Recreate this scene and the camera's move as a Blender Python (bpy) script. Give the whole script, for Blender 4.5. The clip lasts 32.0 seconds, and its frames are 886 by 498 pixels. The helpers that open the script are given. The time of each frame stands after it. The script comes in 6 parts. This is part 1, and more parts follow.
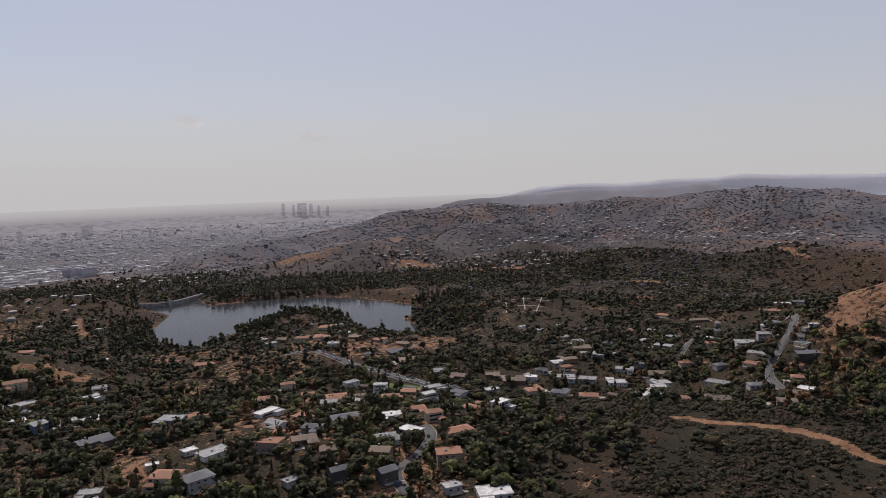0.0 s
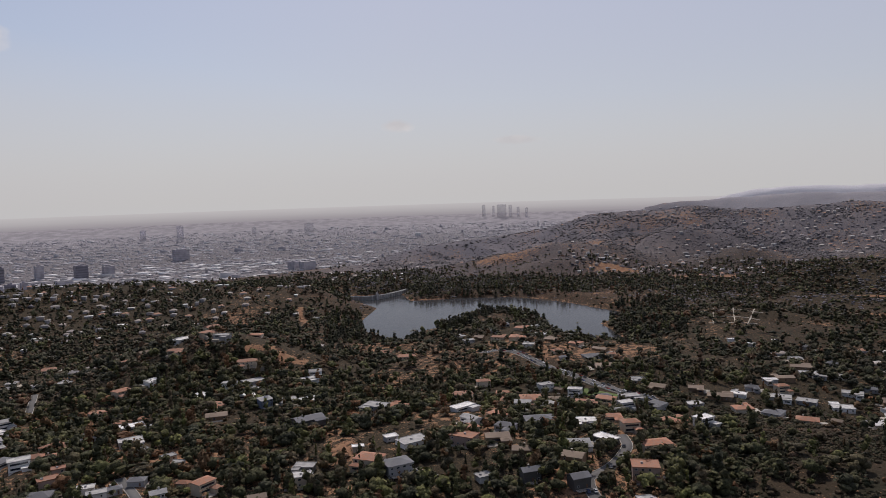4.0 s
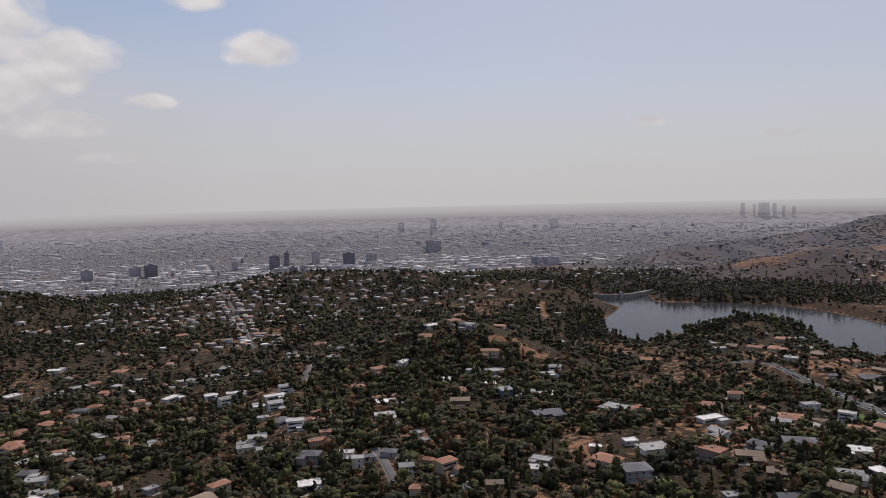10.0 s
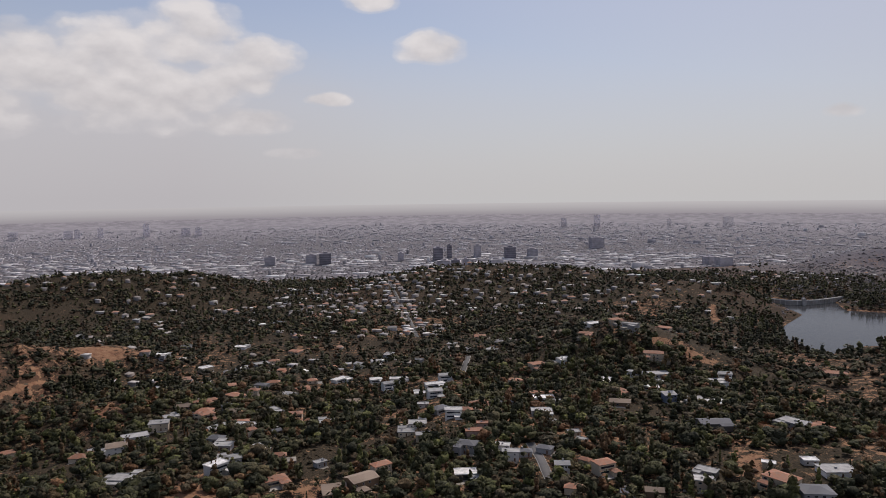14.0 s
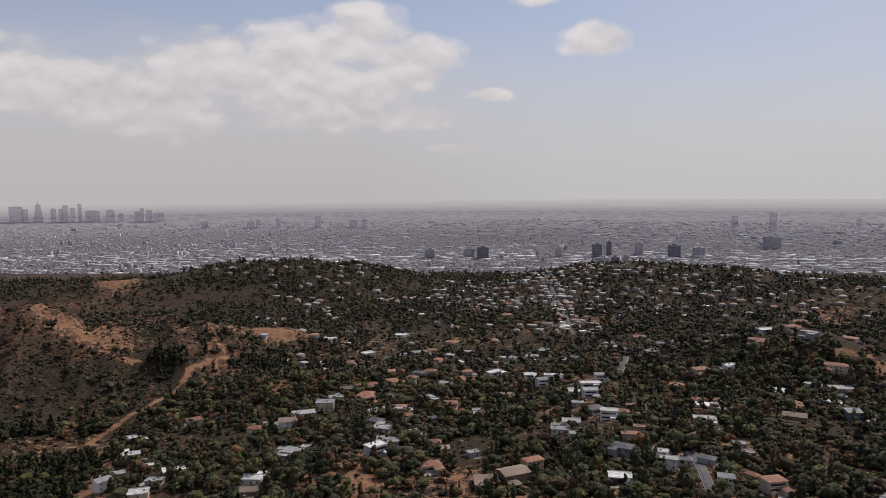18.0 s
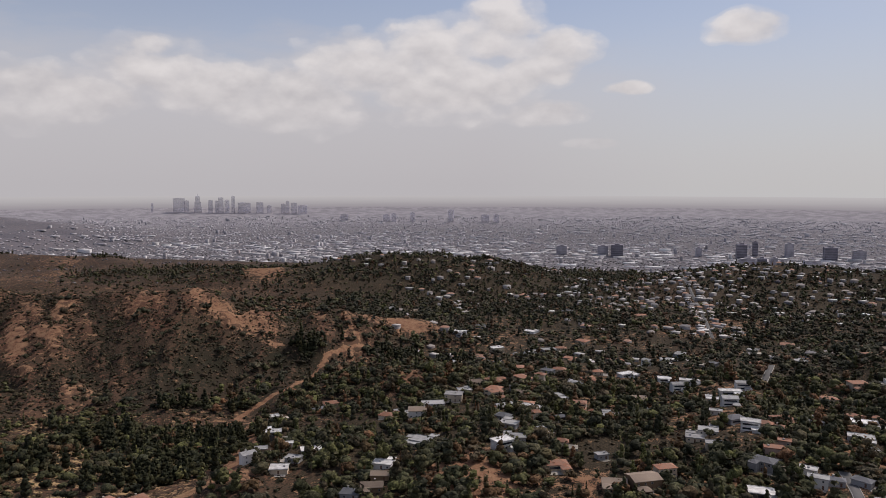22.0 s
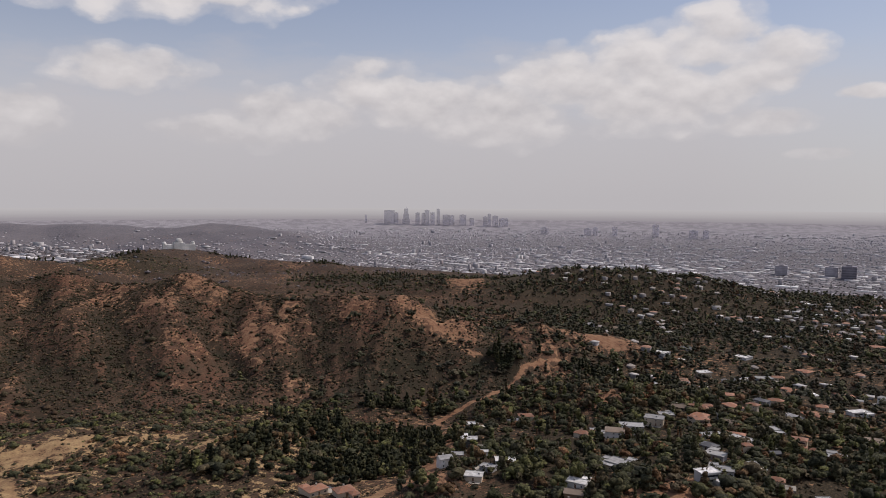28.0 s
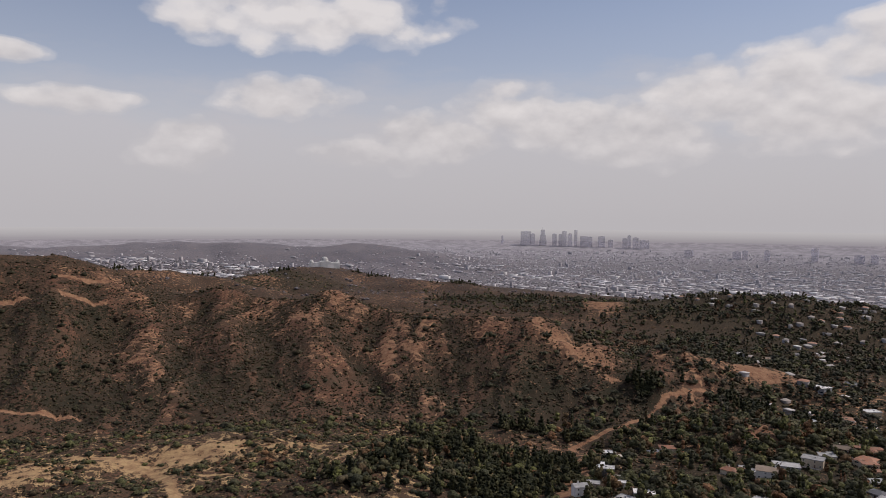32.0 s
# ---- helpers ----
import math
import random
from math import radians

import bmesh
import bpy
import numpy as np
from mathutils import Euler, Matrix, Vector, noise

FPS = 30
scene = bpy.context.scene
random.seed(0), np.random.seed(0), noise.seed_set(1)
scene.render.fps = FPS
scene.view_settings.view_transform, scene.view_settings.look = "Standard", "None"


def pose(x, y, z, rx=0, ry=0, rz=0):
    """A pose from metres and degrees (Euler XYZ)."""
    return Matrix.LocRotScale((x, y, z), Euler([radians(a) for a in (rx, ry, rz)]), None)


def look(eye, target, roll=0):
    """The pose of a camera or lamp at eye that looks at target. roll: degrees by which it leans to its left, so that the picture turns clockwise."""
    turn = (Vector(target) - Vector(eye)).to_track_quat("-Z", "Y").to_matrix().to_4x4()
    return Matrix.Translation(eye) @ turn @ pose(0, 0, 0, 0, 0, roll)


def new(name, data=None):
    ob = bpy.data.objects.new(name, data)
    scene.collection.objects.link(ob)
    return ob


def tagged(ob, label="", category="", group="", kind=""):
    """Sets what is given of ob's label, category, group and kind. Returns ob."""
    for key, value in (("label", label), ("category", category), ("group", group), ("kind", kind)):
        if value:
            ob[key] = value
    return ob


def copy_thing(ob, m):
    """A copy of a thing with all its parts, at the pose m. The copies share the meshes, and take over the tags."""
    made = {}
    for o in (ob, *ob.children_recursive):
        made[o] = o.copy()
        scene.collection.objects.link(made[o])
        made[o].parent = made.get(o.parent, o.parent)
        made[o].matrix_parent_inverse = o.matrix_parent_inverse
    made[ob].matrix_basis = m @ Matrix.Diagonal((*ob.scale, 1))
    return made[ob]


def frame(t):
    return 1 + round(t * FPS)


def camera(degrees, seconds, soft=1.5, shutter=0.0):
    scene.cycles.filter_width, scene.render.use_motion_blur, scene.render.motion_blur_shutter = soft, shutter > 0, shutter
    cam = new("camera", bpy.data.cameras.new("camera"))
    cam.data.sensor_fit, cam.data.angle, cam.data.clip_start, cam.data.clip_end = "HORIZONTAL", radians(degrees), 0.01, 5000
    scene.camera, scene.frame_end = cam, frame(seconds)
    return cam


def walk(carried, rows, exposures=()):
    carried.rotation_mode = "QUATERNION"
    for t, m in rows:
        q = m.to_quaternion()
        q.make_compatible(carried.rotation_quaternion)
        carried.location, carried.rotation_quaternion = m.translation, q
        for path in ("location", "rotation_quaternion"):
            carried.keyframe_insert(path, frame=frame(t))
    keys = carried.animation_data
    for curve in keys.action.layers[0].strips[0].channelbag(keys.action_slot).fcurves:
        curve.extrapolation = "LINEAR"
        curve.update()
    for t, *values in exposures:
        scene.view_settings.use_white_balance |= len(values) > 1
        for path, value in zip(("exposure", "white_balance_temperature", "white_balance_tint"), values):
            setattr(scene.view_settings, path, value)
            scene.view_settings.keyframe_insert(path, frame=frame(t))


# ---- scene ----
# ---- camera and its turn ----
EYE = Vector((0, 0, 440))
cam = camera(64.17, 32.0, soft=0.6)


def aim(bearing, tilt, lean):
    """A pose at the eye: compass bearing, tilt above level and lean to the left, in degrees."""
    b, e = radians(bearing), radians(tilt)
    return look(EYE, EYE + Vector((math.sin(b) * math.cos(e), math.cos(b) * math.cos(e), math.sin(e))) * 100, lean)


PATH = [
    (0.0, aim(238.70, -5.13, -2.03)),
    (0.5, aim(235.95, -5.00, -1.95)),
    (1.0, aim(232.95, -4.87, -1.94)),
    (1.5, aim(230.88, -4.78, -1.93)),
    (2.0, aim(229.21, -4.74, -1.90)),
    (2.5, aim(227.55, -4.64, -1.88)),
    (3.0, aim(226.02, -4.59, -1.88)),
    (3.5, aim(224.38, -4.53, -1.84)),
    (5.5, aim(217.77, -4.33, -1.66)),
    (6.0, aim(216.13, -4.30, -1.60)),
    (6.5, aim(214.52, -4.27, -1.59)),
    (7.0, aim(212.90, -4.27, -1.56)),
    (7.5, aim(211.25, -4.21, -1.38)),
    (8.0, aim(209.60, -4.23, -1.40)),
    (8.5, aim(207.99, -4.22, -1.40)),
    (9.0, aim(206.35, -4.23, -1.38)),
    (9.5, aim(204.71, -4.25, -1.35)),
    (10.0, aim(203.08, -4.26, -1.32)),
    (10.5, aim(201.44, -4.27, -1.26)),
    (11.0, aim(199.79, -4.31, -1.20)),
    (11.5, aim(198.13, -4.32, -1.10)),
    (12.0, aim(196.52, -4.35, -1.01)),
    (12.5, aim(194.90, -4.37, -0.95)),
    (13.0, aim(193.26, -4.39, -0.80)),
    (13.5, aim(191.64, -4.42, -0.76)),
    (14.0, aim(190.02, -4.46, -0.74)),
    (14.5, aim(188.40, -4.49, -0.68)),
    (16.5, aim(181.89, -4.65, -0.47)),
    (17.0, aim(180.25, -4.68, -0.48)),
    (17.5, aim(178.69, -4.72, -0.40)),
    (18.0, aim(177.27, -4.77, -0.35)),
    (18.5, aim(176.09, -4.81, -0.32)),
    (19.0, aim(176.11, -4.84, -0.31)),
    (19.5, aim(175.53, -4.89, -0.27)),
    (20.0, aim(173.64, -4.94, -0.23)),
    (20.5, aim(171.76, -4.98, -0.11)),
    (21.0, aim(170.00, -5.02, -0.06)),
    (21.5, aim(168.30, -5.08, 0.03)),
    (22.0, aim(166.62, -5.12, 0.07)),
    (22.5, aim(165.05, -5.16, 0.10)),
    (23.0, aim(163.74, -5.20, 0.12)),
    (23.5, aim(162.41, -5.14, 0.12)),
    (24.0, aim(161.06, -5.05, 0.17)),
    (24.5, aim(159.71, -4.74, 0.20)),
    (25.0, aim(158.38, -4.37, 0.17)),
    (25.5, aim(157.05, -4.04, 0.23)),
    (27.5, aim(151.81, -3.93, 0.32)),
    (28.0, aim(150.50, -4.09, 0.30)),
    (28.5, aim(149.20, -3.89, 0.37)),
    (29.0, aim(147.81, -3.36, 0.37)),
    (29.5, aim(146.42, -3.27, 0.41)),
    (30.0, aim(145.11, -3.53, 0.43)),
    (30.5, aim(143.67, -2.58, 0.44)),
    (31.0, aim(142.25, -2.66, 0.45)),
    (31.5, aim(140.85, -2.54, 0.43)),
    (32.0, aim(139.47, -2.46, 0.42)),
]
walk(cam, PATH, [(0, 0.0, 6680, 15.5), (32, 0.0, 6680, 15.5)])

# ---- light: hazy midday sun, sky and clouds ----
SUN_AZ, SUN_EL = 214, 50      # compass bearing and height of the sun


def math_node(nt, op, a, b=None, c=None, clamp=False):
    n = nt.nodes.new("ShaderNodeMath")
    n.operation, n.use_clamp = op, clamp
    for i, v in enumerate((a, b, c)):
        if v is None:
            continue
        if isinstance(v, (int, float)):
            n.inputs[i].default_value = v
        else:
            nt.links.new(v, n.inputs[i])
    return n.outputs[0]


def mix_colour(nt, f, a, b, blend="MIX"):
    n = nt.nodes.new("ShaderNodeMix")
    n.data_type, n.blend_type = "RGBA", blend
    for s, v in ((n.inputs[0], f), (n.inputs[6], a), (n.inputs[7], b)):
        if isinstance(v, (int, float)):
            s.default_value = v
        elif isinstance(v, tuple):
            s.default_value = (*v, 1)
        else:
            nt.links.new(v, s)
    return n.outputs[2]


def ramp(nt, f, stops, mode="LINEAR"):
    n = nt.nodes.new("ShaderNodeValToRGB")
    n.color_ramp.interpolation = mode
    els = n.color_ramp.elements
    while len(els) < len(stops):
        els.new(0.5)
    for e, (p, c) in zip(els, stops):
        e.position = p
        e.color = (c, c, c, 1) if isinstance(c, (int, float)) else (*c, 1)
    nt.links.new(f, n.inputs[0])
    return n.outputs[0]


world = bpy.data.worlds.new("sky")
scene.world = world
world.use_nodes = True
nt = world.node_tree
nt.nodes.clear()
out = nt.nodes.new("ShaderNodeOutputWorld")
bg = nt.nodes.new("ShaderNodeBackground")
nt.links.new(bg.outputs[0], out.inputs[0])
sky = nt.nodes.new("ShaderNodeTexSky")
sky.sky_type, sky.sun_disc = "NISHITA", False
sky.sun_elevation, sky.sun_rotation = radians(SUN_EL), radians(SUN_AZ)
sky.altitude, sky.air_density, sky.dust_density, sky.ozone_density = 400, 1.0, 1.0, 2.0
bg.inputs[1].default_value = 0.085
coord = nt.nodes.new("ShaderNodeTexCoord")
sep = nt.nodes.new("ShaderNodeSeparateXYZ")
nt.links.new(coord.outputs[0], sep.inputs[0])
dx, dy, dz = sep.outputs
el = math_node(nt, "MULTIPLY", math_node(nt, "ARCSINE", dz), 57.2958)
bearing = math_node(nt, "MULTIPLY", math_node(nt, "ARCTAN2", math_node(nt, "MULTIPLY", dx, -1.0), math_node(nt, "MULTIPLY", dy, -1.0)), 57.2958)
bearing = math_node(nt, "ADD", bearing, 180.0)
# marine layer: pale grey air low over the horizon
veil = ramp(nt, math_node(nt, "DIVIDE", math_node(nt, "ADD", el, 2.0), 40.0, clamp=True), [(0.0, 0.98), (0.08, 0.95), (0.22, 0.75), (0.36, 0.42), (0.48, 0.25), (0.75, 0.12), (1.0, 0.1)])
air = mix_colour(nt, math_node(nt, "DIVIDE", el, 16.0, clamp=True), (6.0, 6.2, 6.27), (5.95, 6.35, 7.5))
west = math_node(nt, "DIVIDE", math_node(nt, "SUBTRACT", bearing, 150.0), 70.0, clamp=True)
veil = math_node(nt, "MAXIMUM", veil, math_node(nt, "MULTIPLY", west, 0.72))
colour = mix_colour(nt, veil, sky.outputs[0], air)
# cumulus: banks of lobes with lumpy edges, denser towards the south-east
def sky_noise(vector, scale, detail, rough):
    n = nt.nodes.new("ShaderNodeTexNoise")
    n.inputs["Scale"].default_value, n.inputs["Detail"].default_value, n.inputs["Roughness"].default_value = scale, detail, rough
    nt.links.new(vector, n.inputs["Vector"])
    return n.outputs[0]


def moved(vector, op, v):
    n = nt.nodes.new("ShaderNodeVectorMath")
    n.operation = op
    n.inputs[1].default_value = v
    nt.links.new(vector, n.inputs[0])
    return n.outputs[0]


flat_dir = moved(coord.outputs[0], "MULTIPLY", (1.0, 1.0, 1.7))
lumps = sky_noise(flat_dir, 13.0, 7.0, 0.52)
lumps_above = sky_noise(moved(flat_dir, "ADD", (0.0, 0.0, 0.022)), 13.0, 4.0, 0.52)
puffs = nt.nodes.new("ShaderNodeTexVoronoi")
puffs.feature = "SMOOTH_F1"
puffs.inputs["Scale"].default_value, puffs.inputs["Smoothness"].default_value = 24.0, 0.5
nt.links.new(flat_dir, puffs.inputs["Vector"])
puff = math_node(nt, "SUBTRACT", 0.55, puffs.outputs["Distance"])
wisps = sky_noise(moved(flat_dir, "MULTIPLY", (1.0, 1.0, 2.2)), 6.0, 5.0, 0.6)
# bearing, height, half width, half height
CLOUDS_SOUTH = [(189.4, 11.5, 2.4, 1.0), (219.4, 5.5, 1.1, 0.45), (229.0, 4.1, 1.5, 0.3), (206.7, 15.9, 2.6, 0.3), (171.0, 11.7, 3.6, 2.3), (165.5, 10.2, 4.2, 2.3),
                (175.4, 10.4, 2.7, 1.5), (173.6, 8.9, 3.0, 1.3), (167.0, 8.0, 6.0, 2.2), (174.6, 5.7, 2.8, 0.8), (181.0, 7.5, 1.3, 0.4), (178.4, 3.3, 1.8, 0.35), (184.6, 14.9, 1.8, 0.7)]
CLOUDS_EAST = [(144.5, 8.8, 3.6, 1.8), (149.6, 7.4, 4.5, 1.7), (138.4, 6.4, 4.6, 1.6), (155.0, 6.6, 5.0, 2.0), (160.0, 9.3, 4.0, 2.0), (126.8, 9.3, 4.2, 1.3),
               (127.5, 15.4, 9.8, 1.9), (112.3, 8.3, 3.6, 0.8), (119.3, 5.3, 3.2, 1.5), (134.0, 4.9, 4.6, 1.1), (108.0, 11.2, 2.0, 0.7)]
cover = None
for b, h, w, g in CLOUDS_SOUTH + CLOUDS_EAST:
    u = math_node(nt, "DIVIDE", math_node(nt, "SUBTRACT", bearing, b), w * 1.18)
    v = math_node(nt, "DIVIDE", math_node(nt, "SUBTRACT", el, h), g * 1.22)
    lobe = math_node(nt, "SUBTRACT", 1.0, math_node(nt, "ADD", math_node(nt, "MULTIPLY", u, u), math_node(nt, "MULTIPLY", v, v)))
    cover = lobe if cover is None else math_node(nt, "SMOOTH_MAX", cover, lobe, 0.25)
cover = math_node(nt, "MAXIMUM", cover, -2.5)
body = math_node(nt, "ADD", cover, math_node(nt, "MULTIPLY", math_node(nt, "SUBTRACT", lumps, 0.5), 2.6))
body = math_node(nt, "ADD", body, math_node(nt, "MULTIPLY", puff, 1.1))
mask = ramp(nt, math_node(nt, "MULTIPLY", math_node(nt, "ADD", body, 0.35), 0.75, clamp=True), [(0.0, 0.0), (0.3, 0.3), (0.65, 0.82), (1.0, 0.95)], "EASE")
# a thin veil of spent cloud between and below the banks
veil2 = math_node(nt, "MULTIPLY", ramp(nt, math_node(nt, "DIVIDE", math_node(nt, "SUBTRACT", bearing, 100.0), 100.0, clamp=True), [(0.0, 0.8), (0.3, 0.8), (0.5, 0.8), (0.70, 0.8), (0.86, 0.15), (1.0, 0.0)]),
                  ramp(nt, math_node(nt, "DIVIDE", math_node(nt, "ADD", el, math_node(nt, "MULTIPLY", math_node(nt, "SUBTRACT", wisps, 0.5), 9.0)), 20.0, clamp=True), [(0.0, 1.0), (0.32, 0.9), (0.58, 0.0)]))
low_air = mix_colour(nt, math_node(nt, "DIVIDE", el, 7.0, clamp=True), (5.3, 5.27, 5.5), (6.0, 5.98, 6.2))
colour = mix_colour(nt, veil2, colour, low_air)
# lit crowns and greyer bellies: the same lumps a little higher up, compared; low cloud sinks into the veil
lit = math_node(nt, "ADD", math_node(nt, "MULTIPLY", math_node(nt, "SUBTRACT", lumps, lumps_above), 2.2), math_node(nt, "ADD", math_node(nt, "MULTIPLY", puff, 0.38), math_node(nt, "MULTIPLY", math_node(nt, "SUBTRACT", el, 1.5), 0.062)), clamp=True)
cloud_colour = mix_colour(nt, lit, (6.05, 6.05, 6.2), (8.35, 8.3, 8.25))
deep = ramp(nt, math_node(nt, "DIVIDE", el, 12.0, clamp=True), [(0.1, 0.35), (0.55, 1.0)])
colour = mix_colour(nt, math_node(nt, "MULTIPLY", mask, deep), colour, cloud_colour)
nt.links.new(colour, bg.inputs[0])

sun = new("sun", bpy.data.lights.new("sun", "SUN"))
sun.data.energy, sun.data.angle, sun.data.color = 3.0, radians(0.6), (1.0, 0.95, 0.88)
b_, e_ = radians(SUN_AZ), radians(SUN_EL)
sun.matrix_world = look(Vector((math.sin(b_) * math.cos(e_), math.cos(b_) * math.cos(e_), math.sin(e_))) * 3000, (0, 0, 0))
scene.view_settings.exposure = 0.0

# ---- materials ----
def material(name, colour, rough=0.8, metal=0.0, spread=0.12, scale=0.5, bump=0.0, per="OBJECT", spec=0.3, second=None, patch=0.05):
    """A surface with a grain (scale per metre), broad patches of a second colour and a change from piece to piece."""
    m = bpy.data.materials.new(name)
    m.use_nodes = True
    t = m.node_tree
    b = t.nodes["Principled BSDF"]
    b.inputs["Roughness"].default_value, b.inputs["Metallic"].default_value = rough, metal
    b.inputs["Specular IOR Level"].default_value = spec
    geo = t.nodes.new("ShaderNodeNewGeometry")
    fine, broad = t.nodes.new("ShaderNodeTexNoise"), t.nodes.new("ShaderNodeTexNoise")
    for n, s, d in ((fine, scale, 4.0), (broad, patch, 3.0)):
        n.inputs["Scale"].default_value, n.inputs["Detail"].default_value = s, d
        t.links.new(geo.outputs["Position"], n.inputs["Vector"])
    c = mix_colour(t, ramp(t, broad.outputs[0], [(0.38, 0.0), (0.62, 1.0)]), colour, second or tuple(v * 0.7 for v in colour))
    if per == "OBJECT":
        rnd = t.nodes.new("ShaderNodeObjectInfo").outputs["Random"]
    else:
        rnd = geo.outputs["Random Per Island"]
    amount = math_node(t, "ADD", math_node(t, "MULTIPLY", math_node(t, "SUBTRACT", rnd, 0.5), spread * 2), 1.0)
    grain = math_node(t, "ADD", math_node(t, "MULTIPLY", math_node(t, "SUBTRACT", fine.outputs[0], 0.5), spread * 2.5), amount)
    hue = t.nodes.new("ShaderNodeHueSaturation")
    t.links.new(grain, hue.inputs["Value"])
    t.links.new(c, hue.inputs["Color"])
    t.links.new(hue.outputs[0], b.inputs["Base Color"])
    if bump:
        bn = t.nodes.new("ShaderNodeBump")
        bn.inputs["Strength"].default_value, bn.inputs["Distance"].default_value = bump, 0.2
        t.links.new(fine.outputs[0], bn.inputs["Height"])
        t.links.new(bn.outputs[0], b.inputs["Normal"])
    return m


def island_palette(name, colours, rough=0.85, spread=0.25, trans=0.0):
    """Each loose piece of a mesh takes one of the colours."""
    m = bpy.data.materials.new(name)
    m.use_nodes = True
    t = m.node_tree
    b = t.nodes["Principled BSDF"]
    b.inputs["Roughness"].default_value = rough
    b.inputs["Specular IOR Level"].default_value = 0.15
    geo = t.nodes.new("ShaderNodeNewGeometry")
    c = ramp(t, geo.outputs["Random Per Island"], [(i / len(colours), c) for i, c in enumerate(colours)], "CONSTANT")
    n = t.nodes.new("ShaderNodeTexNoise")
    n.inputs["Scale"].default_value = 0.35
    t.links.new(geo.outputs["Position"], n.inputs["Vector"])
    hue = t.nodes.new("ShaderNodeHueSaturation")
    t.links.new(math_node(t, "ADD", math_node(t, "MULTIPLY", n.outputs[0], spread * 2), 1 - spread), hue.inputs["Value"])
    t.links.new(c, hue.inputs["Color"])
    t.links.new(hue.outputs[0], b.inputs["Base Color"])
    return m


SOIL, SOIL_PALE = (0.185, 0.090, 0.054), (0.270, 0.155, 0.090)
SOIL_TAN, SOIL_SAND = (0.250, 0.150, 0.082), (0.370, 0.250, 0.130)
BRUSH, BRUSH_DRY = (0.027, 0.024, 0.015), (0.046, 0.032, 0.021)
LITTER, LITTER_RED = (0.075, 0.048, 0.031), (0.140, 0.067, 0.042)


def ground_material():
    m = bpy.data.materials.new("chaparral_ground")
    m.use_nodes = True
    t = m.node_tree
    b = t.nodes["Principled BSDF"]
    b.inputs["Roughness"].default_value, b.inputs["Specular IOR Level"].default_value = 0.95, 0.1
    geo = t.nodes.new("ShaderNodeNewGeometry")
    ns = []
    for s, d in ((0.9, 3.0), (0.16, 4.0), (0.02, 4.0)):
        n = t.nodes.new("ShaderNodeTexNoise")
        n.inputs["Scale"].default_value, n.inputs["Detail"].default_value = s, d
        t.links.new(geo.outputs["Position"], n.inputs["Vector"])
        ns.append(n.outputs[0])
    at = t.nodes.new("ShaderNodeAttribute")
    at.attribute_name = "bare"
    town_haze = t.nodes.new("ShaderNodeAttribute")
    town_haze.attribute_name = "town_haze"
    far_haze = t.nodes.new("ShaderNodeAttribute")
    far_haze.attribute_name = "far_haze"
    gully = t.nodes.new("ShaderNodeAttribute")
    gully.attribute_name = "gully"
    wood = t.nodes.new("ShaderNodeAttribute")
    wood.attribute_name = "wood"
    hill_haze = t.nodes.new("ShaderNodeAttribute")
    hill_haze.attribute_name = "hill_haze"
    # low scrub in clumps over red-brown litter
    clump = t.nodes.new("ShaderNodeTexVoronoi")
    clump.inputs["Scale"].default_value = 0.42
    t.links.new(geo.outputs["Position"], clump.inputs["Vector"])
    thick = math_node(t, "ADD", math_node(t, "ADD", math_node(t, "MULTIPLY", math_node(t, "SUBTRACT", ns[1], 0.5), 1.6), math_node(t, "MULTIPLY", math_node(t, "SUBTRACT", ns[2], 0.5), 2.0)), math_node(t, "SUBTRACT", 0.75, clump.outputs["Distance"]))
    litter = mix_colour(t, ramp(t, ns[2], [(0.40, 0.0), (0.6, 1.0)]), LITTER, LITTER_RED)
    brush = mix_colour(t, ramp(t, math_node(t, "ADD", thick, math_node(t, "MULTIPLY", gully.outputs["Fac"], 0.55)), [(0.20, 0.0), (0.42, 1.0)]), litter, mix_colour(t, ramp(t, ns[2], [(0.42, 0.0), (0.6, 1.0)]), BRUSH, BRUSH_DRY))
    # haze painted in: the outer hills turn mauve-grey with distance
    # broad noise stands in for light and dark folds of the hills
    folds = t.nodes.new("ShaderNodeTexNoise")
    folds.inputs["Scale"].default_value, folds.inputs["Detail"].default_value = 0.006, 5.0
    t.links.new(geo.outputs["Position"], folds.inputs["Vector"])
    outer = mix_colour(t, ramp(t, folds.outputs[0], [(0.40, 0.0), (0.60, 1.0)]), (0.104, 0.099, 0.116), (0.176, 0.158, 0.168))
    brush = mix_colour(t, hill_haze.outputs["Fac"], brush, mix_colour(t, math_node(t, "MULTIPLY", ns[1], 0.5), outer, (0.145, 0.134, 0.148)))
    # leaf litter and undergrowth below the woods, darkened so gaps read as closed canopy
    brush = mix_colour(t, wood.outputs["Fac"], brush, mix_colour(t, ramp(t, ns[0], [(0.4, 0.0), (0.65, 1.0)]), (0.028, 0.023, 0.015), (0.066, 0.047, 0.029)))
    soil = mix_colour(t, ramp(t, ns[1], [(0.35, 0.0), (0.65, 1.0)]), SOIL, SOIL_PALE)
    tan = t.nodes.new("ShaderNodeAttribute")
    tan.attribute_name = "tan"
    soil = mix_colour(t, tan.outputs["Fac"], soil, mix_colour(t, ramp(t, ns[1], [(0.4, 0.0), (0.65, 1.0)]), SOIL_TAN, SOIL_SAND))
    k = math_node(t, "ADD", at.outputs["Fac"], math_node(t, "MULTIPLY", math_node(t, "SUBTRACT", ns[1], 0.5), 2.3))
    k = math_node(t, "ADD", k, math_node(t, "MULTIPLY", math_node(t, "SUBTRACT", ns[0], 0.5), 1.3))
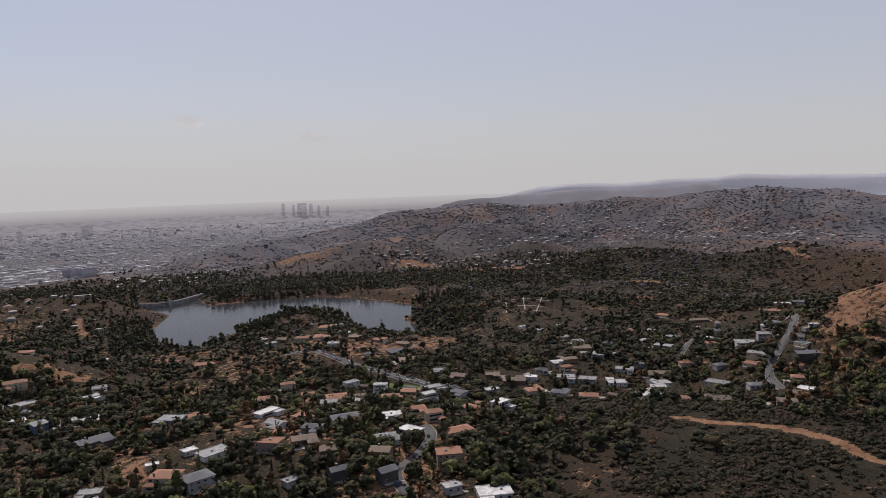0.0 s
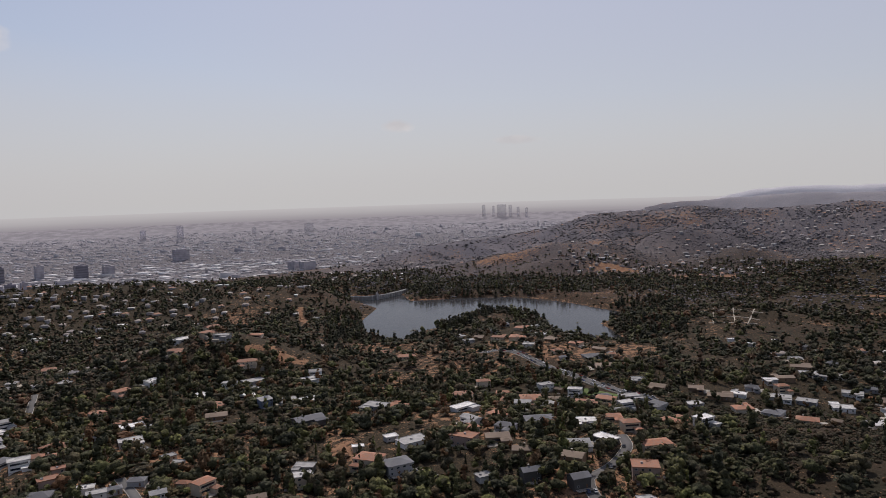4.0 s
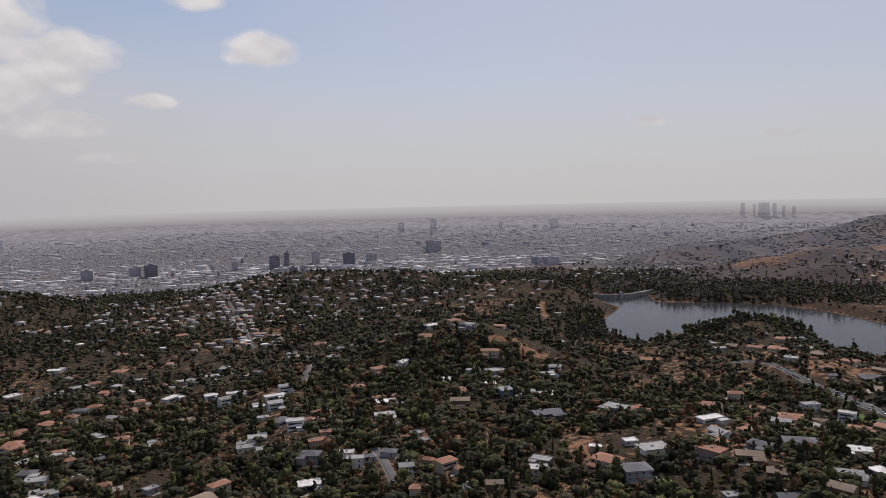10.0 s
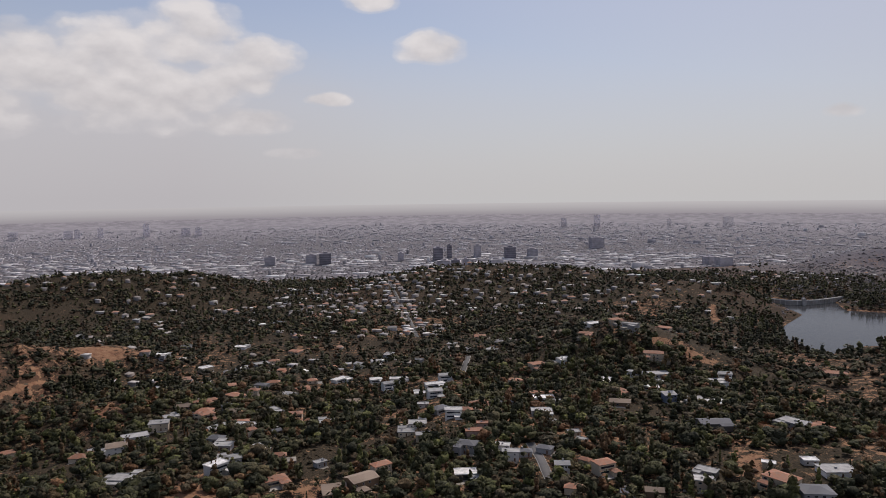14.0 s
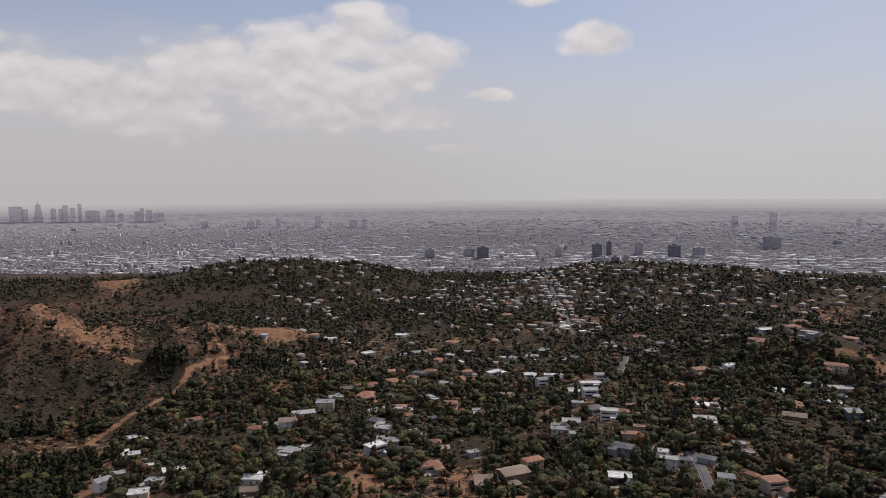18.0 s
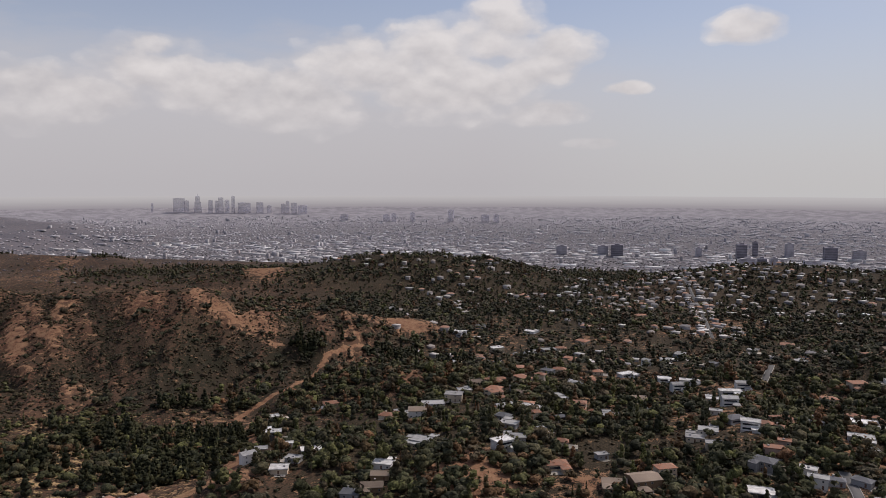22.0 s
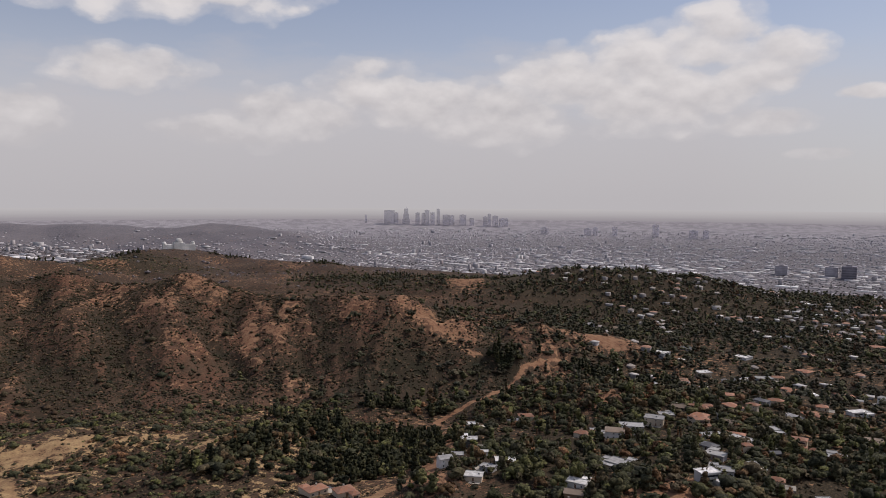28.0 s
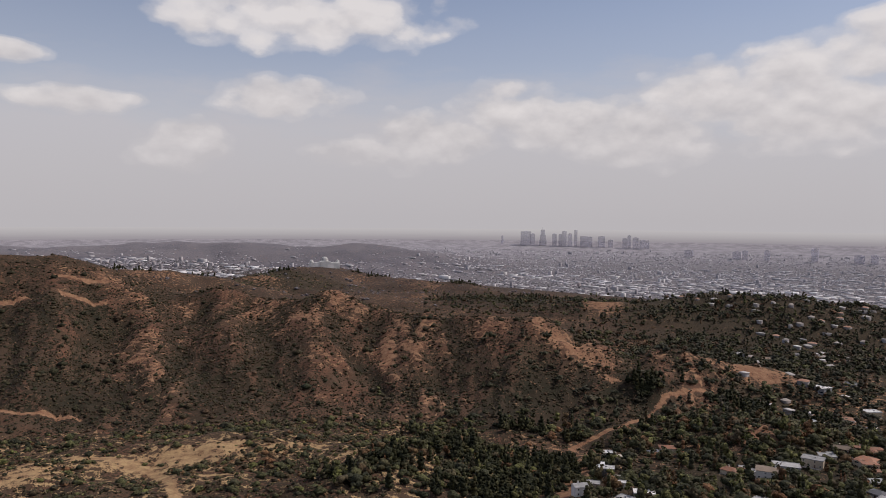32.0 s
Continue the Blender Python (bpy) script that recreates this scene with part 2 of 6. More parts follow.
    c = mix_colour(t, ramp(t, k, [(0.42, 0.0), (0.62, 1.0)]), brush, soil)
    # town ground and, with distance, haze: mauve-grey, then paler, mixed into the colour
    c = mix_colour(t, town_haze.outputs["Fac"], c, mix_colour(t, ramp(t, ns[1], [(0.4, 0.0), (0.6, 1.0)]), (0.115, 0.106, 0.113), (0.20, 0.184, 0.192)))
    c = mix_colour(t, far_haze.outputs["Fac"], c, mix_colour(t, ramp(t, ns[2], [(0.4, 0.0), (0.6, 1.0)]), (0.235, 0.22, 0.236), (0.315, 0.296, 0.312)))
    # the farthest ranges are whitened in the colour, as haze would do
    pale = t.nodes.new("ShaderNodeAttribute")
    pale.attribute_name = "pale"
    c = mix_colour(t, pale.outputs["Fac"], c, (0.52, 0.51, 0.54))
    c = mix_colour(t, 1.0, c, mix_colour(t, ns[0], (0.45, 0.45, 0.45), (1.5, 1.5, 1.5)), "MULTIPLY")
    t.links.new(c, b.inputs["Base Color"])
    bn = t.nodes.new("ShaderNodeBump")
    bn.inputs["Strength"].default_value, bn.inputs["Distance"].default_value = 0.6, 1.2
    t.links.new(ns[0], bn.inputs["Height"])
    t.links.new(bn.outputs[0], b.inputs["Normal"])
    return m


M_GROUND = ground_material()
M_WATER = bpy.data.materials.new("lake_water")
M_WATER.use_nodes = True
wb = M_WATER.node_tree.nodes["Principled BSDF"]
wb.inputs["Base Color"].default_value = (0.042, 0.043, 0.046, 1)
wb.inputs["Specular IOR Level"].default_value = 0.12
wb.inputs["Roughness"].default_value, wb.inputs["IOR"].default_value = 0.12, 1.33
wt = M_WATER.node_tree
wgeo, wn, wbump = wt.nodes.new("ShaderNodeNewGeometry"), wt.nodes.new("ShaderNodeTexNoise"), wt.nodes.new("ShaderNodeBump")
wn.inputs["Scale"].default_value, wn.inputs["Detail"].default_value = 0.25, 6.0
wbump.inputs["Strength"].default_value, wbump.inputs["Distance"].default_value = 0.25, 0.6
wt.links.new(wgeo.outputs["Position"], wn.inputs["Vector"])
wt.links.new(wn.outputs[0], wbump.inputs["Height"])
wt.links.new(wbump.outputs[0], wb.inputs["Normal"])

# ---- the lie of the land ----
WATER = 225.0
NEAR, RIM = 2800.0, 4890.0    # beyond NEAR the plain is drawn in towards RIM, smaller in step


def lattice(ix, iy, seed):
    n = (ix * 374761393 + iy * 668265263 + seed * 974634777) & 0x7FFFFFFF
    n = ((n ^ (n >> 13)) * 1274126177) & 0x7FFFFFFF
    return ((n ^ (n >> 16)) & 0xFFFF) / 65535.0


def value_noise(x, y, seed=0):
    ix, iy = np.floor(x).astype(np.int64), np.floor(y).astype(np.int64)
    u, v = x - ix, y - iy
    u, v = u * u * (3 - 2 * u), v * v * (3 - 2 * v)
    a, b = lattice(ix, iy, seed), lattice(ix + 1, iy, seed)
    c, d = lattice(ix, iy + 1, seed), lattice(ix + 1, iy + 1, seed)
    return (a + (b - a) * u) * (1 - v) + (c + (d - c) * u) * v


def fbm(x, y, size, octaves=4, seed=0):
    t, amp, total = 0.0, 1.0, 0.0
    for o in range(octaves):
        t = t + amp * (value_noise(x / size + 7.3 * o, y / size - 3.1 * o, seed + o) - 0.5)
        total += amp
        amp, size = amp * 0.5, size * 0.5
    return t / total * 2


def polar(bearing, d):
    b = np.radians(bearing)
    return np.sin(b) * d, np.cos(b) * d


def smooth(a, b, x):
    t = np.clip((x - a) / (b - a), 0, 1)
    return t * t * (3 - 2 * t)


# floors of the canyons: bearing, distance, height
FLOORS_GULLY = [(119.5, 980, 258), (126.3, 900, 252), (133.5, 860, 246), (141, 800, 244), (148.5, 760, 240), (160.5, 800, 228)]
FLOORS_EAST = [(0, 30, 330), (90, 300, 300), (110, 520, 262), (112, 900, 262), (120, 640, 246), (130, 430, 263), (140, 650, 238),
               (150, 640, 236), (157, 780, 234), (152, 420, 268), (165, 560, 258), (165, 400, 278), (171, 850, 225)]
FLOORS_SOUTH = [(180, 420, 276), (180, 650, 252), (180, 1000, 215), (182, 1500, 172), (184, 2200, 132), (195, 420, 278), (195, 700, 248),
                (198, 1100, 222), (205, 430, 282), (207, 1100, 236), (211, 450, 280), (220, 450, 284), (222, 680, 250), (214, 1200, 228)]
FLOORS_WEST = [(235, 430, 286), (240, 620, 250), (255, 700, 246), (262, 850, 246), (245, 950, 240), (250, 440, 288), (265, 400, 287),
               (250, 1250, 236), (236, 1700, 232), (260, 1300, 238), (265, 2000, 268), (285, 600, 280), (300, 1500, 280)]
# crests: bearing, distance, height
CRESTS = [
    (0.42, 30, [(103, 1350, 385), (107, 1300, 380), (111, 1300, 374), (114.5, 1300, 339), (118, 1250, 308), (122, 1240, 315), (125.5, 1200, 299), (130, 1130, 316)]),
    (0.45, 25, [(130, 1130, 316), (137.6, 1020, 296), (146.7, 930, 307), (150.3, 900, 288), (154.5, 890, 262), (157.3, 930, 274), (160.4, 950, 261), (164, 980, 254), (168, 930, 240)]),
    (0.30, 50, [(100, 1900, 330), (118, 1700, 316), (122.8, 1900, 270), (125.4, 2000, 290), (130.1, 2250, 283), (134, 2200, 262), (140.3, 2000, 259), (144.4, 1800, 241), (152, 1500, 262), (154, 1420, 252)]),
    (0.26, 50, [(152, 1500, 262), (157, 1510, 272), (161, 1550, 284), (166, 1560, 285), (169.5, 1600, 270), (174, 1650, 244)]),
    (0.22, 60, [(190, 1600, 266), (198, 1650, 262), (205, 1500, 266), (209, 1400, 262)]),
    (0.42, 15, [(203, 830, 290), (204.5, 760, 303), (207, 740, 291), (209.7, 720, 270)]),
    (0.35, 25, [(224, 1120, 242), (228, 1060, 253), (228.5, 970, 260), (230, 820, 258), (234, 720, 254), (238, 600, 262)]),
    (0.34, 40, [(213, 1850, 242), (219, 1880, 236), (222.6, 1950, 230), (224.2, 1950, 246), (228.4, 1950, 277), (232.4, 1980, 300), (236, 1980, 280)]),
    (0.36, 50, [(221, 2350, 262), (225.9, 2600, 275), (230.8, 2650, 304), (235.4, 2700, 352), (237.4, 2700, 358), (242.2, 2750, 365), (244.7, 2750, 351), (250, 2750, 352), (254.3, 2750, 354), (258.5, 2750, 364), (261.1, 2700, 388), (263, 2700, 403), (265.2, 2700, 392), (268, 2750, 380), (272, 2700, 350), (280, 2600, 340)]),
    (0.38, 35, [(233.7, 2250, 286), (239, 2250, 294), (241.9, 2250, 326), (245.3, 2280, 303), (248.7, 2300, 278)]),
    (0.40, 30, [(241.5, 2020, 245), (245.6, 2000, 288), (248.8, 2020, 252)]),
    (0.38, 30, [(252, 2350, 300), (255, 2200, 270), (256, 2050, 250)]),
    (0.38, 30, [(259.5, 2650, 350), (260.5, 2350, 300), (261, 2100, 268)]),
    (0.36, 45, [(246, 1480, 240), (248.4, 1580, 252), (251.4, 1600, 280), (254.3, 1600, 285), (259.8, 1600, 276), (263.6, 1600, 285), (265.2, 1600, 298), (270, 1500, 290), (278, 1400, 300)]),
    (0.35, 25, [(242, 1160, 246), (245, 1170, 254), (249, 1180, 246)]),
    (0.55, 15, [(282, 850, 360), (273.2, 800, 340), (271.2, 790, 330), (269.8, 730, 290)]),
    # ranges behind the western ridge
    (0.30, 90, [(236, 4200, 290), (238.7, 4200, 318), (240.6, 4200, 346), (245.4, 4200, 382), (250, 4200, 402), (257.1, 4200, 396), (258.4, 4200, 412), (261.1, 4200, 372), (266, 4300, 360)]),
    (0.30, 150, [(247, 7000, 395), (256, 7000, 424), (262, 7000, 434), (270, 7000, 420), (280, 7000, 400)]),
    # low wooded hills far across the plain
    (0.10, 200, [(104, 5200, 190), (112, 5600, 205), (118, 5600, 236), (126, 5200, 247), (131, 5000, 240), (136.5, 4800, 178)]),
    # spurs that run down from the brown crest towards the canyon
    (0.60, 14, [(122, 1240, 315), (123, 950, 276), (124, 760, 246)]),
    (0.60, 14, [(130, 1130, 316), (129.6, 920, 280), (129, 720, 243)]),
    (0.60, 12, [(115.5, 1290, 330), (116.5, 1000, 282), (117, 800, 256)]),
    (0.60, 12, [(137.6, 1020, 296), (137.3, 860, 264), (137, 740, 244)]),
    (0.60, 14, [(146.7, 930, 307), (145.2, 790, 268), (143.5, 690, 242)]),
    (0.60, 10, [(157.3, 930, 274), (157.8, 850, 250)]),
    (0.60, 10, [(110.8, 1300, 374), (110, 1000, 300), (109, 800, 268)]),
    # spurs with houses between the canyons
    (0.40, 20, [(176, 760, 252), (174, 620, 264), (172, 480, 276)]),
    (0.40, 20, [(188, 780, 254), (190, 620, 266), (191, 470, 279)]),
    (0.40, 20, [(197, 900, 252), (200, 720, 268), (203, 560, 272)]),
    # the eastern spur with its row of houses
    (0.55, 10, [(149.6, 405, 269), (150.73, 440, 269), (151.8, 462, 267), (152.73, 502, 260), (153.2, 545, 251), (152.97, 590, 242)]),
    # the dark knob in the quarry hollow
    (0.95, 7, [(154.4, 828, 262), (155.6, 822, 266), (156.4, 836, 262)]),
    (0.35, 20, [(161, 660, 262), (164.5, 640, 268), (167, 640, 258)]),
    (0.35, 20, [(117, 600, 258), (125, 590, 258), (133, 540, 258), (138, 545, 252)]),
]
LAKE = [(215.6, 1190), (217.2, 1350), (215.6, 1450), (214.4, 1530), (219.2, 1530), (219.9, 1427), (224.3, 1440), (228.3, 1440), (232, 1380), (237.6, 1240), (235.2, 1150), (238, 985), (234.1, 1020), (231.8, 1090), (230.6, 1200),
        (228.5, 1215), (225, 1200), (223, 1150), (221.6, 1100), (219.9, 1090), (218.4, 985), (217, 1060)]


def ridge_height(x, y, slope, crown, pts):
    best = np.full(np.shape(x), -1e3)
    for (b0, d0, z0), (b1, d1, z1) in zip(pts, pts[1:]):
        ax, ay = polar(b0, d0)
        bx, by = polar(b1, d1)
        ux, uy = bx - ax, by - ay
        s = np.clip(((x - ax) * ux + (y - ay) * uy) / (ux * ux + uy * uy), 0, 1)
        gap = np.hypot(x - ax - s * ux, y - ay - s * uy)
        best = np.maximum(best, z0 + (z1 - z0) * s - slope * (np.sqrt(gap * gap + crown * crown) - crown))
    return best


def lake_gap(x, y):
    """Metres to the shore: negative in the water."""
    px, py = polar(np.array([p[0] for p in LAKE]), np.array([p[1] for p in LAKE]))
    inside, gap = np.zeros(np.shape(x), bool), np.full(np.shape(x), 1e9)
    for i in range(len(LAKE)):
        ax, ay, bx, by = px[i - 1], py[i - 1], px[i], py[i]
        s = np.clip(((x - ax) * (bx - ax) + (y - ay) * (by - ay)) / ((bx - ax) ** 2 + (by - ay) ** 2), 0, 1)
        gap = np.minimum(gap, np.hypot(x - ax - s * (bx - ax), y - ay - s * (by - ay)))
        cross = (ay > y) != (by > y)
        inside ^= cross & (x < (bx - ax) * (y - ay) / (by - ay if by != ay else 1e-9) + ax)
    return np.where(inside, -gap, gap)


def plain_height(d):
    return np.clip(128 - 0.0075 * (d - 2200), 62, 130)


BEND = 3.9e-5                 # how fast the drawn-in plain lifts beyond NEAR
FALL = (440 - plain_height(NEAR)) / NEAR


def drawn_distance(d):
    """True distance to drawn distance: every place keeps its bearing and its angle below level."""
    q = (440 - plain_height(d)) / np.maximum(d, 1.0)
    s = (-q + np.sqrt(np.maximum(q * q - 4 * BEND * NEAR * (q - FALL), 0))) / (2 * BEND)
    return np.where(d < NEAR, d, NEAR + s)


def true_distance(r):
    s = np.maximum(r - NEAR, 0)
    d = np.maximum(r, NEAR) * 1.2
    for _ in range(12):
        d = (440 - plain_height(d)) * r / (NEAR * FALL - BEND * s * s)
    return np.where(r < NEAR, r, d)


def worn_slope(x, y):
    b, d = np.degrees(np.arctan2(x, y)) % 360, np.hypot(x, y)
    return smooth(166, 158, b) * smooth(640, 760, d) * smooth(1320, 1150, d)


# darkened brush hollows; bearings 145 to 155 paint in a cloud's shadow: bearing, distance, half width, half depth
DARKENED_HOLLOWS = [(149.5, 735, 75, 75), (152.8, 770, 45, 50), (145.5, 705, 60, 45), (154.5, 790, 40, 30), (109, 800, 90, 70), (121.5, 830, 40, 120), (126.5, 860, 30, 130), (141.5, 840, 30, 60)]


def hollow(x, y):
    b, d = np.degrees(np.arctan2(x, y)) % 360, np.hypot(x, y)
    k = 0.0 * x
    for b0, d0, w, g in DARKENED_HOLLOWS:
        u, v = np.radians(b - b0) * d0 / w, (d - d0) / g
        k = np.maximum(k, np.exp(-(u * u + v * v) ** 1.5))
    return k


def gullies(x, y):
    """1 in the beds of the gullies that run down the brown slopes, 0 on the spurs."""
    b, d = np.degrees(np.arctan2(x, y)) % 360, np.hypot(x, y)
    wander = fbm(x, y, 160, 2, 31) * 2.2
    wide = (1 - np.abs(fbm(b + wander, d / 90.0, 2.6, 2, 17)) * 2.6).clip(0, 1)
    fine = (1 - np.abs(fbm(b + wander, d / 60.0, 0.8, 2, 19)) * 2.4).clip(0, 1)
    return 0.6 * wide + 0.4 * fine


def land_height(x, y):
    """Height of the ground at true places, before the plain is drawn in."""
    x, y = np.asarray(x, float), np.asarray(y, float)
    d = np.hypot(x, y)
    num, den = 0.0, 0.0
    for b, r, z in FLOORS_EAST + FLOORS_GULLY + FLOORS_SOUTH + FLOORS_WEST:
        ax, ay = polar(b, r)
        w = 1.0 / ((x - ax) ** 2 + (y - ay) ** 2 + 2500.0) ** 1.6
        num, den = num + w * z, den + w
    plain = plain_height(d)
    flat = smooth(1650, 2350, -y + 0.25 * np.abs(x + 200))
    flat = np.maximum(flat, smooth(3000, 3400, d))
    flat = np.maximum(flat, smooth(2300, 2750, d) * smooth(165, 150, np.degrees(np.arctan2(x, y)) % 360))
    h = num / den * (1 - flat) + plain * flat
    acc = np.exp(h / 7.0 - 40)
    for slope, crown, pts in CRESTS:
        acc = acc + np.exp(ridge_height(x, y, slope, crown, pts) / 7.0 - 40)
    hills = (np.log(acc) + 40) * 7.0
    wild = np.where(hills > plain + 4, 1.0, 0.0) * smooth(0, 40, hills - plain)
    hills = hills + wild * (9 * fbm(x, y, 190, 4, 3) + 4.0 * (0.5 - np.abs(fbm(x, y, 70, 3, 9))) - 1.5)
    hills = hills + wild * 9 * fbm(x, y, 420, 4, 51) * smooth(1500, 2200, d) * smooth(3200, 2900, d) * smooth(212, 225, np.degrees(np.arctan2(x, y)) % 360)
    bb = np.degrees(np.arctan2(x, y)) % 360
    hills = hills + wild * smooth(165, 155, bb) * smooth(1350, 1500, d) * smooth(2700, 2400, d) * (16 * (0.30 - np.abs(fbm(x, y, 170, 3, 63))))
    hills = hills + wild * smooth(222, 232, bb) * smooth(1600, 1800, d) * smooth(2900, 2600, d) * (26 * (0.22 - np.abs(fbm(x, y, 260, 4, 67))))
    hills = hills + wild * smooth(228, 238, bb) * smooth(2300, 2600, d) * smooth(3600, 3300, d) * 18 * fbm(x, y, 240, 3, 71)
    hills = hills + wild * smooth(228, 238, bb) * smooth(3500, 3900, d) * 26 * fbm(x, y, 500, 4, 73)
    hills = hills + wild * smooth(142, 136, bb) * smooth(3600, 4200, d) * 60 * fbm(x, y, 700, 4, 75)
    hills = hills - worn_slope(x, y) * (9.0 * gullies(x, y) - 3.0) + worn_slope(x, y) * 7.0 * fbm(x, y, 75, 3, 101)
    # lumpy foothills above the plain, and the broken ground of the near eastern slopes
    hills = hills + wild * smooth(1200, 1450, d) * smooth(2500, 2250, d) * smooth(150, 158, bb) * smooth(216, 210, bb) * 22 * fbm(x, y, 300, 4, 95)
    hills = hills + smooth(150, 144, bb) * smooth(400, 450, d) * smooth(690, 640, d) * (6 * fbm(x, y, 85, 3, 97) + 3.0 * fbm(x, y, 22, 2, 98))
    # the wooded hollow beside the eastern spur
    vx, vy = polar(146.2, 480)
    hills = hills - 13 * np.exp(-(((x - vx) ** 2 + (y - vy) ** 2) / 55.0 ** 2))
    g = lake_gap(x, y)
    shore = np.clip(g * 0.25, -6, 400)
    hills = np.where(g < 25, np.minimum(hills, np.maximum(WATER + shore, WATER - 6)), np.maximum(hills, WATER + 2 - 200 * smooth(1800, 2000, -y)))
    hills = np.where(g < 60, np.minimum(hills, WATER + np.maximum(shore * 1.2, -6) + 0.0), hills)
    return hills


def on_land(bearing, d):
    """The drawn place of the ground at a true bearing and distance."""
    x, y = polar(bearing, d)
    z = land_height(x, y)
    r = drawn_distance(d)
    k = r / np.maximum(d, 1e-6)
    return x * k, y * k, 440 + (z - 440) * k


def mesh_from(name, verts, faces, material=None, smooth_shade=False):
    """A mesh from arrays: verts (n, 3), faces (m, 3 or 4)."""
    me = bpy.data.meshes.new(name)
    verts, faces = np.asarray(verts, np.float32), np.asarray(faces, np.int32)
    me.vertices.add(len(verts))
    me.vertices.foreach_set("co", verts.ravel())
    k = faces.shape[1]
    me.loops.add(faces.size)
    me.loops.foreach_set("vertex_index", faces.ravel())
    me.polygons.add(len(faces))
    me.polygons.foreach_set("loop_start", np.arange(0, faces.size, k, dtype=np.int32))
    me.polygons.foreach_set("loop_total", np.full(len(faces), k, np.int32))
    if smooth_shade:
        me.polygons.foreach_set("use_smooth", np.ones(len(faces), bool))
    me.update(calc_edges=True)
    if material:
        me.materials.append(material)
    return me


bearings = np.concatenate([np.arange(98, 278, 0.36), np.arange(278, 458, 3.0)])
radii = np.concatenate([[1.0, 60, 120, 180, 230], np.geomspace(260, 2200, 270), np.linspace(2206, RIM, 80)])
BB, RR = np.meshgrid(bearings, radii, indexing="ij")
gx, gy, gz = on_land(BB, true_distance(RR))
nb, nr = BB.shape
idx = np.arange(nb * nr).reshape(nb, nr)
nxt = np.roll(idx, -1, axis=0)
quads = np.stack([idx[:, :-1], nxt[:, :-1], nxt[:, 1:], idx[:, 1:]], -1).reshape(-1, 4)
GROUND_VERTS = np.stack([gx, gy, gz], -1).reshape(-1, 3)
# bare earth: bearing, distance, half width, half depth, amount
BARE = [(204.5, 745, 24, 20, 0.8), (207, 728, 34, 12, 0.75), (209.7, 712, 26, 11, 0.8), (164, 635, 34, 40, 1.0), (147.4, 905, 14, 26, 0.95), (148.6, 885, 24, 34, 1.0),
        (150.2, 868, 26, 34, 1.0), (151.8, 858, 24, 28, 0.95), (153.0, 815, 14, 8, 1.3), (163, 960, 60, 26, 0.8), (160.8, 940, 30, 12, 0.6), (135, 905, 16, 70, 0.32), (131.5, 930, 12, 90, 0.35), (152.5, 1470, 60, 50, 0.9), (129.5, 930, 14, 120, 0.3), (137, 900, 14, 90, 0.25),
        (120, 575, 55, 22, 0.6), (126, 565, 50, 20, 0.55), (134, 540, 34, 18, 0.55), (112, 470, 40, 20, 0.35), (108, 560, 30, 30, 0.35), (122.5, 585, 30, 8, 0.7), (128.5, 570, 26, 8, 0.6), (118, 1660, 60, 30, 0.35), (125.2, 1930, 40, 40, 0.4), (132, 2120, 60, 40, 0.35), (139, 1960, 40, 40, 0.35), (113, 1230, 70, 40, 0.35), (231, 520, 30, 20, 0.4), (236, 450, 26, 18, 0.4), (226, 440, 26, 18, 0.4), (240, 520, 20, 20, 0.35), (149.7, 460, 7, 50, 0.9), (151, 530, 7, 36, 0.8), (149.5, 415, 16, 14, 0.7), (172, 470, 14, 26, 0.6), (176, 430, 18, 20, 0.6), (178.5, 400, 16, 16, 0.7), (196, 520, 14, 20, 0.6), (201, 470, 12, 26, 0.6), (187, 560, 16, 16, 0.5), (213, 500, 10, 22, 0.6),
        (237, 1800, 55, 26, 1.1), (226.5, 1900, 90, 40, 0.7), (262.6, 1640, 44, 25, 1.1), (265, 1560, 30, 20, 0.9), (244, 1700, 40, 40, 0.7), (248.5, 1720, 30, 40, 0.7), (241, 1690, 30, 25, 0.6), (255, 1250, 40, 20, 0.8), (259, 1200, 40, 20, 0.7), (251, 1130, 26, 40, 0.6), (262, 1230, 40, 20, 0.7), (269, 740, 25, 90, 0.75),
        (272, 760, 40, 80, 0.7), (256, 900, 60, 40, 0.5), (170, 400, 30, 30, 0.6), (185, 395, 40, 30, 0.5), (232, 380, 18, 22, 0.55), (214, 440, 10, 22, 0.7)]
TRACKS = [
    # unpaved roads: half width and their bends, bearing and distance
    (3.2, [(256.8, 478), (257.9, 480), (261.2, 468), (264, 462), (265.9, 458), (268.5, 440), (271.2, 420), (274, 400)]),
    (2.6, [(149, 600), (150.4, 640), (152, 665), (154.1, 700), (156, 750), (157.3, 800), (159.5, 835)]),
    (3.0, [(104, 770), (107.2, 764), (112, 754)]),
    (3.2, [(104, 600), (107.1, 598), (110.6, 608), (114, 588), (116.9, 556), (118.1, 522), (118.5, 484), (119, 450)]),
    (3.2, [(110, 440), (121, 436), (128, 424), (136, 408), (141, 400), (144.3, 400), (147, 412), (148.8, 424), (150.1, 446)]),
    (2.5, [(105, 1142), (107.3, 1140), (114, 1128)]),
    (2.5, [(110.4, 1202), (112, 1206), (114, 1204)]),
    (4.0, [(211.0, 1270), (211.2, 1220), (211.4, 1160)]),
    (3.5, [(253.3, 1402), (255.5, 1400), (256.7, 1358)]),
    (3.5, [(262.8, 1720), (264.3, 1575), (266.2, 1498)]),
    (0.9, [(158.5, 920), (159.2, 884), (159.7, 860), (160.2, 828)]),
    (2.5, [(225.7, 684), (226.2, 712), (227.3, 730), (226.7, 754), (225.4, 785)]),
]


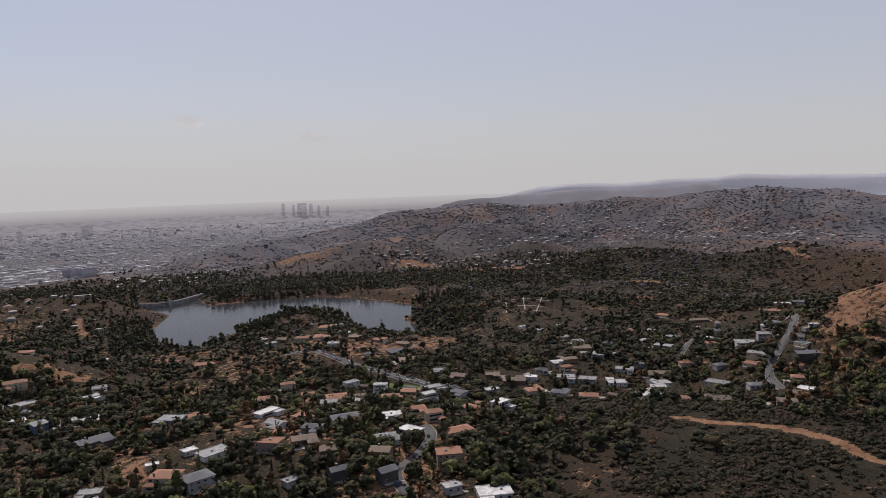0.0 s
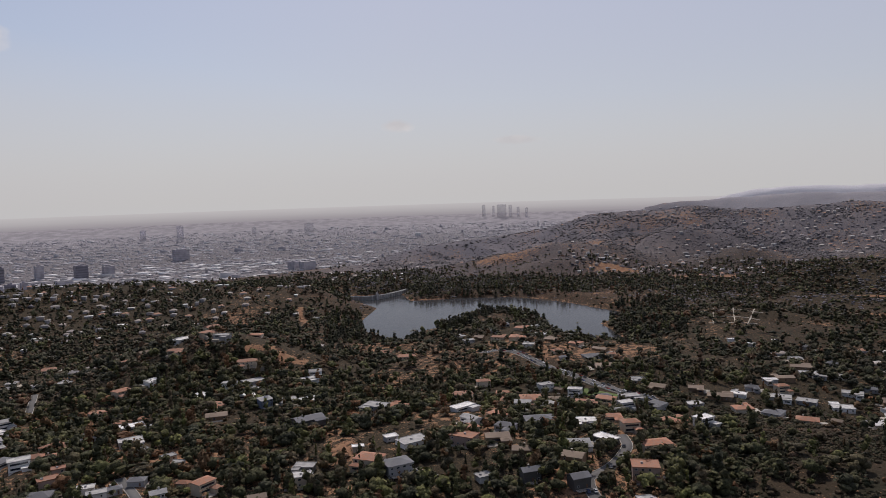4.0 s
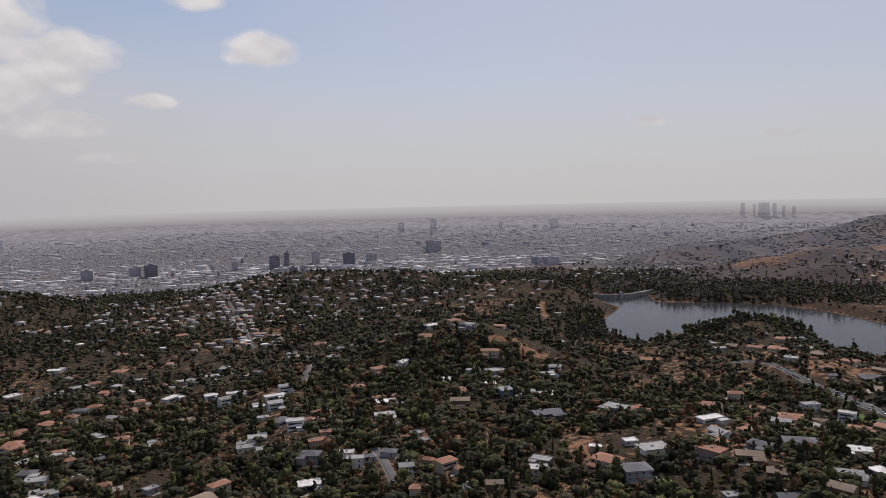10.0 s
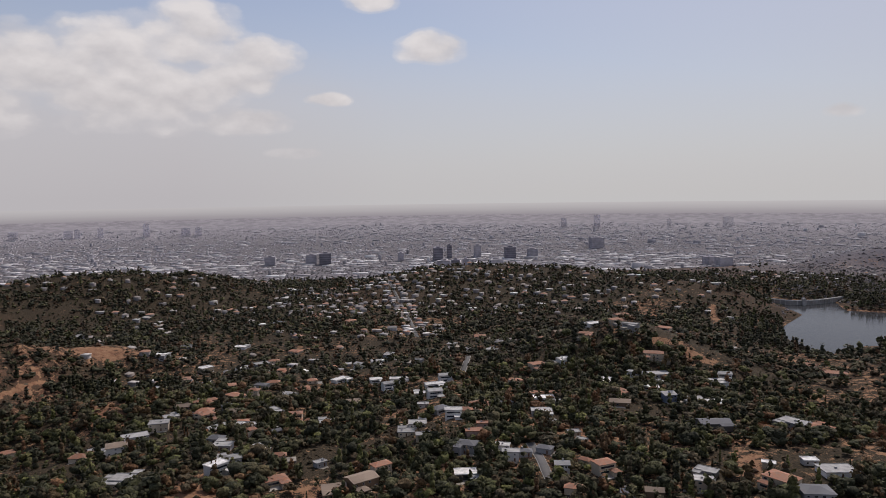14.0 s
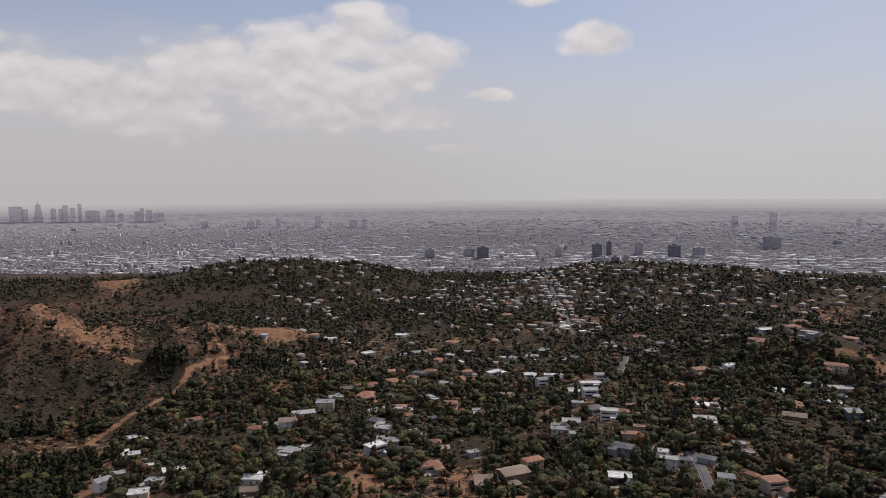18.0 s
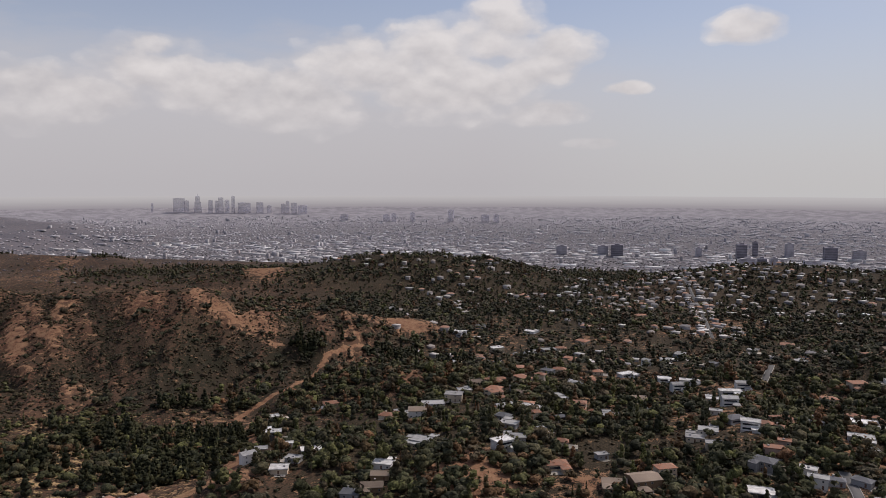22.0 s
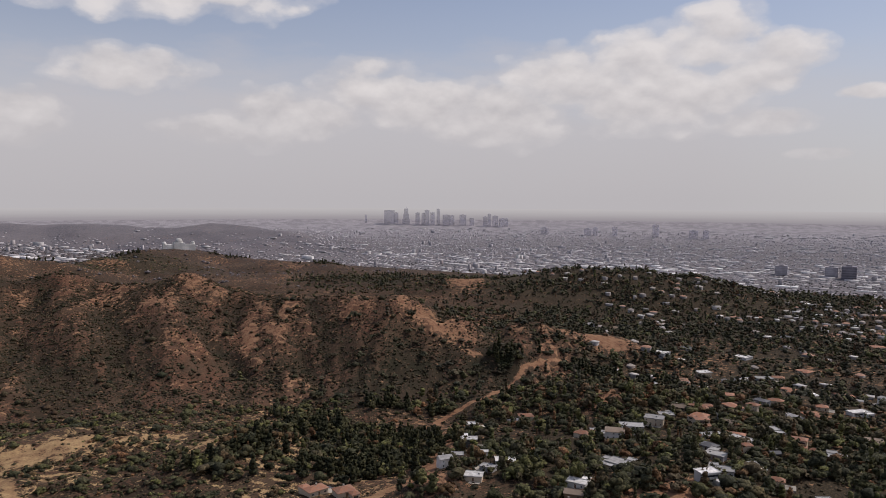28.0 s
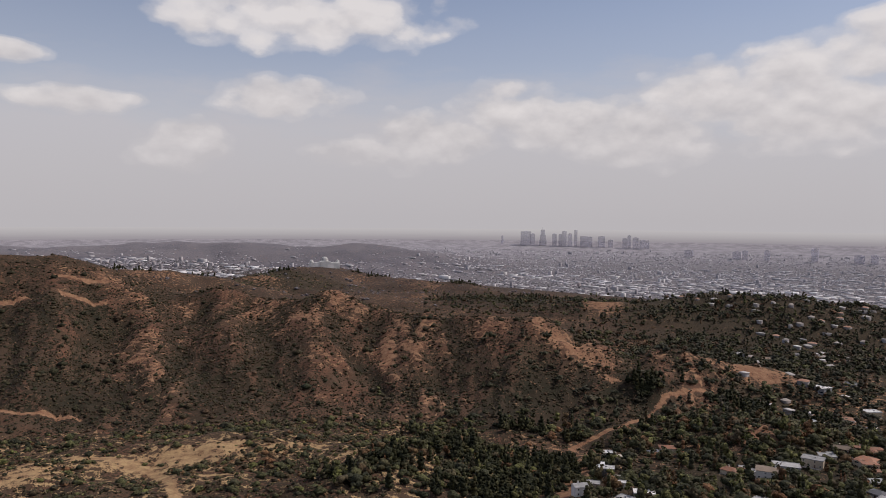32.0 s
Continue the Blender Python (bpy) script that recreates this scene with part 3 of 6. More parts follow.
def track_gap(x, y, pts):
    gap = np.full(np.shape(x), 1e9)
    for (b0, d0), (b1, d1) in zip(pts, pts[1:]):
        ax, ay = polar(b0, d0)
        bx, by = polar(b1, d1)
        s = np.clip(((x - ax) * (bx - ax) + (y - ay) * (by - ay)) / ((bx - ax) ** 2 + (by - ay) ** 2), 0, 1)
        gap = np.minimum(gap, np.hypot(x - ax - s * (bx - ax), y - ay - s * (by - ay)))
    return gap


def bare_earth(x, y):
    amount = 0.0 * x
    b, d = np.degrees(np.arctan2(x, y)) % 360, np.hypot(x, y)
    for b0, d0, w, g, k in BARE:
        u, v = np.radians(b - b0) * d0 / w, (d - d0) / g
        amount = np.maximum(amount, k * np.exp(-(u * u + v * v)))
    amount = amount + 0.20 * smooth(170, 140, b) * (d < 1400) + 0.2 * smooth(160, 170, b) * smooth(245, 236, b) * (d < 1300) + (0.42 + 0.15 * smooth(160, 170, b) * smooth(245, 236, b)) * fbm(x, y, 90, 3, 21)
    # bared spurs of the brown slopes, and the outer ridges
    amount = amount - 0.12 * worn_slope(x, y) + worn_slope(x, y) * 0.42 * smooth(0.60, 0.05, gullies(x, y)) * smooth(-0.35, 0.35, fbm(x, y, 150, 4, 83) + 0.6 * fbm(x, y, 28, 2, 84) + 0.10 * smooth(118, 130, b))
    amount = amount + 0.16 * smooth(160, 148, b) * smooth(1330, 1450, d) * smooth(2700, 2400, d) * smooth(-0.2, 0.2, fbm(x, y, 140, 3, 85))
    amount = amount + 0.25 * smooth(222, 232, b) * smooth(1600, 1800, d) * smooth(3000, 2700, d) * smooth(-0.1, 0.25, fbm(x, y, 130, 3, 87))
    # less bare soil in the hollows, the painted cloud shadow among them
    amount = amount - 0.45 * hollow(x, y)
    amount = amount + 0.08 * smooth(146, 138, b) * smooth(420, 460, d) * smooth(640, 600, d) * smooth(-0.1, 0.3, fbm(x, y, 45, 3, 103))
    g = lake_gap(x, y)
    amount = np.maximum(amount, (0.32 + 0.8 * fbm(x, y, 60, 2, 77)) * smooth(9, 4, g))
    for w, pts in TRACKS:
        amount = np.maximum(amount, 1.15 * smooth(w * 1.5, w * 0.7, track_gap(x, y, pts)))
    return amount


def town_haze_share(d, z_over_plain):
    # low ground counts as town; the far share pales distant hills as haze would
    return np.maximum(smooth(1800, 2600, d) * smooth(45, 5, z_over_plain), 0.45 * smooth(3800, 4600, d))


# woods: bearing, distance, half width, half depth, how dense
WOODS = [(190, 640, 420, 300, 1.0), (210, 560, 200, 200, 1.0), (222, 620, 150, 140, 1.2), (228, 900, 110, 120, 0.9), (220, 960, 60, 60, 1.1), (240, 1050, 90, 130, 1.3),
         (230, 1600, 420, 130, 1.3), (216, 1560, 120, 140, 1.2), (243, 1420, 150, 120, 1.0), (218, 1750, 150, 120, 0.7), (246, 800, 200, 160, 1.0), (262, 800, 150, 180, 0.95), (270, 620, 25, 40, 1.2), (144, 560, 60, 55, 1.4), (135, 520, 26, 32, 1.2), (139.5, 600, 34, 40, 1.3), (131.4, 480, 18, 18, 1.1), (155.6, 815, 16, 14, 1.3), (124, 1950, 330, 170, 0.8), (145, 1700, 200, 120, 0.6), (172, 1150, 380, 400, 0.9), (198, 1200, 330, 420, 0.9), (150, 560, 60, 60, 0.9), (165, 480, 120, 120, 0.9), (248, 2300, 800, 600, 0.8), (255, 1500, 300, 220, 0.9), (172, 1650, 430, 320, 1.0), (196, 1650, 430, 320, 1.0), (150, 1620, 250, 180, 0.7), (224, 2100, 300, 250, 0.6), (230, 400, 140, 70, 1.0), (205, 390, 200, 70, 0.95), (180, 390, 200, 70, 0.85), (186, 1800, 520, 300, 0.8),
         (236, 560, 70, 90, 1.0), (249, 1230, 170, 120, 0.85), (262, 1200, 170, 180, 0.9), (254, 1000, 90, 60, 0.7), (268, 560, 60, 60, 0.6), (160, 1500, 300, 200, 0.8), (228, 480, 140, 100, 1.1)]


def wooded(b, d):
    w = 0.0 * b
    for b0, d0, a, g, k in WOODS:
        u, v = np.radians(b - b0) * d0 / a, (d - d0) / g
        w = np.maximum(w, k * np.exp(-(u * u + v * v) ** 1.5))
    return w


tx, ty = polar(BB, true_distance(RR))
tz = land_height(tx, ty)
plain_z = plain_height(true_distance(RR))
BARE_GRID = bare_earth(tx, ty)


def on_mesh(grid, x, y):
    """A value of the ground's own mesh at true places, between its corners."""
    b, r = np.degrees(np.arctan2(x, y)) % 360, drawn_distance(np.hypot(x, y))
    u = np.interp(np.where(b < 98, b + 360, b), bearings, np.arange(nb))
    v = np.interp(r, radii, np.arange(nr))
    i, j = np.minimum(u.astype(int), nb - 2), np.minimum(v.astype(int), nr - 2)
    u, v = u - i, v - j
    return (grid[i, j] * (1 - u) + grid[i + 1, j] * u) * (1 - v) + (grid[i, j + 1] * (1 - u) + grid[i + 1, j + 1] * u) * v


def ground_z(x, y):
    return on_mesh(tz, np.asarray(x, float), np.asarray(y, float))


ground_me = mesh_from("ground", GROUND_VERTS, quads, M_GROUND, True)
# hill, plain and far-range terms put haze into the ground colour by distance
for key, values in (("bare", BARE_GRID), ("tan", smooth(150, 140, BB) * smooth(720, 640, RR)), ("pale", (0.30 * smooth(2900, 3900, true_distance(RR)) + 0.65 * smooth(5000, 6400, true_distance(RR))) * smooth(236, 246, BB)), ("far_haze", smooth(4200, 8000, true_distance(RR)) * (1 - 0.4 * smooth(25, 70, tz - plain_z) * (BB < 200))), ("gully", 0.7 * hollow(tx, ty) + worn_slope(tx, ty) * (1.7 * gullies(tx, ty) - 0.50) + (0.35 + 0.7 * smooth(238, 244, BB) * smooth(760, 660, RR) + 0.35 * smooth(160, 170, BB) * smooth(1400, 1200, RR)) * (1 - worn_slope(tx, ty))), ("wood", smooth(0.25, 0.7, wooded(BB, true_distance(RR))) * (1 - 0.8 * smooth(1750, 2100, true_distance(RR)) * smooth(206, 216, BB))), ("hill_haze", smooth(1350, 2500, true_distance(RR)) * (0.12 + 0.88 * np.maximum(smooth(205, 220, BB), smooth(2400, 3600, true_distance(RR))))), ("town_haze", town_haze_share(true_distance(RR), tz - plain_z))):
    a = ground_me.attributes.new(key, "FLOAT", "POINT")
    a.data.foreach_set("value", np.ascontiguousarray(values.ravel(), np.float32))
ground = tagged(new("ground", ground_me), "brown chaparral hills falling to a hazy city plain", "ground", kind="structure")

lx, ly = polar(np.array([p[0] for p in LAKE]), np.array([p[1] for p in LAKE]))
bm = bmesh.new()
cx, cy = lx.mean(), ly.mean()
ring = [bm.verts.new((cx + (x - cx) * 1.25, cy + (y - cy) * 1.25, WATER)) for x, y in
        ((lx.min(), ly.min()), (lx.max(), ly.min()), (lx.max(), ly.max()), (lx.min(), ly.max()))]
bm.faces.new(ring)
me = bpy.data.meshes.new("lake")
bm.to_mesh(me)
me.materials.append(M_WATER)
tagged(new("water", me), "still dark grey-blue reservoir water between wooded banks", "water", kind="structure")

# ---- builders ----
def part(name, bm_or_mesh, mat, parent=None, label="", shade=False):
    """One mesh object, under a thing or a part of one."""
    if isinstance(bm_or_mesh, bpy.types.Mesh):
        me = bm_or_mesh
    else:
        me = bpy.data.meshes.new(name)
        bm_or_mesh.to_mesh(me)
        bm_or_mesh.free()
    if mat and not me.materials:
        me.materials.append(mat)
    if shade:
        me.polygons.foreach_set("use_smooth", np.ones(len(me.polygons), bool))
    ob = new(name, me)
    if parent:
        ob.parent = parent
    if label:
        ob["label"] = label
    return ob


def box(bm, x0, y0, z0, x1, y1, z1):
    v = [bm.verts.new(p) for p in ((x0, y0, z0), (x1, y0, z0), (x1, y1, z0), (x0, y1, z0), (x0, y0, z1), (x1, y0, z1), (x1, y1, z1), (x0, y1, z1))]
    for f in ((3, 2, 1, 0), (4, 5, 6, 7), (0, 1, 5, 4), (1, 2, 6, 5), (2, 3, 7, 6), (3, 0, 4, 7)):
        bm.faces.new([v[i] for i in f])
    return v


def box_mesh(name, *dims):
    bm = bmesh.new()
    box(bm, *dims)
    me = bpy.data.meshes.new(name)
    bm.to_mesh(me)
    bm.free()
    return me


def empty(name, m, label, category, group=""):
    ob = new(name)
    ob.matrix_world = m
    return tagged(ob, label, category, group)


def ground_at(bearing, d):
    x, y = polar(np.array([float(bearing)]), np.array([float(d)]))
    z = ground_z(x, y)
    k = drawn_distance(np.array([float(d)])) / d
    return float((x * k)[0]), float((y * k)[0]), float((440 + (z - 440) * k)[0])


# house finishes
WALLS = {
    "white": material("white_stucco", (0.74, 0.72, 0.69), 0.9, spread=0.08, scale=1.5),
    "cream": material("cream_stucco", (0.60, 0.50, 0.38), 0.9, spread=0.10, scale=1.5),
    "pink": material("rose_stucco", (0.42, 0.30, 0.25), 0.9, spread=0.10, scale=1.5),
    "grey": material("grey_stucco", (0.40, 0.39, 0.39), 0.9, spread=0.10, scale=1.5),
    "dark": material("dark_timber_wall", (0.10, 0.095, 0.09), 0.8, spread=0.15, scale=2.0),
    "brown": material("brown_timber_wall", (0.24, 0.16, 0.10), 0.85, spread=0.15, scale=2.0),
    "blue": material("blue_grey_stucco", (0.25, 0.29, 0.38), 0.85, spread=0.08, scale=1.5),
}
ROOFS = {
    "white": material("white_roof_membrane", (0.60, 0.585, 0.565), 0.8, spread=0.3, scale=0.8, second=(0.40, 0.385, 0.37), patch=0.3),
    "grey": material("grey_gravel_roof", (0.34, 0.33, 0.32), 0.9, spread=0.2, scale=2.0, second=(0.25, 0.245, 0.24), patch=0.3),
    "tile": material("terracotta_tile_roof", (0.31, 0.135, 0.078), 0.8, spread=0.22, scale=2.5, bump=0.4, second=(0.26, 0.145, 0.10), patch=0.5),
    "brown": material("brown_shingle_roof", (0.25, 0.19, 0.145), 0.9, spread=0.2, scale=2.5, bump=0.4),
    "slate": material("dark_grey_shingle_roof", (0.15, 0.15, 0.16), 0.85, spread=0.2, scale=2.5, bump=0.4),
}
M_PANE = material("dark_window_glass", (0.03, 0.035, 0.045), 0.08, spread=0.05, spec=0.6)
M_FRAME = material("window_frame_paint", (0.5, 0.49, 0.47), 0.6)
M_DOOR = material("door_paint", (0.16, 0.09, 0.06), 0.6, spread=0.3)
M_STONE = material("patio_concrete", (0.40, 0.36, 0.31), 0.9, spread=0.15, scale=0.8)
M_RAIL = material("deck_rail", (0.20, 0.17, 0.14), 0.7)
M_SOLAR = material("solar_glass", (0.02, 0.025, 0.05), 0.15, spread=0.05, spec=0.6)

STYLES = {
    # wall, roof, shape, words
    "W": ("white", "white", "flat", "white stucco house with a flat white roof"),
    "F": ("grey", "grey", "flat", "low grey house with a flat gravel roof"),
    "T": ("cream", "tile", "hip", "cream stucco house with a terracotta tile roof"),
    "G": ("grey", "slate", "hip", "grey house with a dark shingle hip roof"),
    "B": ("brown", "brown", "gable", "brown timber house with a shingle gable roof"),
    "D": ("dark", "slate", "gable", "dark timber house with a slate-grey gable roof"),
    "S": ("blue", "grey", "shed", "blue-grey house with a slanted roof"),
    "K": ("pink", "tile", "flat", "rose stucco house with tiled terraces"),
    "A": ("white", "brown", "hip", "tall white house with an arched ground floor"),
    "N": ("dark", "white", "flat", "black modern house with a white flat roof"),
    "P": ("white", "grey", "gable", "white two-storey house with a grey gable roof"),
}


def roof_mesh(shape, w, g, h, rise):
    """A roof with thickness on a body w wide and g deep, eaves at h."""
    bm = bmesh.new()
    o, k = 0.5, 0.22
    x, y = w / 2 + o, g / 2 + o
    if shape == "flat":
        box(bm, -x, -y, h, x, y, h + k)
        for a, b, c, d in ((-x, -y, x, -y + 0.25), (-x, y - 0.25, x, y), (-x, -y + 0.25, -x + 0.25, y - 0.25), (x - 0.25, -y + 0.25, x, y - 0.25)):
            box(bm, a, b, h + k + 0.004, c, d, h + k + 0.3)
        return bm
    if shape == "shed":
        lo, hi = [(-x, -y, h), (x, -y, h), (x, y, h + rise), (-x, y, h + rise)], []
        hi = [(a, b, c + k) for a, b, c in lo]
    elif shape == "gable":
        lo = [(-x, -y, h), (x, -y, h), (x, y, h), (-x, y, h), (-x, 0, h + rise), (x, 0, h + rise)]
    else:
        q = max(0.3, x - y)
        lo = [(-x, -y, h), (x, -y, h), (x, y, h), (-x, y, h), (-q, 0, h + rise), (q, 0, h + rise)]
    n = len(lo)
    vs = [bm.verts.new(p) for p in lo] + [bm.verts.new((a, b, c + k)) for a, b, c in lo]
    if n == 4:
        tops, rim = [(0, 1, 2, 3)], [(0, 1), (1, 2), (2, 3), (3, 0)]
    else:
        tops, rim = [(0, 1, 5, 4), (2, 3, 4, 5)], [(0, 1), (2, 3), (1, 5), (5, 2), (3, 4), (4, 0)]
        if shape == "hip":
            tops += [(1, 2, 5), (3, 0, 4)]
            rim = [(0, 1), (1, 2), (2, 3), (3, 0)]
    for f in tops:
        bm.faces.new([vs[n + i] for i in f])
        bm.faces.new([vs[i] for i in reversed(f)])
    for a, b in rim:
        bm.faces.new([vs[a], vs[b], vs[n + b], vs[n + a]])
    return bm


def wall_mesh(shape, w, g, h, rise, deep):
    """The body, its foot sunk by deep into the slope, with gable ends."""
    bm = bmesh.new()
    x, y = w / 2, g / 2
    if shape == "gable":
        pts = [(-y, -deep), (y, -deep), (y, h), (0, h + rise * y / (y + 0.5)), (-y, h)]
        a = [bm.verts.new((-x, p, q)) for p, q in pts]
        b = [bm.verts.new((x, p, q)) for p, q in pts]
        bm.faces.new(list(reversed(a)))
        bm.faces.new(b)
        for i in range(5):
            j = (i + 1) % 5
            bm.faces.new([a[i], a[j], b[j], b[i]])
    elif shape == "shed":
        pts = [(-y, -deep), (y, -deep), (y, h + rise), (-y, h)]
        a = [bm.verts.new((-x, p, q)) for p, q in pts]
        b = [bm.verts.new((x, p, q)) for p, q in pts]
        bm.faces.new(list(reversed(a)))
        bm.faces.new(b)
        for i in range(4):
            j = (i + 1) % 4
            bm.faces.new([a[i], a[j], b[j], b[i]])
    else:
        box(bm, -x, -y, -deep, x, y, h)
    return bm


HOUSES = []    # x, y, radius of each plot, to keep the woods off it


def window(parent, x, z, y, w=1.3, h=1.25):
    """A framed window on the front wall (towards -y)."""
    fr = bmesh.new()
    for a, b, c, d in ((-w / 2, 0, w / 2, 0.09), (-w / 2, h - 0.09, w / 2, h), (-w / 2, 0.09, -w / 2 + 0.09, h - 0.09), (w / 2 - 0.09, 0.09, w / 2, h - 0.09)):
        box(fr, x + a, y - 0.10, z + b, x + c, y + 0.02, z + d)
    ob = part("window", fr, M_FRAME, parent)
    part("pane", box_mesh("pane", x - w / 2 + 0.09, y - 0.05, z + 0.09, x + w / 2 - 0.09, y - 0.01, z + h - 0.09), M_PANE, ob)
    return ob


def house(bearing, d, width, style, storeys, turn, rnd, detail=2):
    wall, roof, shape, words = STYLES[style]
    if style == "W":
        wall, roof = rnd.choice(("white", "white", "cream", "grey")), rnd.choice(("white", "grey", "grey"))
        words = {"white": "white stucco", "cream": "cream stucco", "grey": "grey"}[wall] + " house with a flat %s roof" % ("white" if roof == "white" else "gravel")
    x, y, z = ground_at(bearing, d)
    g = min(width * rnd.uniform(0.5, 0.7), 12.0)
    width *= 0.86
    h = 2.75 * storeys + 0.1
    rise = rnd.uniform(1.3, 2.0)
    # the front, local -y, looks back towards the eye
    m = pose(x, y, z + 0.3, 0, 0, -bearing + turn)
    ob = empty("house", m, words + (" on a slope" if storeys == 1 else ", %s storeys" % ("two" if storeys == 2 else "three")), "house", "hillside houses")
    body = part("wall", wall_mesh(shape, width, g, h, rise, 4.5), WALLS[wall], ob)
    part("roof", roof_mesh(shape, width, g, h, rise), ROOFS[roof], ob)
    HOUSES.append((x, y, width * 0.5 + 2))
    front = -g / 2
    n = max(2, int(width / 3.4))
    for s in range(storeys):
        for i in range(n):
            cx = -width / 2 + (i + 0.5) * width / n
            if s == 0 and i == n // 2:
                dm = bmesh.new()
                box(dm, cx - 0.5, front - 0.07, 0.02, cx + 0.5, front + 0.02, 2.1)
                door = part("door", dm, M_DOOR, ob)
                part("handle", box_mesh("handle", cx + 0.33, front - 0.12, 1.0, cx + 0.40, front - 0.074, 1.08), M_FRAME, door)
            elif rnd.random() < 0.6:
                window(ob, cx, 0.85 + 2.9 * s, front, rnd.choice((1.0, 1.3, 1.8)), rnd.choice((1.0, 1.2)))
    if shape != "flat" and rnd.random() < 0.6:
        cm = bmesh.new()
        cx = rnd.uniform(-0.25, 0.25) * width
        box(cm, cx - 0.45, 0.3, h, cx + 0.45, 1.2, h + rise + 1.0)
        chimney = part("chimney", cm, WALLS[wall], ob)
        part("cap", box_mesh("cap", cx - 0.55, 0.2, h + rise + 1.004, cx + 0.55, 1.3, h + rise + 1.15), M_STONE, chimney)
    if shape == "flat" and rnd.random() < 0.7:
        vx = rnd.uniform(-0.3, 0.3) * width
        part("roof_vent", box_mesh("roof_vent", vx - 0.6, -0.5, h + 0.222, vx + 0.6, 0.5, h + 1.1), WALLS["grey"], ob)
    if width > 10.5 and rnd.random() < 0.75:
        # a wing that runs out to the front or the back
        side, out, ww = rnd.choice((-1, 1)), rnd.choice((-1, 1)), width * rnd.uniform(0.32, 0.45)
        wl, wh = rnd.uniform(4.0, 7.0), 2.9 if storeys == 1 else rnd.choice((2.9, 5.8))
        x0 = side * (width / 2 - ww / 2 - 0.05)
        y0 = out * (g / 2 + wl / 2 + 0.004)
        wing = part("wing", wall_mesh("flat", ww, wl, wh, 0, 4.5), WALLS[wall], ob)
        wing.location = (x0, y0, 0)
        wr = part("wing_roof", roof_mesh("flat" if shape in ("flat", "shed") else "hip", ww, wl, wh, 1.2), ROOFS[roof], wing)
        wr.location = (0, 0, -0.03)
        part("pane", box_mesh("pane", -ww * 0.3, -wl / 2 - 0.05, 1.0, ww * 0.3, -wl / 2 + 0.02, 2.1), M_PANE, wing)
    if rnd.random() < 0.65:
        # a paved terrace or drive beside the house
        px = rnd.choice((-1, 1)) * (width / 2 + 3.2)
        part("terrace", box_mesh("terrace", px - 3, -g * 0.5 - 2, -4.0, px + 3, g * 0.5, -0.2), M_STONE, ob)
    if storeys > 1 or rnd.random() < 0.35:
        dk = part("deck", box_mesh("deck", -width * 0.42, front - 3.2, -0.25, width * 0.42, front - 0.074, -0.05), M_STONE, ob)
        rm = bmesh.new()
        box(rm, -width * 0.42, front - 3.2, 0.85, width * 0.42, front - 3.1, 0.95)
        k = int(width * 0.84 / 1.4)
        for i in range(k + 1):
            px = -width * 0.42 + 0.05 + i * (width * 0.84 - 0.1) / k
            box(rm, px - 0.04, front - 3.19, -0.05, px + 0.04, front - 3.11, 0.85)
        part("railing", rm, M_RAIL, dk)
        for px in (-width * 0.4, 0.0, width * 0.4):
            part("post", box_mesh("post", px - 0.12, front - 3.0, -4.5, px + 0.12, front - 2.76, -0.254), M_RAIL, dk)
    return ob

# ---- paved roads ----
M_ASPHALT = material("worn_asphalt", (0.115, 0.11, 0.108), 0.9, spread=0.12, scale=0.6, second=(0.09, 0.087, 0.086))
M_KERB = material("kerb_concrete", (0.38, 0.36, 0.33), 0.9, spread=0.1)
ROADS = [
    (4.5, [(225.6, 800), (226.7, 812), (228.1, 800), (229.9, 756), (232.1, 702), (234.4, 658), (237.2, 616), (239.5, 600)]),
    (3.4, [(264.3, 880), (265.3, 810), (265.2, 755), (264.5, 722), (263.8, 698), (263.7, 674), (264.6, 640)]),
    (3.2, [(234.9, 355), (234.1, 378), (235.8, 396), (237.2, 428), (236.7, 452)]),
    (3.0, [(218.4, 388), (219.8, 394), (221.5, 388)]),
    (2.4, [(185.2, 1625), (186.6, 1346), (187.1, 1220), (187.8, 1046)]),
    (3.0, [(257.3, 775), (258.2, 868), (258.8, 918)]),
    (2.6, [(198.6, 400), (197.8, 428), (197.0, 452)]),
    (2.8, [(192.0, 808), (191.7, 744), (191.3, 708)]),
]


def along(pts, step):
    """Evenly spaced places and headings on a line of bearing and distance."""
    P = [np.array(polar(b, d)) for b, d in pts]
    # rounded bends
    Q = []
    for i in range(len(P) - 1):
        p0, p1, p2, p3 = P[max(i - 1, 0)], P[i], P[i + 1], P[min(i + 2, len(P) - 1)]
        n = max(2, int(np.linalg.norm(p2 - p1) / step))
        for j in range(n):
            u = j / n
            Q.append(0.5 * (2 * p1 + (p2 - p0) * u + (2 * p0 - 5 * p1 + 4 * p2 - p3) * u * u + (3 * p1 - p0 - 3 * p2 + p3) * u ** 3))
    Q.append(P[-1])
    Q = np.array(Q)
    T = np.gradient(Q, axis=0)
    return Q, T / np.linalg.norm(T, axis=1)[:, None]


def strip(name, pts, offs, lift, mat, parent=None, step=5.0):
    Q, T = along(pts, step)
    N = np.stack([-T[:, 1], T[:, 0]], -1)
    cols = []
    for o, dz in offs:
        p = Q + N * o
        c = Q
        z = np.maximum(ground_z(p[:, 0], p[:, 1]), ground_z(c[:, 0], c[:, 1])) + lift + dz
        cols.append(np.stack([p[:, 0], p[:, 1], z], -1))
    k, m = len(Q), len(cols)
    V = np.stack(cols, 1).reshape(-1, 3)
    i = np.arange(k - 1)[:, None] * m + np.arange(m - 1)[None]
    F = np.stack([i, i + m, i + m + 1, i + 1], -1).reshape(-1, 4)
    return part(name, mesh_from(name, V, F, mat), None, parent)


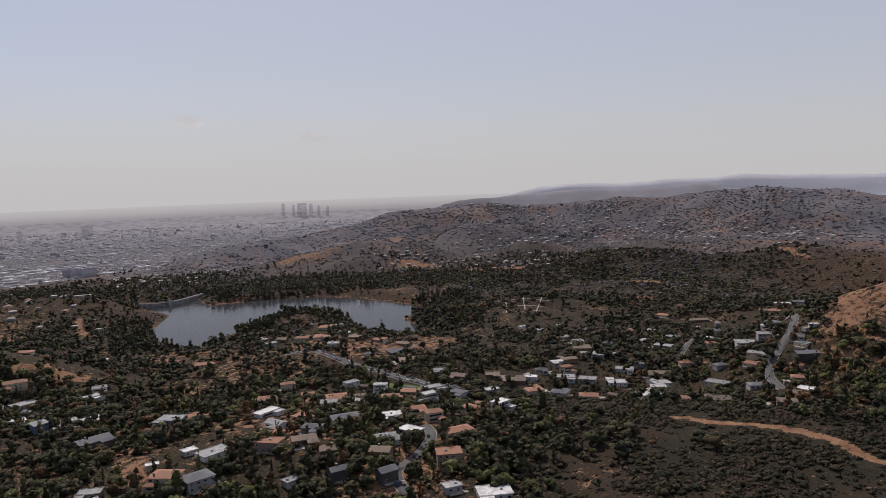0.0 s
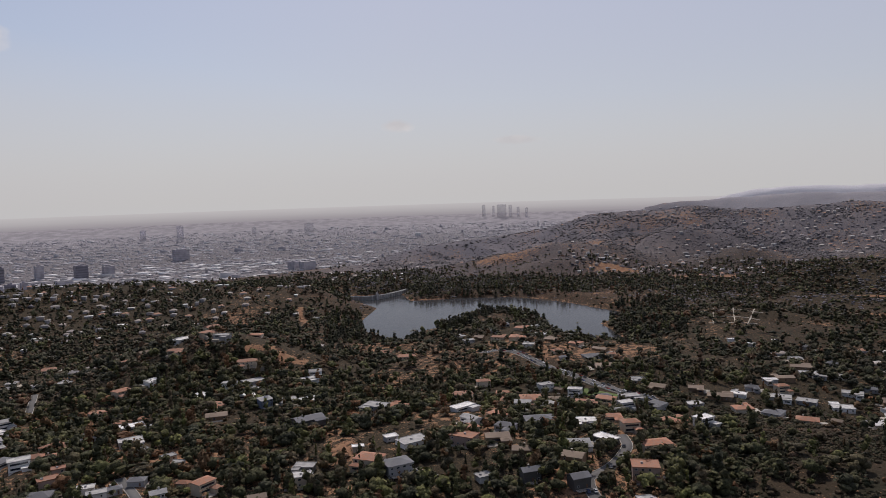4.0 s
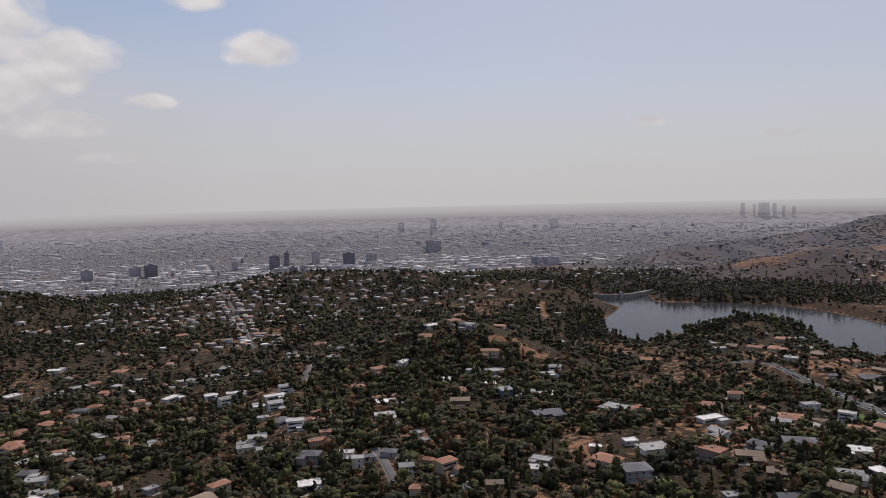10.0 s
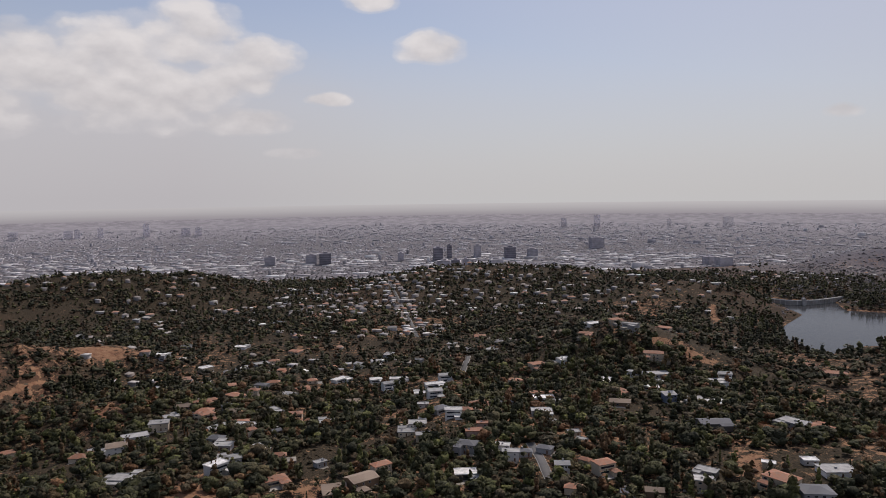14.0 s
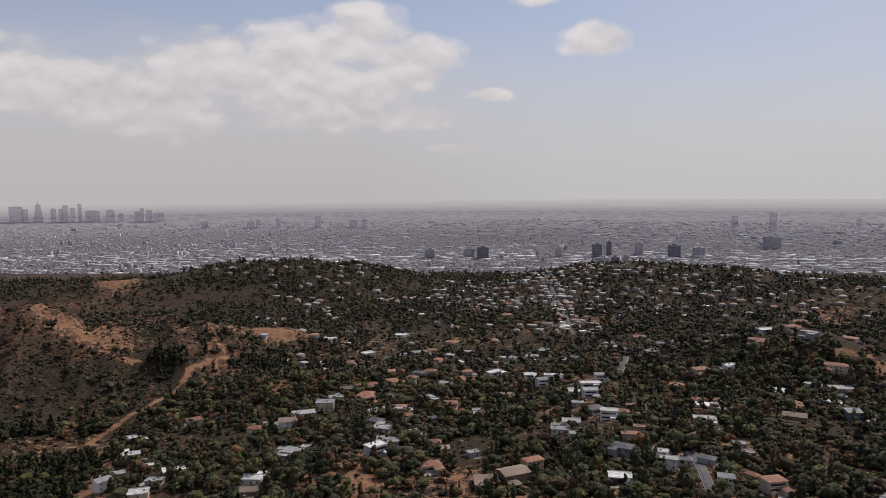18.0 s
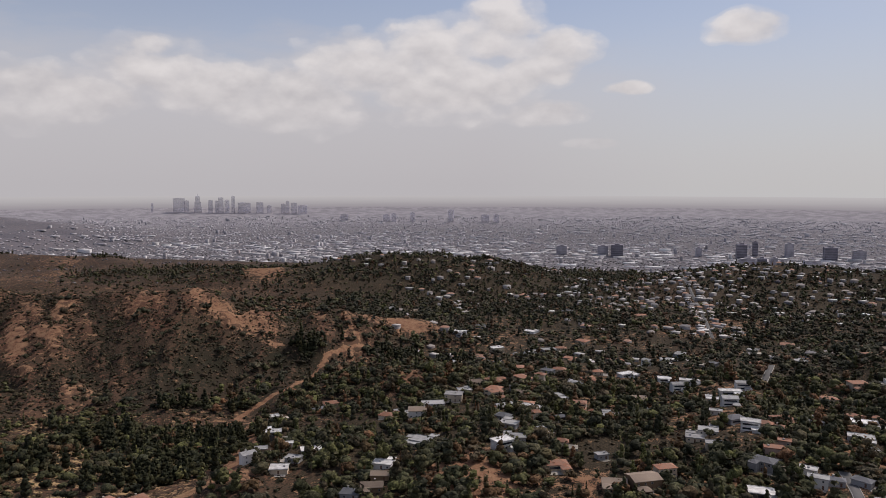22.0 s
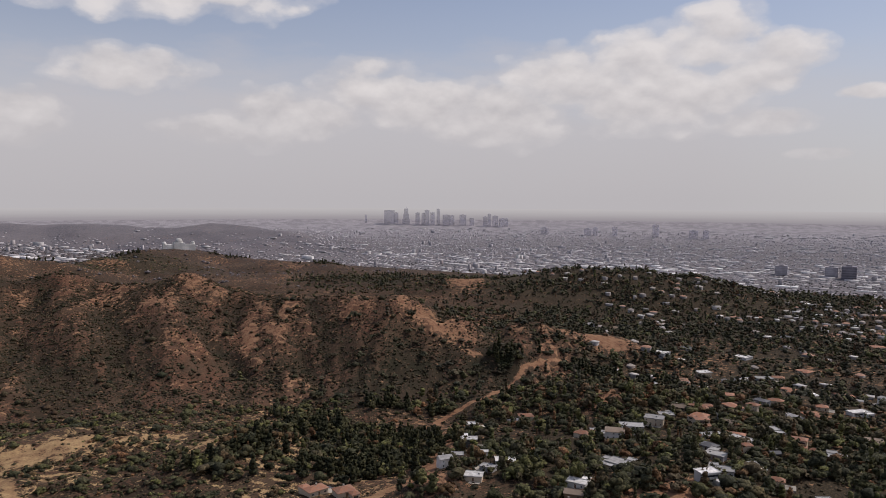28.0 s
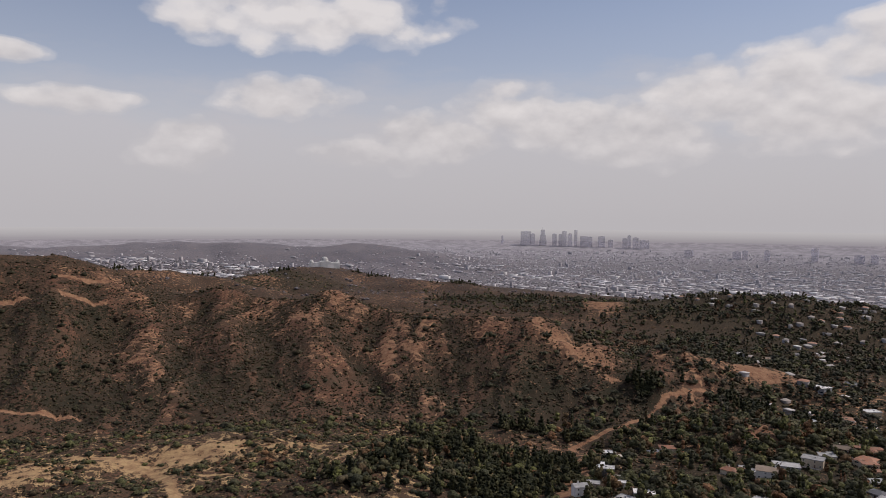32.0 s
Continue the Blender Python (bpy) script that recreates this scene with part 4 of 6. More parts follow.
for w, pts in ROADS:
    r = strip("road", pts, [(-w - 0.3, -1.2), (-w, 0), (0, 0.05), (w, 0), (w + 0.3, -1.2)], 0.2, M_ASPHALT)
    tagged(r, "worn grey asphalt street winding along the hillside", "road", kind="structure")
    for side in (-1, 1):
        strip("kerb", pts, [(side * (w - 0.05), 0), (side * (w - 0.05), 0.15), (side * (w + 0.3), 0.15), (side * (w + 0.3), -1.0)], 0.21, M_KERB, r)

# ---- parked cars ----
PAINT = {n: material(n + "_car_paint", c, 0.25, spread=0.03, spec=0.6) for n, c in
         (("white", (0.75, 0.75, 0.75)), ("black", (0.02, 0.02, 0.022)), ("silver", (0.45, 0.46, 0.47)), ("red", (0.30, 0.04, 0.03)), ("blue", (0.06, 0.09, 0.20)))}
M_TYRE = material("tyre_rubber", (0.02, 0.02, 0.02), 0.9)


def car(paint):
    """A saloon about 4.5 m long, along x, on z = 0."""
    ob = empty("car", Matrix(), "%s saloon car parked along the hill road" % paint, "car", "parked cars")
    bm = bmesh.new()
    prof = [(-2.2, 0.35), (2.2, 0.35), (2.25, 0.75), (1.2, 0.92), (-1.7, 0.95), (-2.22, 0.85)]
    L = [bm.verts.new((x, -0.88, z)) for x, z in prof]
    R = [bm.verts.new((x, 0.88, z)) for x, z in prof]
    bm.faces.new(L)
    bm.faces.new(list(reversed(R)))
    for i in range(6):
        j = (i + 1) % 6
        bm.faces.new([L[j], L[i], R[i], R[j]])
    part("body", bm, PAINT[paint], ob)
    bm = bmesh.new()
    lo, hi = [(-1.6, 0.955), (1.1, 0.93)], [(-1.1, 1.38), (0.35, 1.38)]
    vs = [bm.verts.new((x, s * (0.8 if q is lo else 0.62), z)) for q in (lo, hi) for s in (-1, 1) for x, z in q]
    for f in ((0, 1, 5, 4), (3, 2, 6, 7), (1, 3, 7, 5), (2, 0, 4, 6)):
        bm.faces.new([vs[i] for i in f])
    part("windows", bm, M_PANE, ob)
    part("roof", box_mesh("roof", -1.15, -0.64, 1.384, 0.4, 0.64, 1.44), PAINT[paint], ob)
    for x in (-1.35, 1.4):
        for y in (-0.82, 0.82):
            wm = bmesh.new()
            bmesh.ops.create_cone(wm, segments=10, radius1=0.33, radius2=0.33, depth=0.2, cap_ends=True, matrix=Matrix.Translation((x, y, 0.33)) @ Matrix.Rotation(radians(90), 4, "X"))
            part("wheel", wm, M_TYRE, ob)
    return ob


cars = {k: car(k) for k in PAINT}
rnd = random.Random(4)
spare = dict(cars)
for w, pts, gap, chance in ((4.5, ROADS[0][1], 7.0, 0.8), (4.5, ROADS[1][1], 14.0, 0.35), (3.2, ROADS[2][1], 22.0, 0.6), (3.0, ROADS[3][1], 14.0, 0.6)):
    Q, T = along(pts, gap)
    for (x, y), (u, v) in zip(Q[1:-1], T[1:-1]):
        for side in (-1, 1):
            if rnd.random() > chance:
                continue
            cx, cy = x - v * side * (w - 1.3), y + u * side * (w - 1.3)
            z = float(max(ground_z(np.array([cx]), np.array([cy]))[0], ground_z(np.array([x]), np.array([y]))[0])) + 0.24
            m = Matrix.Translation((cx, cy, z)) @ Matrix.Rotation(math.atan2(v, u), 4, "Z")
            kind = rnd.choice(["white", "white", "black", "silver", "silver", "red", "blue", "black"])
            if kind in spare:
                spare.pop(kind).matrix_world = m
            else:
                copy_thing(cars[kind], m)

# ---- green lawn above the lake ----
M_LAWN = material("lawn_grass", (0.075, 0.125, 0.028), 0.95, spread=0.2, scale=1.2, second=(0.10, 0.13, 0.04), patch=0.15)
lawn = strip("lawn", [(231.6, 655), (232.6, 645), (234.5, 626), (236.6, 602)], [(-7, -1.2), (-6, 0), (0, 0.1), (6, 0), (7, -1.2)], 0.3, M_LAWN)
tagged(lawn, "bright green watered lawn beside the street", "lawn", kind="stuff")

# ---- the terraced plot with pale paths on the far hill ----
M_PATH = material("pale_path_gravel", (0.42, 0.37, 0.31), 0.95, spread=0.1)
for pts in ([(243.7, 1166), (243.7, 1068)], [(245.1, 1160), (245.3, 1058)], [(246.6, 1174), (246.1, 1068)], [(242.8, 1150), (247.2, 1152)], [(243.0, 1112), (247.0, 1114)], [(243.4, 1075), (246.8, 1078)]):
    tagged(strip("path", pts, [(-1.0, -1), (-0.8, 0), (0.8, 0), (1.0, -1)], 0.5, M_PATH, step=6), "pale gravel path on a terraced hillside", "path", kind="structure")

# ---- houses: bearing, distance, width, style, storeys, turn ----
rnd = random.Random(11)
# near west
for row in [
    (206.75, 694, 21.1, "T", 2, 0), (207.13, 664, 21.2, "F", 1, 22), (207.95, 576, 12.0, "S", 2, 30), (209.68, 584, 16.8, "F", 1, 12),
    (211.33, 576, 14.7, "W", 1, 22), (211.27, 508, 24.4, "D", 2, 22), (216.81, 520, 20.0, "F", 2, -28), (218.67, 520, 18.3, "T", 1, -18),
    (217.65, 834, 16.0, "T", 1, -28), (219.36, 804, 25.7, "T", 1, 6), (219.67, 436, 20.9, "W", 1, 30), (217.89, 446, 9.3, "W", 1, 22),
    (215.18, 434, 8.0, "W", 1, 0), (216.10, 408, 18.3, "T", 2, -28), (218.35, 398, 17.8, "G", 2, 22), (224.01, 434, 18.0, "K", 2, -28),
    (224.16, 458, 18.3, "T", 1, 30), (225.70, 658, 14.7, "T", 2, 6), (225.49, 382, 9.2, "W", 1, 30), (210.82, 416, 13.3, "W", 1, -18),
]:
    house(*row, rnd)
# near west
for row in [
    (230.18, 478, 22.9, "G", 1, 12), (230.76, 634, 15.2, "W", 2, 30), (231.82, 630, 9.1, "B", 1, -28), (231.32, 590, 18.9, "B", 1, 0),
    (233.80, 480, 20.0, "W", 1, 6), (234.96, 472, 13.6, "G", 1, 12), (228.67, 412, 11.9, "B", 1, 0), (232.95, 396, 13.9, "B", 2, -18),
    (233.34, 370, 11.8, "D", 2, 30), (229.39, 378, 12.1, "D", 2, 22), (238.58, 384, 16.0, "K", 3, 6), (238.74, 354, 10.2, "W", 1, 22),
    (242.28, 346, 19.4, "W", 1, 12),
]:
    house(*row, rnd)
# peninsula
for row in [
    (223.94, 920, 14.7, "W", 1, -8), (224.57, 888, 15.6, "F", 1, 22), (225.47, 900, 14.4, "B", 1, -18), (227.03, 878, 19.7, "T", 1, -18),
    (228.60, 864, 23.5, "T", 1, -8), (228.86, 918, 17.6, "T", 1, -18), (230.43, 894, 15.7, "W", 1, -18), (230.00, 944, 12.1, "W", 1, 22),
    (231.32, 846, 17.6, "B", 1, -18), (229.47, 812, 14.3, "W", 1, -8), (231.74, 782, 12.5, "T", 1, 30), (233.15, 836, 17.4, "T", 1, -28),
    (234.49, 768, 22.1, "G", 1, 22), (235.39, 712, 20.5, "B", 1, 12), (236.13, 784, 8.8, "T", 1, -8), (235.21, 818, 19.6, "B", 1, -28),
    (226.61, 920, 11.8, "G", 1, -28), (227.53, 952, 13.7, "G", 1, 6), (232.26, 752, 9.6, "G", 1, 22),
]:
    house(*row, rnd)
# valley
for row in [
    (238.15, 666, 16.0, "F", 1, 6), (239.54, 650, 18.7, "B", 1, -18), (242.43, 666, 14.9, "B", 1, 0), (244.19, 648, 23.8, "B", 1, 0),
    (242.30, 604, 14.5, "W", 1, 30), (245.49, 662, 14.8, "W", 1, -8), (246.42, 692, 13.3, "G", 1, 6), (245.79, 614, 17.7, "T", 1, 22),
    (247.85, 610, 16.6, "G", 1, -18), (250.20, 604, 18.4, "T", 1, 0), (248.33, 676, 21.6, "W", 1, 0), (250.14, 674, 18.3, "F", 1, -8),
    (252.13, 610, 8.8, "B", 1, -18), (252.45, 672, 19.3, "W", 1, 12), (254.98, 608, 22.4, "W", 2, 30), (255.63, 664, 15.9, "W", 1, 6),
    (249.73, 784, 22.6, "B", 1, 6), (250.17, 762, 17.1, "W", 1, 12), (248.59, 732, 19.9, "B", 1, 22), (247.67, 720, 13.8, "W", 1, 22),
]:
    house(*row, rnd)
# valley
for row in [
    (251.06, 758, 10.9, "W", 1, 0), (252.61, 766, 14.7, "W", 1, 0), (253.04, 726, 19.7, "W", 1, 0), (254.13, 742, 13.1, "G", 1, 6),
    (251.74, 810, 11.7, "G", 1, -18), (249.38, 832, 14.6, "W", 1, 30), (247.71, 852, 9.5, "W", 1, 0), (246.36, 926, 10.4, "W", 1, 0),
    (244.99, 952, 10.7, "W", 1, 22), (247.96, 956, 8.0, "W", 1, 0), (249.98, 916, 11.7, "G", 1, 12),
]:
    house(*row, rnd)
# estates
for row in [
    (256.72, 880, 18.3, "W", 1, -18), (256.08, 808, 23.3, "W", 1, -18), (255.64, 716, 25.2, "B", 1, 12), (255.85, 680, 18.5, "W", 1, 30),
    (256.31, 1032, 33.0, "T", 1, -28), (258.60, 988, 31.6, "B", 1, 22), (257.68, 742, 14.2, "T", 1, 22), (259.94, 926, 17.8, "G", 1, -8),
    (259.54, 810, 13.0, "T", 1, 30), (260.02, 668, 22.4, "W", 2, -18), (260.10, 568, 18.2, "B", 1, 22), (260.23, 720, 13.8, "G", 1, 30),
    (262.42, 704, 15.8, "T", 1, -28), (262.22, 756, 30.2, "W", 1, 12), (263.00, 718, 25.3, "W", 1, -8), (263.57, 754, 24.1, "W", 1, 12),
    (263.64, 1124, 32.4, "T", 1, 0), (263.95, 804, 19.3, "G", 1, -28),
]:
    house(*row, rnd)
# estates
for row in [
    (264.51, 1190, 26.6, "W", 1, 12), (265.81, 1210, 34.0, "G", 2, 22), (265.46, 726, 15.1, "G", 1, 0), (265.84, 710, 13.6, "W", 1, -28),
    (266.22, 694, 28.9, "D", 1, 30), (265.56, 682, 13.1, "T", 1, -28), (265.57, 658, 12.6, "T", 1, 6), (265.31, 570, 11.9, "B", 1, 6),
    (264.83, 528, 14.4, "B", 1, 12), (262.74, 656, 15.7, "G", 1, 22), (266.56, 736, 9.4, "W", 1, 30),
]:
    house(*row, rnd)
# canyon
for row in [
    (162.37, 1180, 18.9, "W", 1, 22), (164.54, 1176, 24.5, "B", 1, -8), (167.98, 942, 19.6, "W", 2, -28), (171.05, 898, 18.7, "W", 2, 30),
    (173.90, 880, 18.3, "W", 2, 30), (175.30, 908, 21.8, "W", 1, 22), (176.24, 918, 16.2, "T", 1, 0), (177.98, 968, 20.1, "T", 1, -28),
    (174.66, 656, 11.5, "T", 2, -28), (175.23, 690, 14.3, "G", 1, -28), (176.17, 706, 14.7, "T", 1, -8), (179.21, 728, 11.6, "T", 1, 6),
    (180.57, 866, 20.8, "T", 1, 22), (166.90, 760, 24.3, "D", 1, 12), (168.22, 718, 9.2, "W", 1, 22), (169.34, 632, 13.1, "B", 1, 0),
    (170.34, 642, 12.3, "T", 1, 12), (170.91, 610, 14.6, "T", 1, -18), (171.35, 648, 12.4, "T", 1, 22), (172.55, 610, 9.8, "G", 1, 6),
]:
    house(*row, rnd)
# knoll
for row in [
    (168.41, 610, 13.7, "W", 1, 12), (167.54, 594, 17.1, "W", 2, -8), (165.80, 576, 21.2, "W", 2, 6), (164.65, 546, 19.2, "A", 3, 0),
    (163.40, 558, 15.2, "W", 1, 12), (162.05, 552, 14.1, "T", 1, -28), (171.63, 500, 12.0, "G", 1, -28), (172.13, 476, 13.7, "F", 1, -18),
    (172.58, 450, 15.8, "W", 1, 6), (174.91, 464, 13.4, "W", 1, 30), (174.33, 508, 8.0, "T", 2, 22), (176.39, 454, 10.9, "T", 1, 0),
    (176.24, 514, 8.0, "D", 1, 30), (180.43, 556, 16.0, "W", 1, 6), (178.88, 562, 8.1, "T", 1, -18), (179.66, 438, 8.4, "W", 1, 30),
    (164.00, 450, 14.4, "W", 1, -28), (164.92, 452, 15.9, "W", 1, -28),
]:
    house(*row, rnd)
# canyon middle
for row in [
    (182.62, 616, 11.8, "B", 1, -8), (183.38, 598, 9.6, "W", 1, 12), (188.01, 618, 12.8, "W", 1, 6), (188.22, 560, 9.9, "W", 1, 0),
    (189.87, 612, 14.7, "G", 1, 30), (191.71, 518, 11.6, "T", 1, -8), (192.64, 516, 10.7, "T", 1, 6), (194.29, 558, 8.9, "D", 1, -18),
    (195.23, 558, 8.0, "W", 1, 22), (195.92, 526, 8.0, "W", 1, -8), (187.72, 498, 14.3, "W", 1, 0), (188.17, 464, 11.1, "W", 1, 6),
    (186.78, 482, 13.1, "W", 1, 0), (192.38, 458, 12.5, "K", 2, 6), (193.09, 472, 8.3, "K", 2, 0), (191.80, 440, 14.1, "G", 2, -18),
    (193.07, 436, 8.0, "B", 1, 6), (194.72, 442, 10.6, "W", 1, -8), (195.41, 426, 11.6, "W", 2, 0), (196.59, 432, 9.7, "G", 1, 6),
]:
    house(*row, rnd)
# canyon middle
for row in [
    (198.23, 438, 11.2, "G", 1, -18), (199.61, 408, 9.8, "P", 2, 6), (201.47, 418, 8.0, "T", 1, -28), (200.53, 376, 10.2, "T", 2, -8),
    (184.63, 420, 13.4, "T", 2, 30), (182.99, 400, 19.2, "B", 2, 30), (180.71, 396, 15.8, "B", 1, 6), (198.71, 500, 8.0, "W", 1, 22),
    (200.55, 472, 9.1, "W", 1, 22), (201.24, 456, 8.0, "W", 1, -18), (197.58, 690, 16.6, "T", 2, 30), (195.85, 660, 13.7, "T", 2, 22),
    (199.66, 692, 13.3, "W", 1, 22), (198.95, 596, 8.6, "T", 1, -8), (199.18, 564, 8.1, "W", 1, -8), (205.33, 656, 14.7, "W", 2, -18),
    (204.21, 552, 17.7, "B", 1, 0), (193.88, 820, 14.4, "W", 1, -28), (185.55, 908, 17.4, "S", 2, -28), (187.84, 752, 12.0, "G", 1, -28),
]:
    house(*row, rnd)
# canyon middle
for row in [
    (192.97, 1036, 19.9, "T", 1, 0), (190.64, 980, 14.1, "W", 1, -18), (201.95, 678, 14.1, "T", 1, 30), (206.92, 380, 10.9, "B", 1, 6),
    (210.64, 396, 11.4, "W", 2, 6), (204.90, 376, 9.0, "G", 1, 0), (173.76, 1020, 19.6, "W", 1, -28), (169.75, 1054, 16.9, "G", 1, -8),
    (182.46, 1186, 20.9, "T", 1, 22), (179.38, 1234, 21.7, "T", 1, 6), (178.09, 1304, 27.1, "W", 1, -28), (176.77, 1198, 23.0, "G", 1, -28),
]:
    house(*row, rnd)
# east spur
for row in [
    (140.09, 422, 14.8, "T", 1, 30), (142.40, 414, 13.2, "T", 1, 22), (152.97, 590, 11.3, "W", 1, 12), (152.73, 502, 13.6, "N", 2, 0),
    (150.73, 440, 9.9, "P", 2, 22), (151.80, 462, 8.9, "W", 1, 0), (153.88, 470, 8.0, "W", 1, 0), (155.74, 450, 14.4, "W", 1, 6),
    (154.34, 436, 10.5, "W", 1, -28), (153.17, 420, 12.1, "W", 1, -8), (161.40, 386, 11.7, "B", 1, -8), (161.63, 404, 12.9, "W", 1, -18),
    (160.69, 374, 13.8, "B", 1, 0), (158.94, 370, 11.8, "G", 1, -18), (157.39, 614, 14.7, "T", 1, 12), (156.46, 604, 11.6, "G", 1, 30),
]:
    house(*row, rnd)

# ---- small houses farther up the canyons and on the outer hills ----
def small_house(style, width, g, storeys, words=""):
    """A plainer house, two wings set at a corner, with its terrace."""
    wall, roof, shape, text = STYLES[style]
    h, rise = 2.9 * storeys + 0.2, 1.5
    ob = empty("house", Matrix(), words or text + " among dark trees", "house", "outlying houses")
    part("wall", wall_mesh(shape, width, g, h, rise, 4.0), WALLS[wall], ob)
    part("roof", roof_mesh(shape, width, g, h, rise), ROOFS[roof], ob)
    bm = bmesh.new()
    for s in range(storeys):
        box(bm, -width * 0.4, -g / 2 - 0.05, 0.9 + 2.9 * s, width * 0.4, -g / 2 + 0.02, 2.1 + 2.9 * s)
    part("window", bm, M_PANE, ob)
    ww, wl = width * 0.42, g * 0.7
    wing = part("wing", wall_mesh("flat", ww, wl, 2.7, 0, 4.5), WALLS[wall], ob)
    wing.location = (width * 0.3, -g / 2 - wl / 2 - 0.004, 0)
    part("wing_roof", roof_mesh("flat" if shape in ("flat", "shed") else "hip", ww, wl, 2.7, 1.1), ROOFS[roof], wing)
    part("terrace", box_mesh("terrace", -width * 0.5, -g / 2 - wl, -3.5, width * 0.07, -g / 2 - 0.06, -0.15), M_STONE, ob)
    return ob


rnd = random.Random(23)
MODELS = [small_house(s, w, g, n) for s, w, g, n in (("W", 15, 9, 1), ("W", 12, 8, 2), ("F", 16, 9, 1), ("T", 14, 9, 1), ("G", 13, 9, 1), ("B", 15, 9, 1), ("P", 12, 9, 2), ("W", 20, 10, 1), ("T", 17, 10, 2), ("T", 13, 8, 1), ("N", 14, 9, 1), ("W", 18, 8, 1), ("T", 11, 8, 2), ("P", 14, 8, 1))]
fresh = list(MODELS)
# bearing from, to; distance from, to; how many
far_spots = []
taken = np.zeros((6000, 3))
taken[:len(HOUSES)] = HOUSES
for b0, b1, d0, d1, n in ((162, 182, 820, 1250, 60), (184, 213, 850, 1250, 60), (168, 205, 400, 640, 44), (166, 212, 620, 900, 62), (158, 176, 1230, 2300, 420), (174, 190, 1050, 2300, 1300), (188, 212, 1230, 2300, 700), (233, 243, 1790, 1900, 60), (232, 272, 1700, 2850, 800), (240, 268, 2050, 2700, 400), (213, 222, 1650, 2200, 80), (252, 271, 900, 1200, 20), (223, 243, 400, 640, 46), (247, 267, 600, 900, 26), (223, 236, 1950, 2500, 40)):
    for _ in range(n):
        b, d = rnd.uniform(b0, b1), rnd.uniform(d0, d1)
        x, y = polar(b, d)
        if (d > 1000 and rnd.random() > 0.5 + 2.2 * float(fbm(np.array([x]), np.array([y]), 150, 2, 131)[0])) or on_mesh(BARE_GRID, np.array([x]), np.array([y]))[0] > 0.75 or lake_gap(np.array([x]), np.array([y]))[0] < 25 or (np.hypot(taken[:len(HOUSES), 0] - x, taken[:len(HOUSES), 1] - y) < taken[:len(HOUSES), 2] + 9).any():
            continue
        HOUSES.append((x, y, 9.0))
        taken[len(HOUSES) - 1] = HOUSES[-1]
        if d > 830:
            far_spots.append((x, y))
            continue
        gx_, gy_, gz_ = ground_at(b, d)
        m = pose(gx_, gy_, gz_ + 0.4, 0, 0, -b + rnd.uniform(-50, 50))
        if fresh:
            fresh.pop().matrix_world = m
        else:
            copy_thing(rnd.choice(MODELS), m)

# rows along the straight street down to the plain
for d in range(1060, 1640, 22):
    for side in (-1, 1):
        b = np.interp(d, [1046, 1220, 1346, 1625], [187.8, 187.1, 186.6, 185.2]) + side * math.degrees(rnd.uniform(11, 15) / d)
        x, y = polar(b, d + rnd.uniform(-4, 4))
        HOUSES.append((x, y, 5.0))
        far_spots.append((x, y))


def block_arrays(x, y, z, w, g, z0, z1, turn, k=1.0, taper=1.0):
    """Boxes as arrays, the foot left open; taper draws the top in."""
    c, s = np.cos(turn), np.sin(turn)
    V = []
    for a, b, t in ((-1, -1, 0), (1, -1, 0), (1, 1, 0), (-1, 1, 0), (-1, -1, 1), (1, -1, 1), (1, 1, 1), (-1, 1, 1)):
        u, v = a * w / 2 * (taper + 0.35 * (1 - taper) if t else 1), b * g / 2 * (taper if t else 1)
        V.append(np.stack([x + (u * c - v * s) * k, y + (u * s + v * c) * k, z + np.where(t, z1, z0) * k], -1))
    V = np.stack(V, 1).reshape(-1, 3)
    base = np.array([(4, 5, 6, 7), (0, 1, 5, 4), (1, 2, 6, 5), (2, 3, 7, 6), (3, 0, 4, 7)])
    return V, (base[None] + (np.arange(len(x)) * 8)[:, None, None]).reshape(-1, 4)


M_HILL_WALL = island_palette("hill_house_walls", [(0.34, 0.32, 0.31), (0.24, 0.22, 0.21), (0.28, 0.25, 0.24), (0.19, 0.18, 0.18), (0.25, 0.215, 0.20)])
M_HILL_ROOF = island_palette("hill_house_roofs", [(0.70, 0.68, 0.66), (0.40, 0.38, 0.375), (0.56, 0.53, 0.51), (0.30, 0.28, 0.275), (0.64, 0.62, 0.60), (0.24, 0.23, 0.235), (0.46, 0.43, 0.41)])
M_HILL_TILE = island_palette("hill_tile_roofs", [(0.30, 0.17, 0.12), (0.25, 0.22, 0.205), (0.34, 0.20, 0.145), (0.18, 0.17, 0.17), (0.30, 0.26, 0.235), (0.36, 0.33, 0.31)])
hr = np.random.RandomState(41)
fx, fy = np.array(far_spots).T
fz = ground_z(fx, fy)
n = len(fx)
w, g, h, turn = 6 + 9 * hr.uniform(0, 1, n) ** 1.5, hr.uniform(6, 10, n), hr.choice([2.6, 3.0, 5.0], n, p=[0.45, 0.35, 0.2]), hr.uniform(-0.9, 0.9, n)
V, F = block_arrays(fx, fy, fz, w, g, np.full(n, -3.0), h, turn)
tagged(new("hill_houses", mesh_from("hill_houses", V, F, M_HILL_WALL)), "far pale houses scattered over wooded hills", "houses", kind="stuff")
flat = hr.uniform(0, 1, n) < 0.5
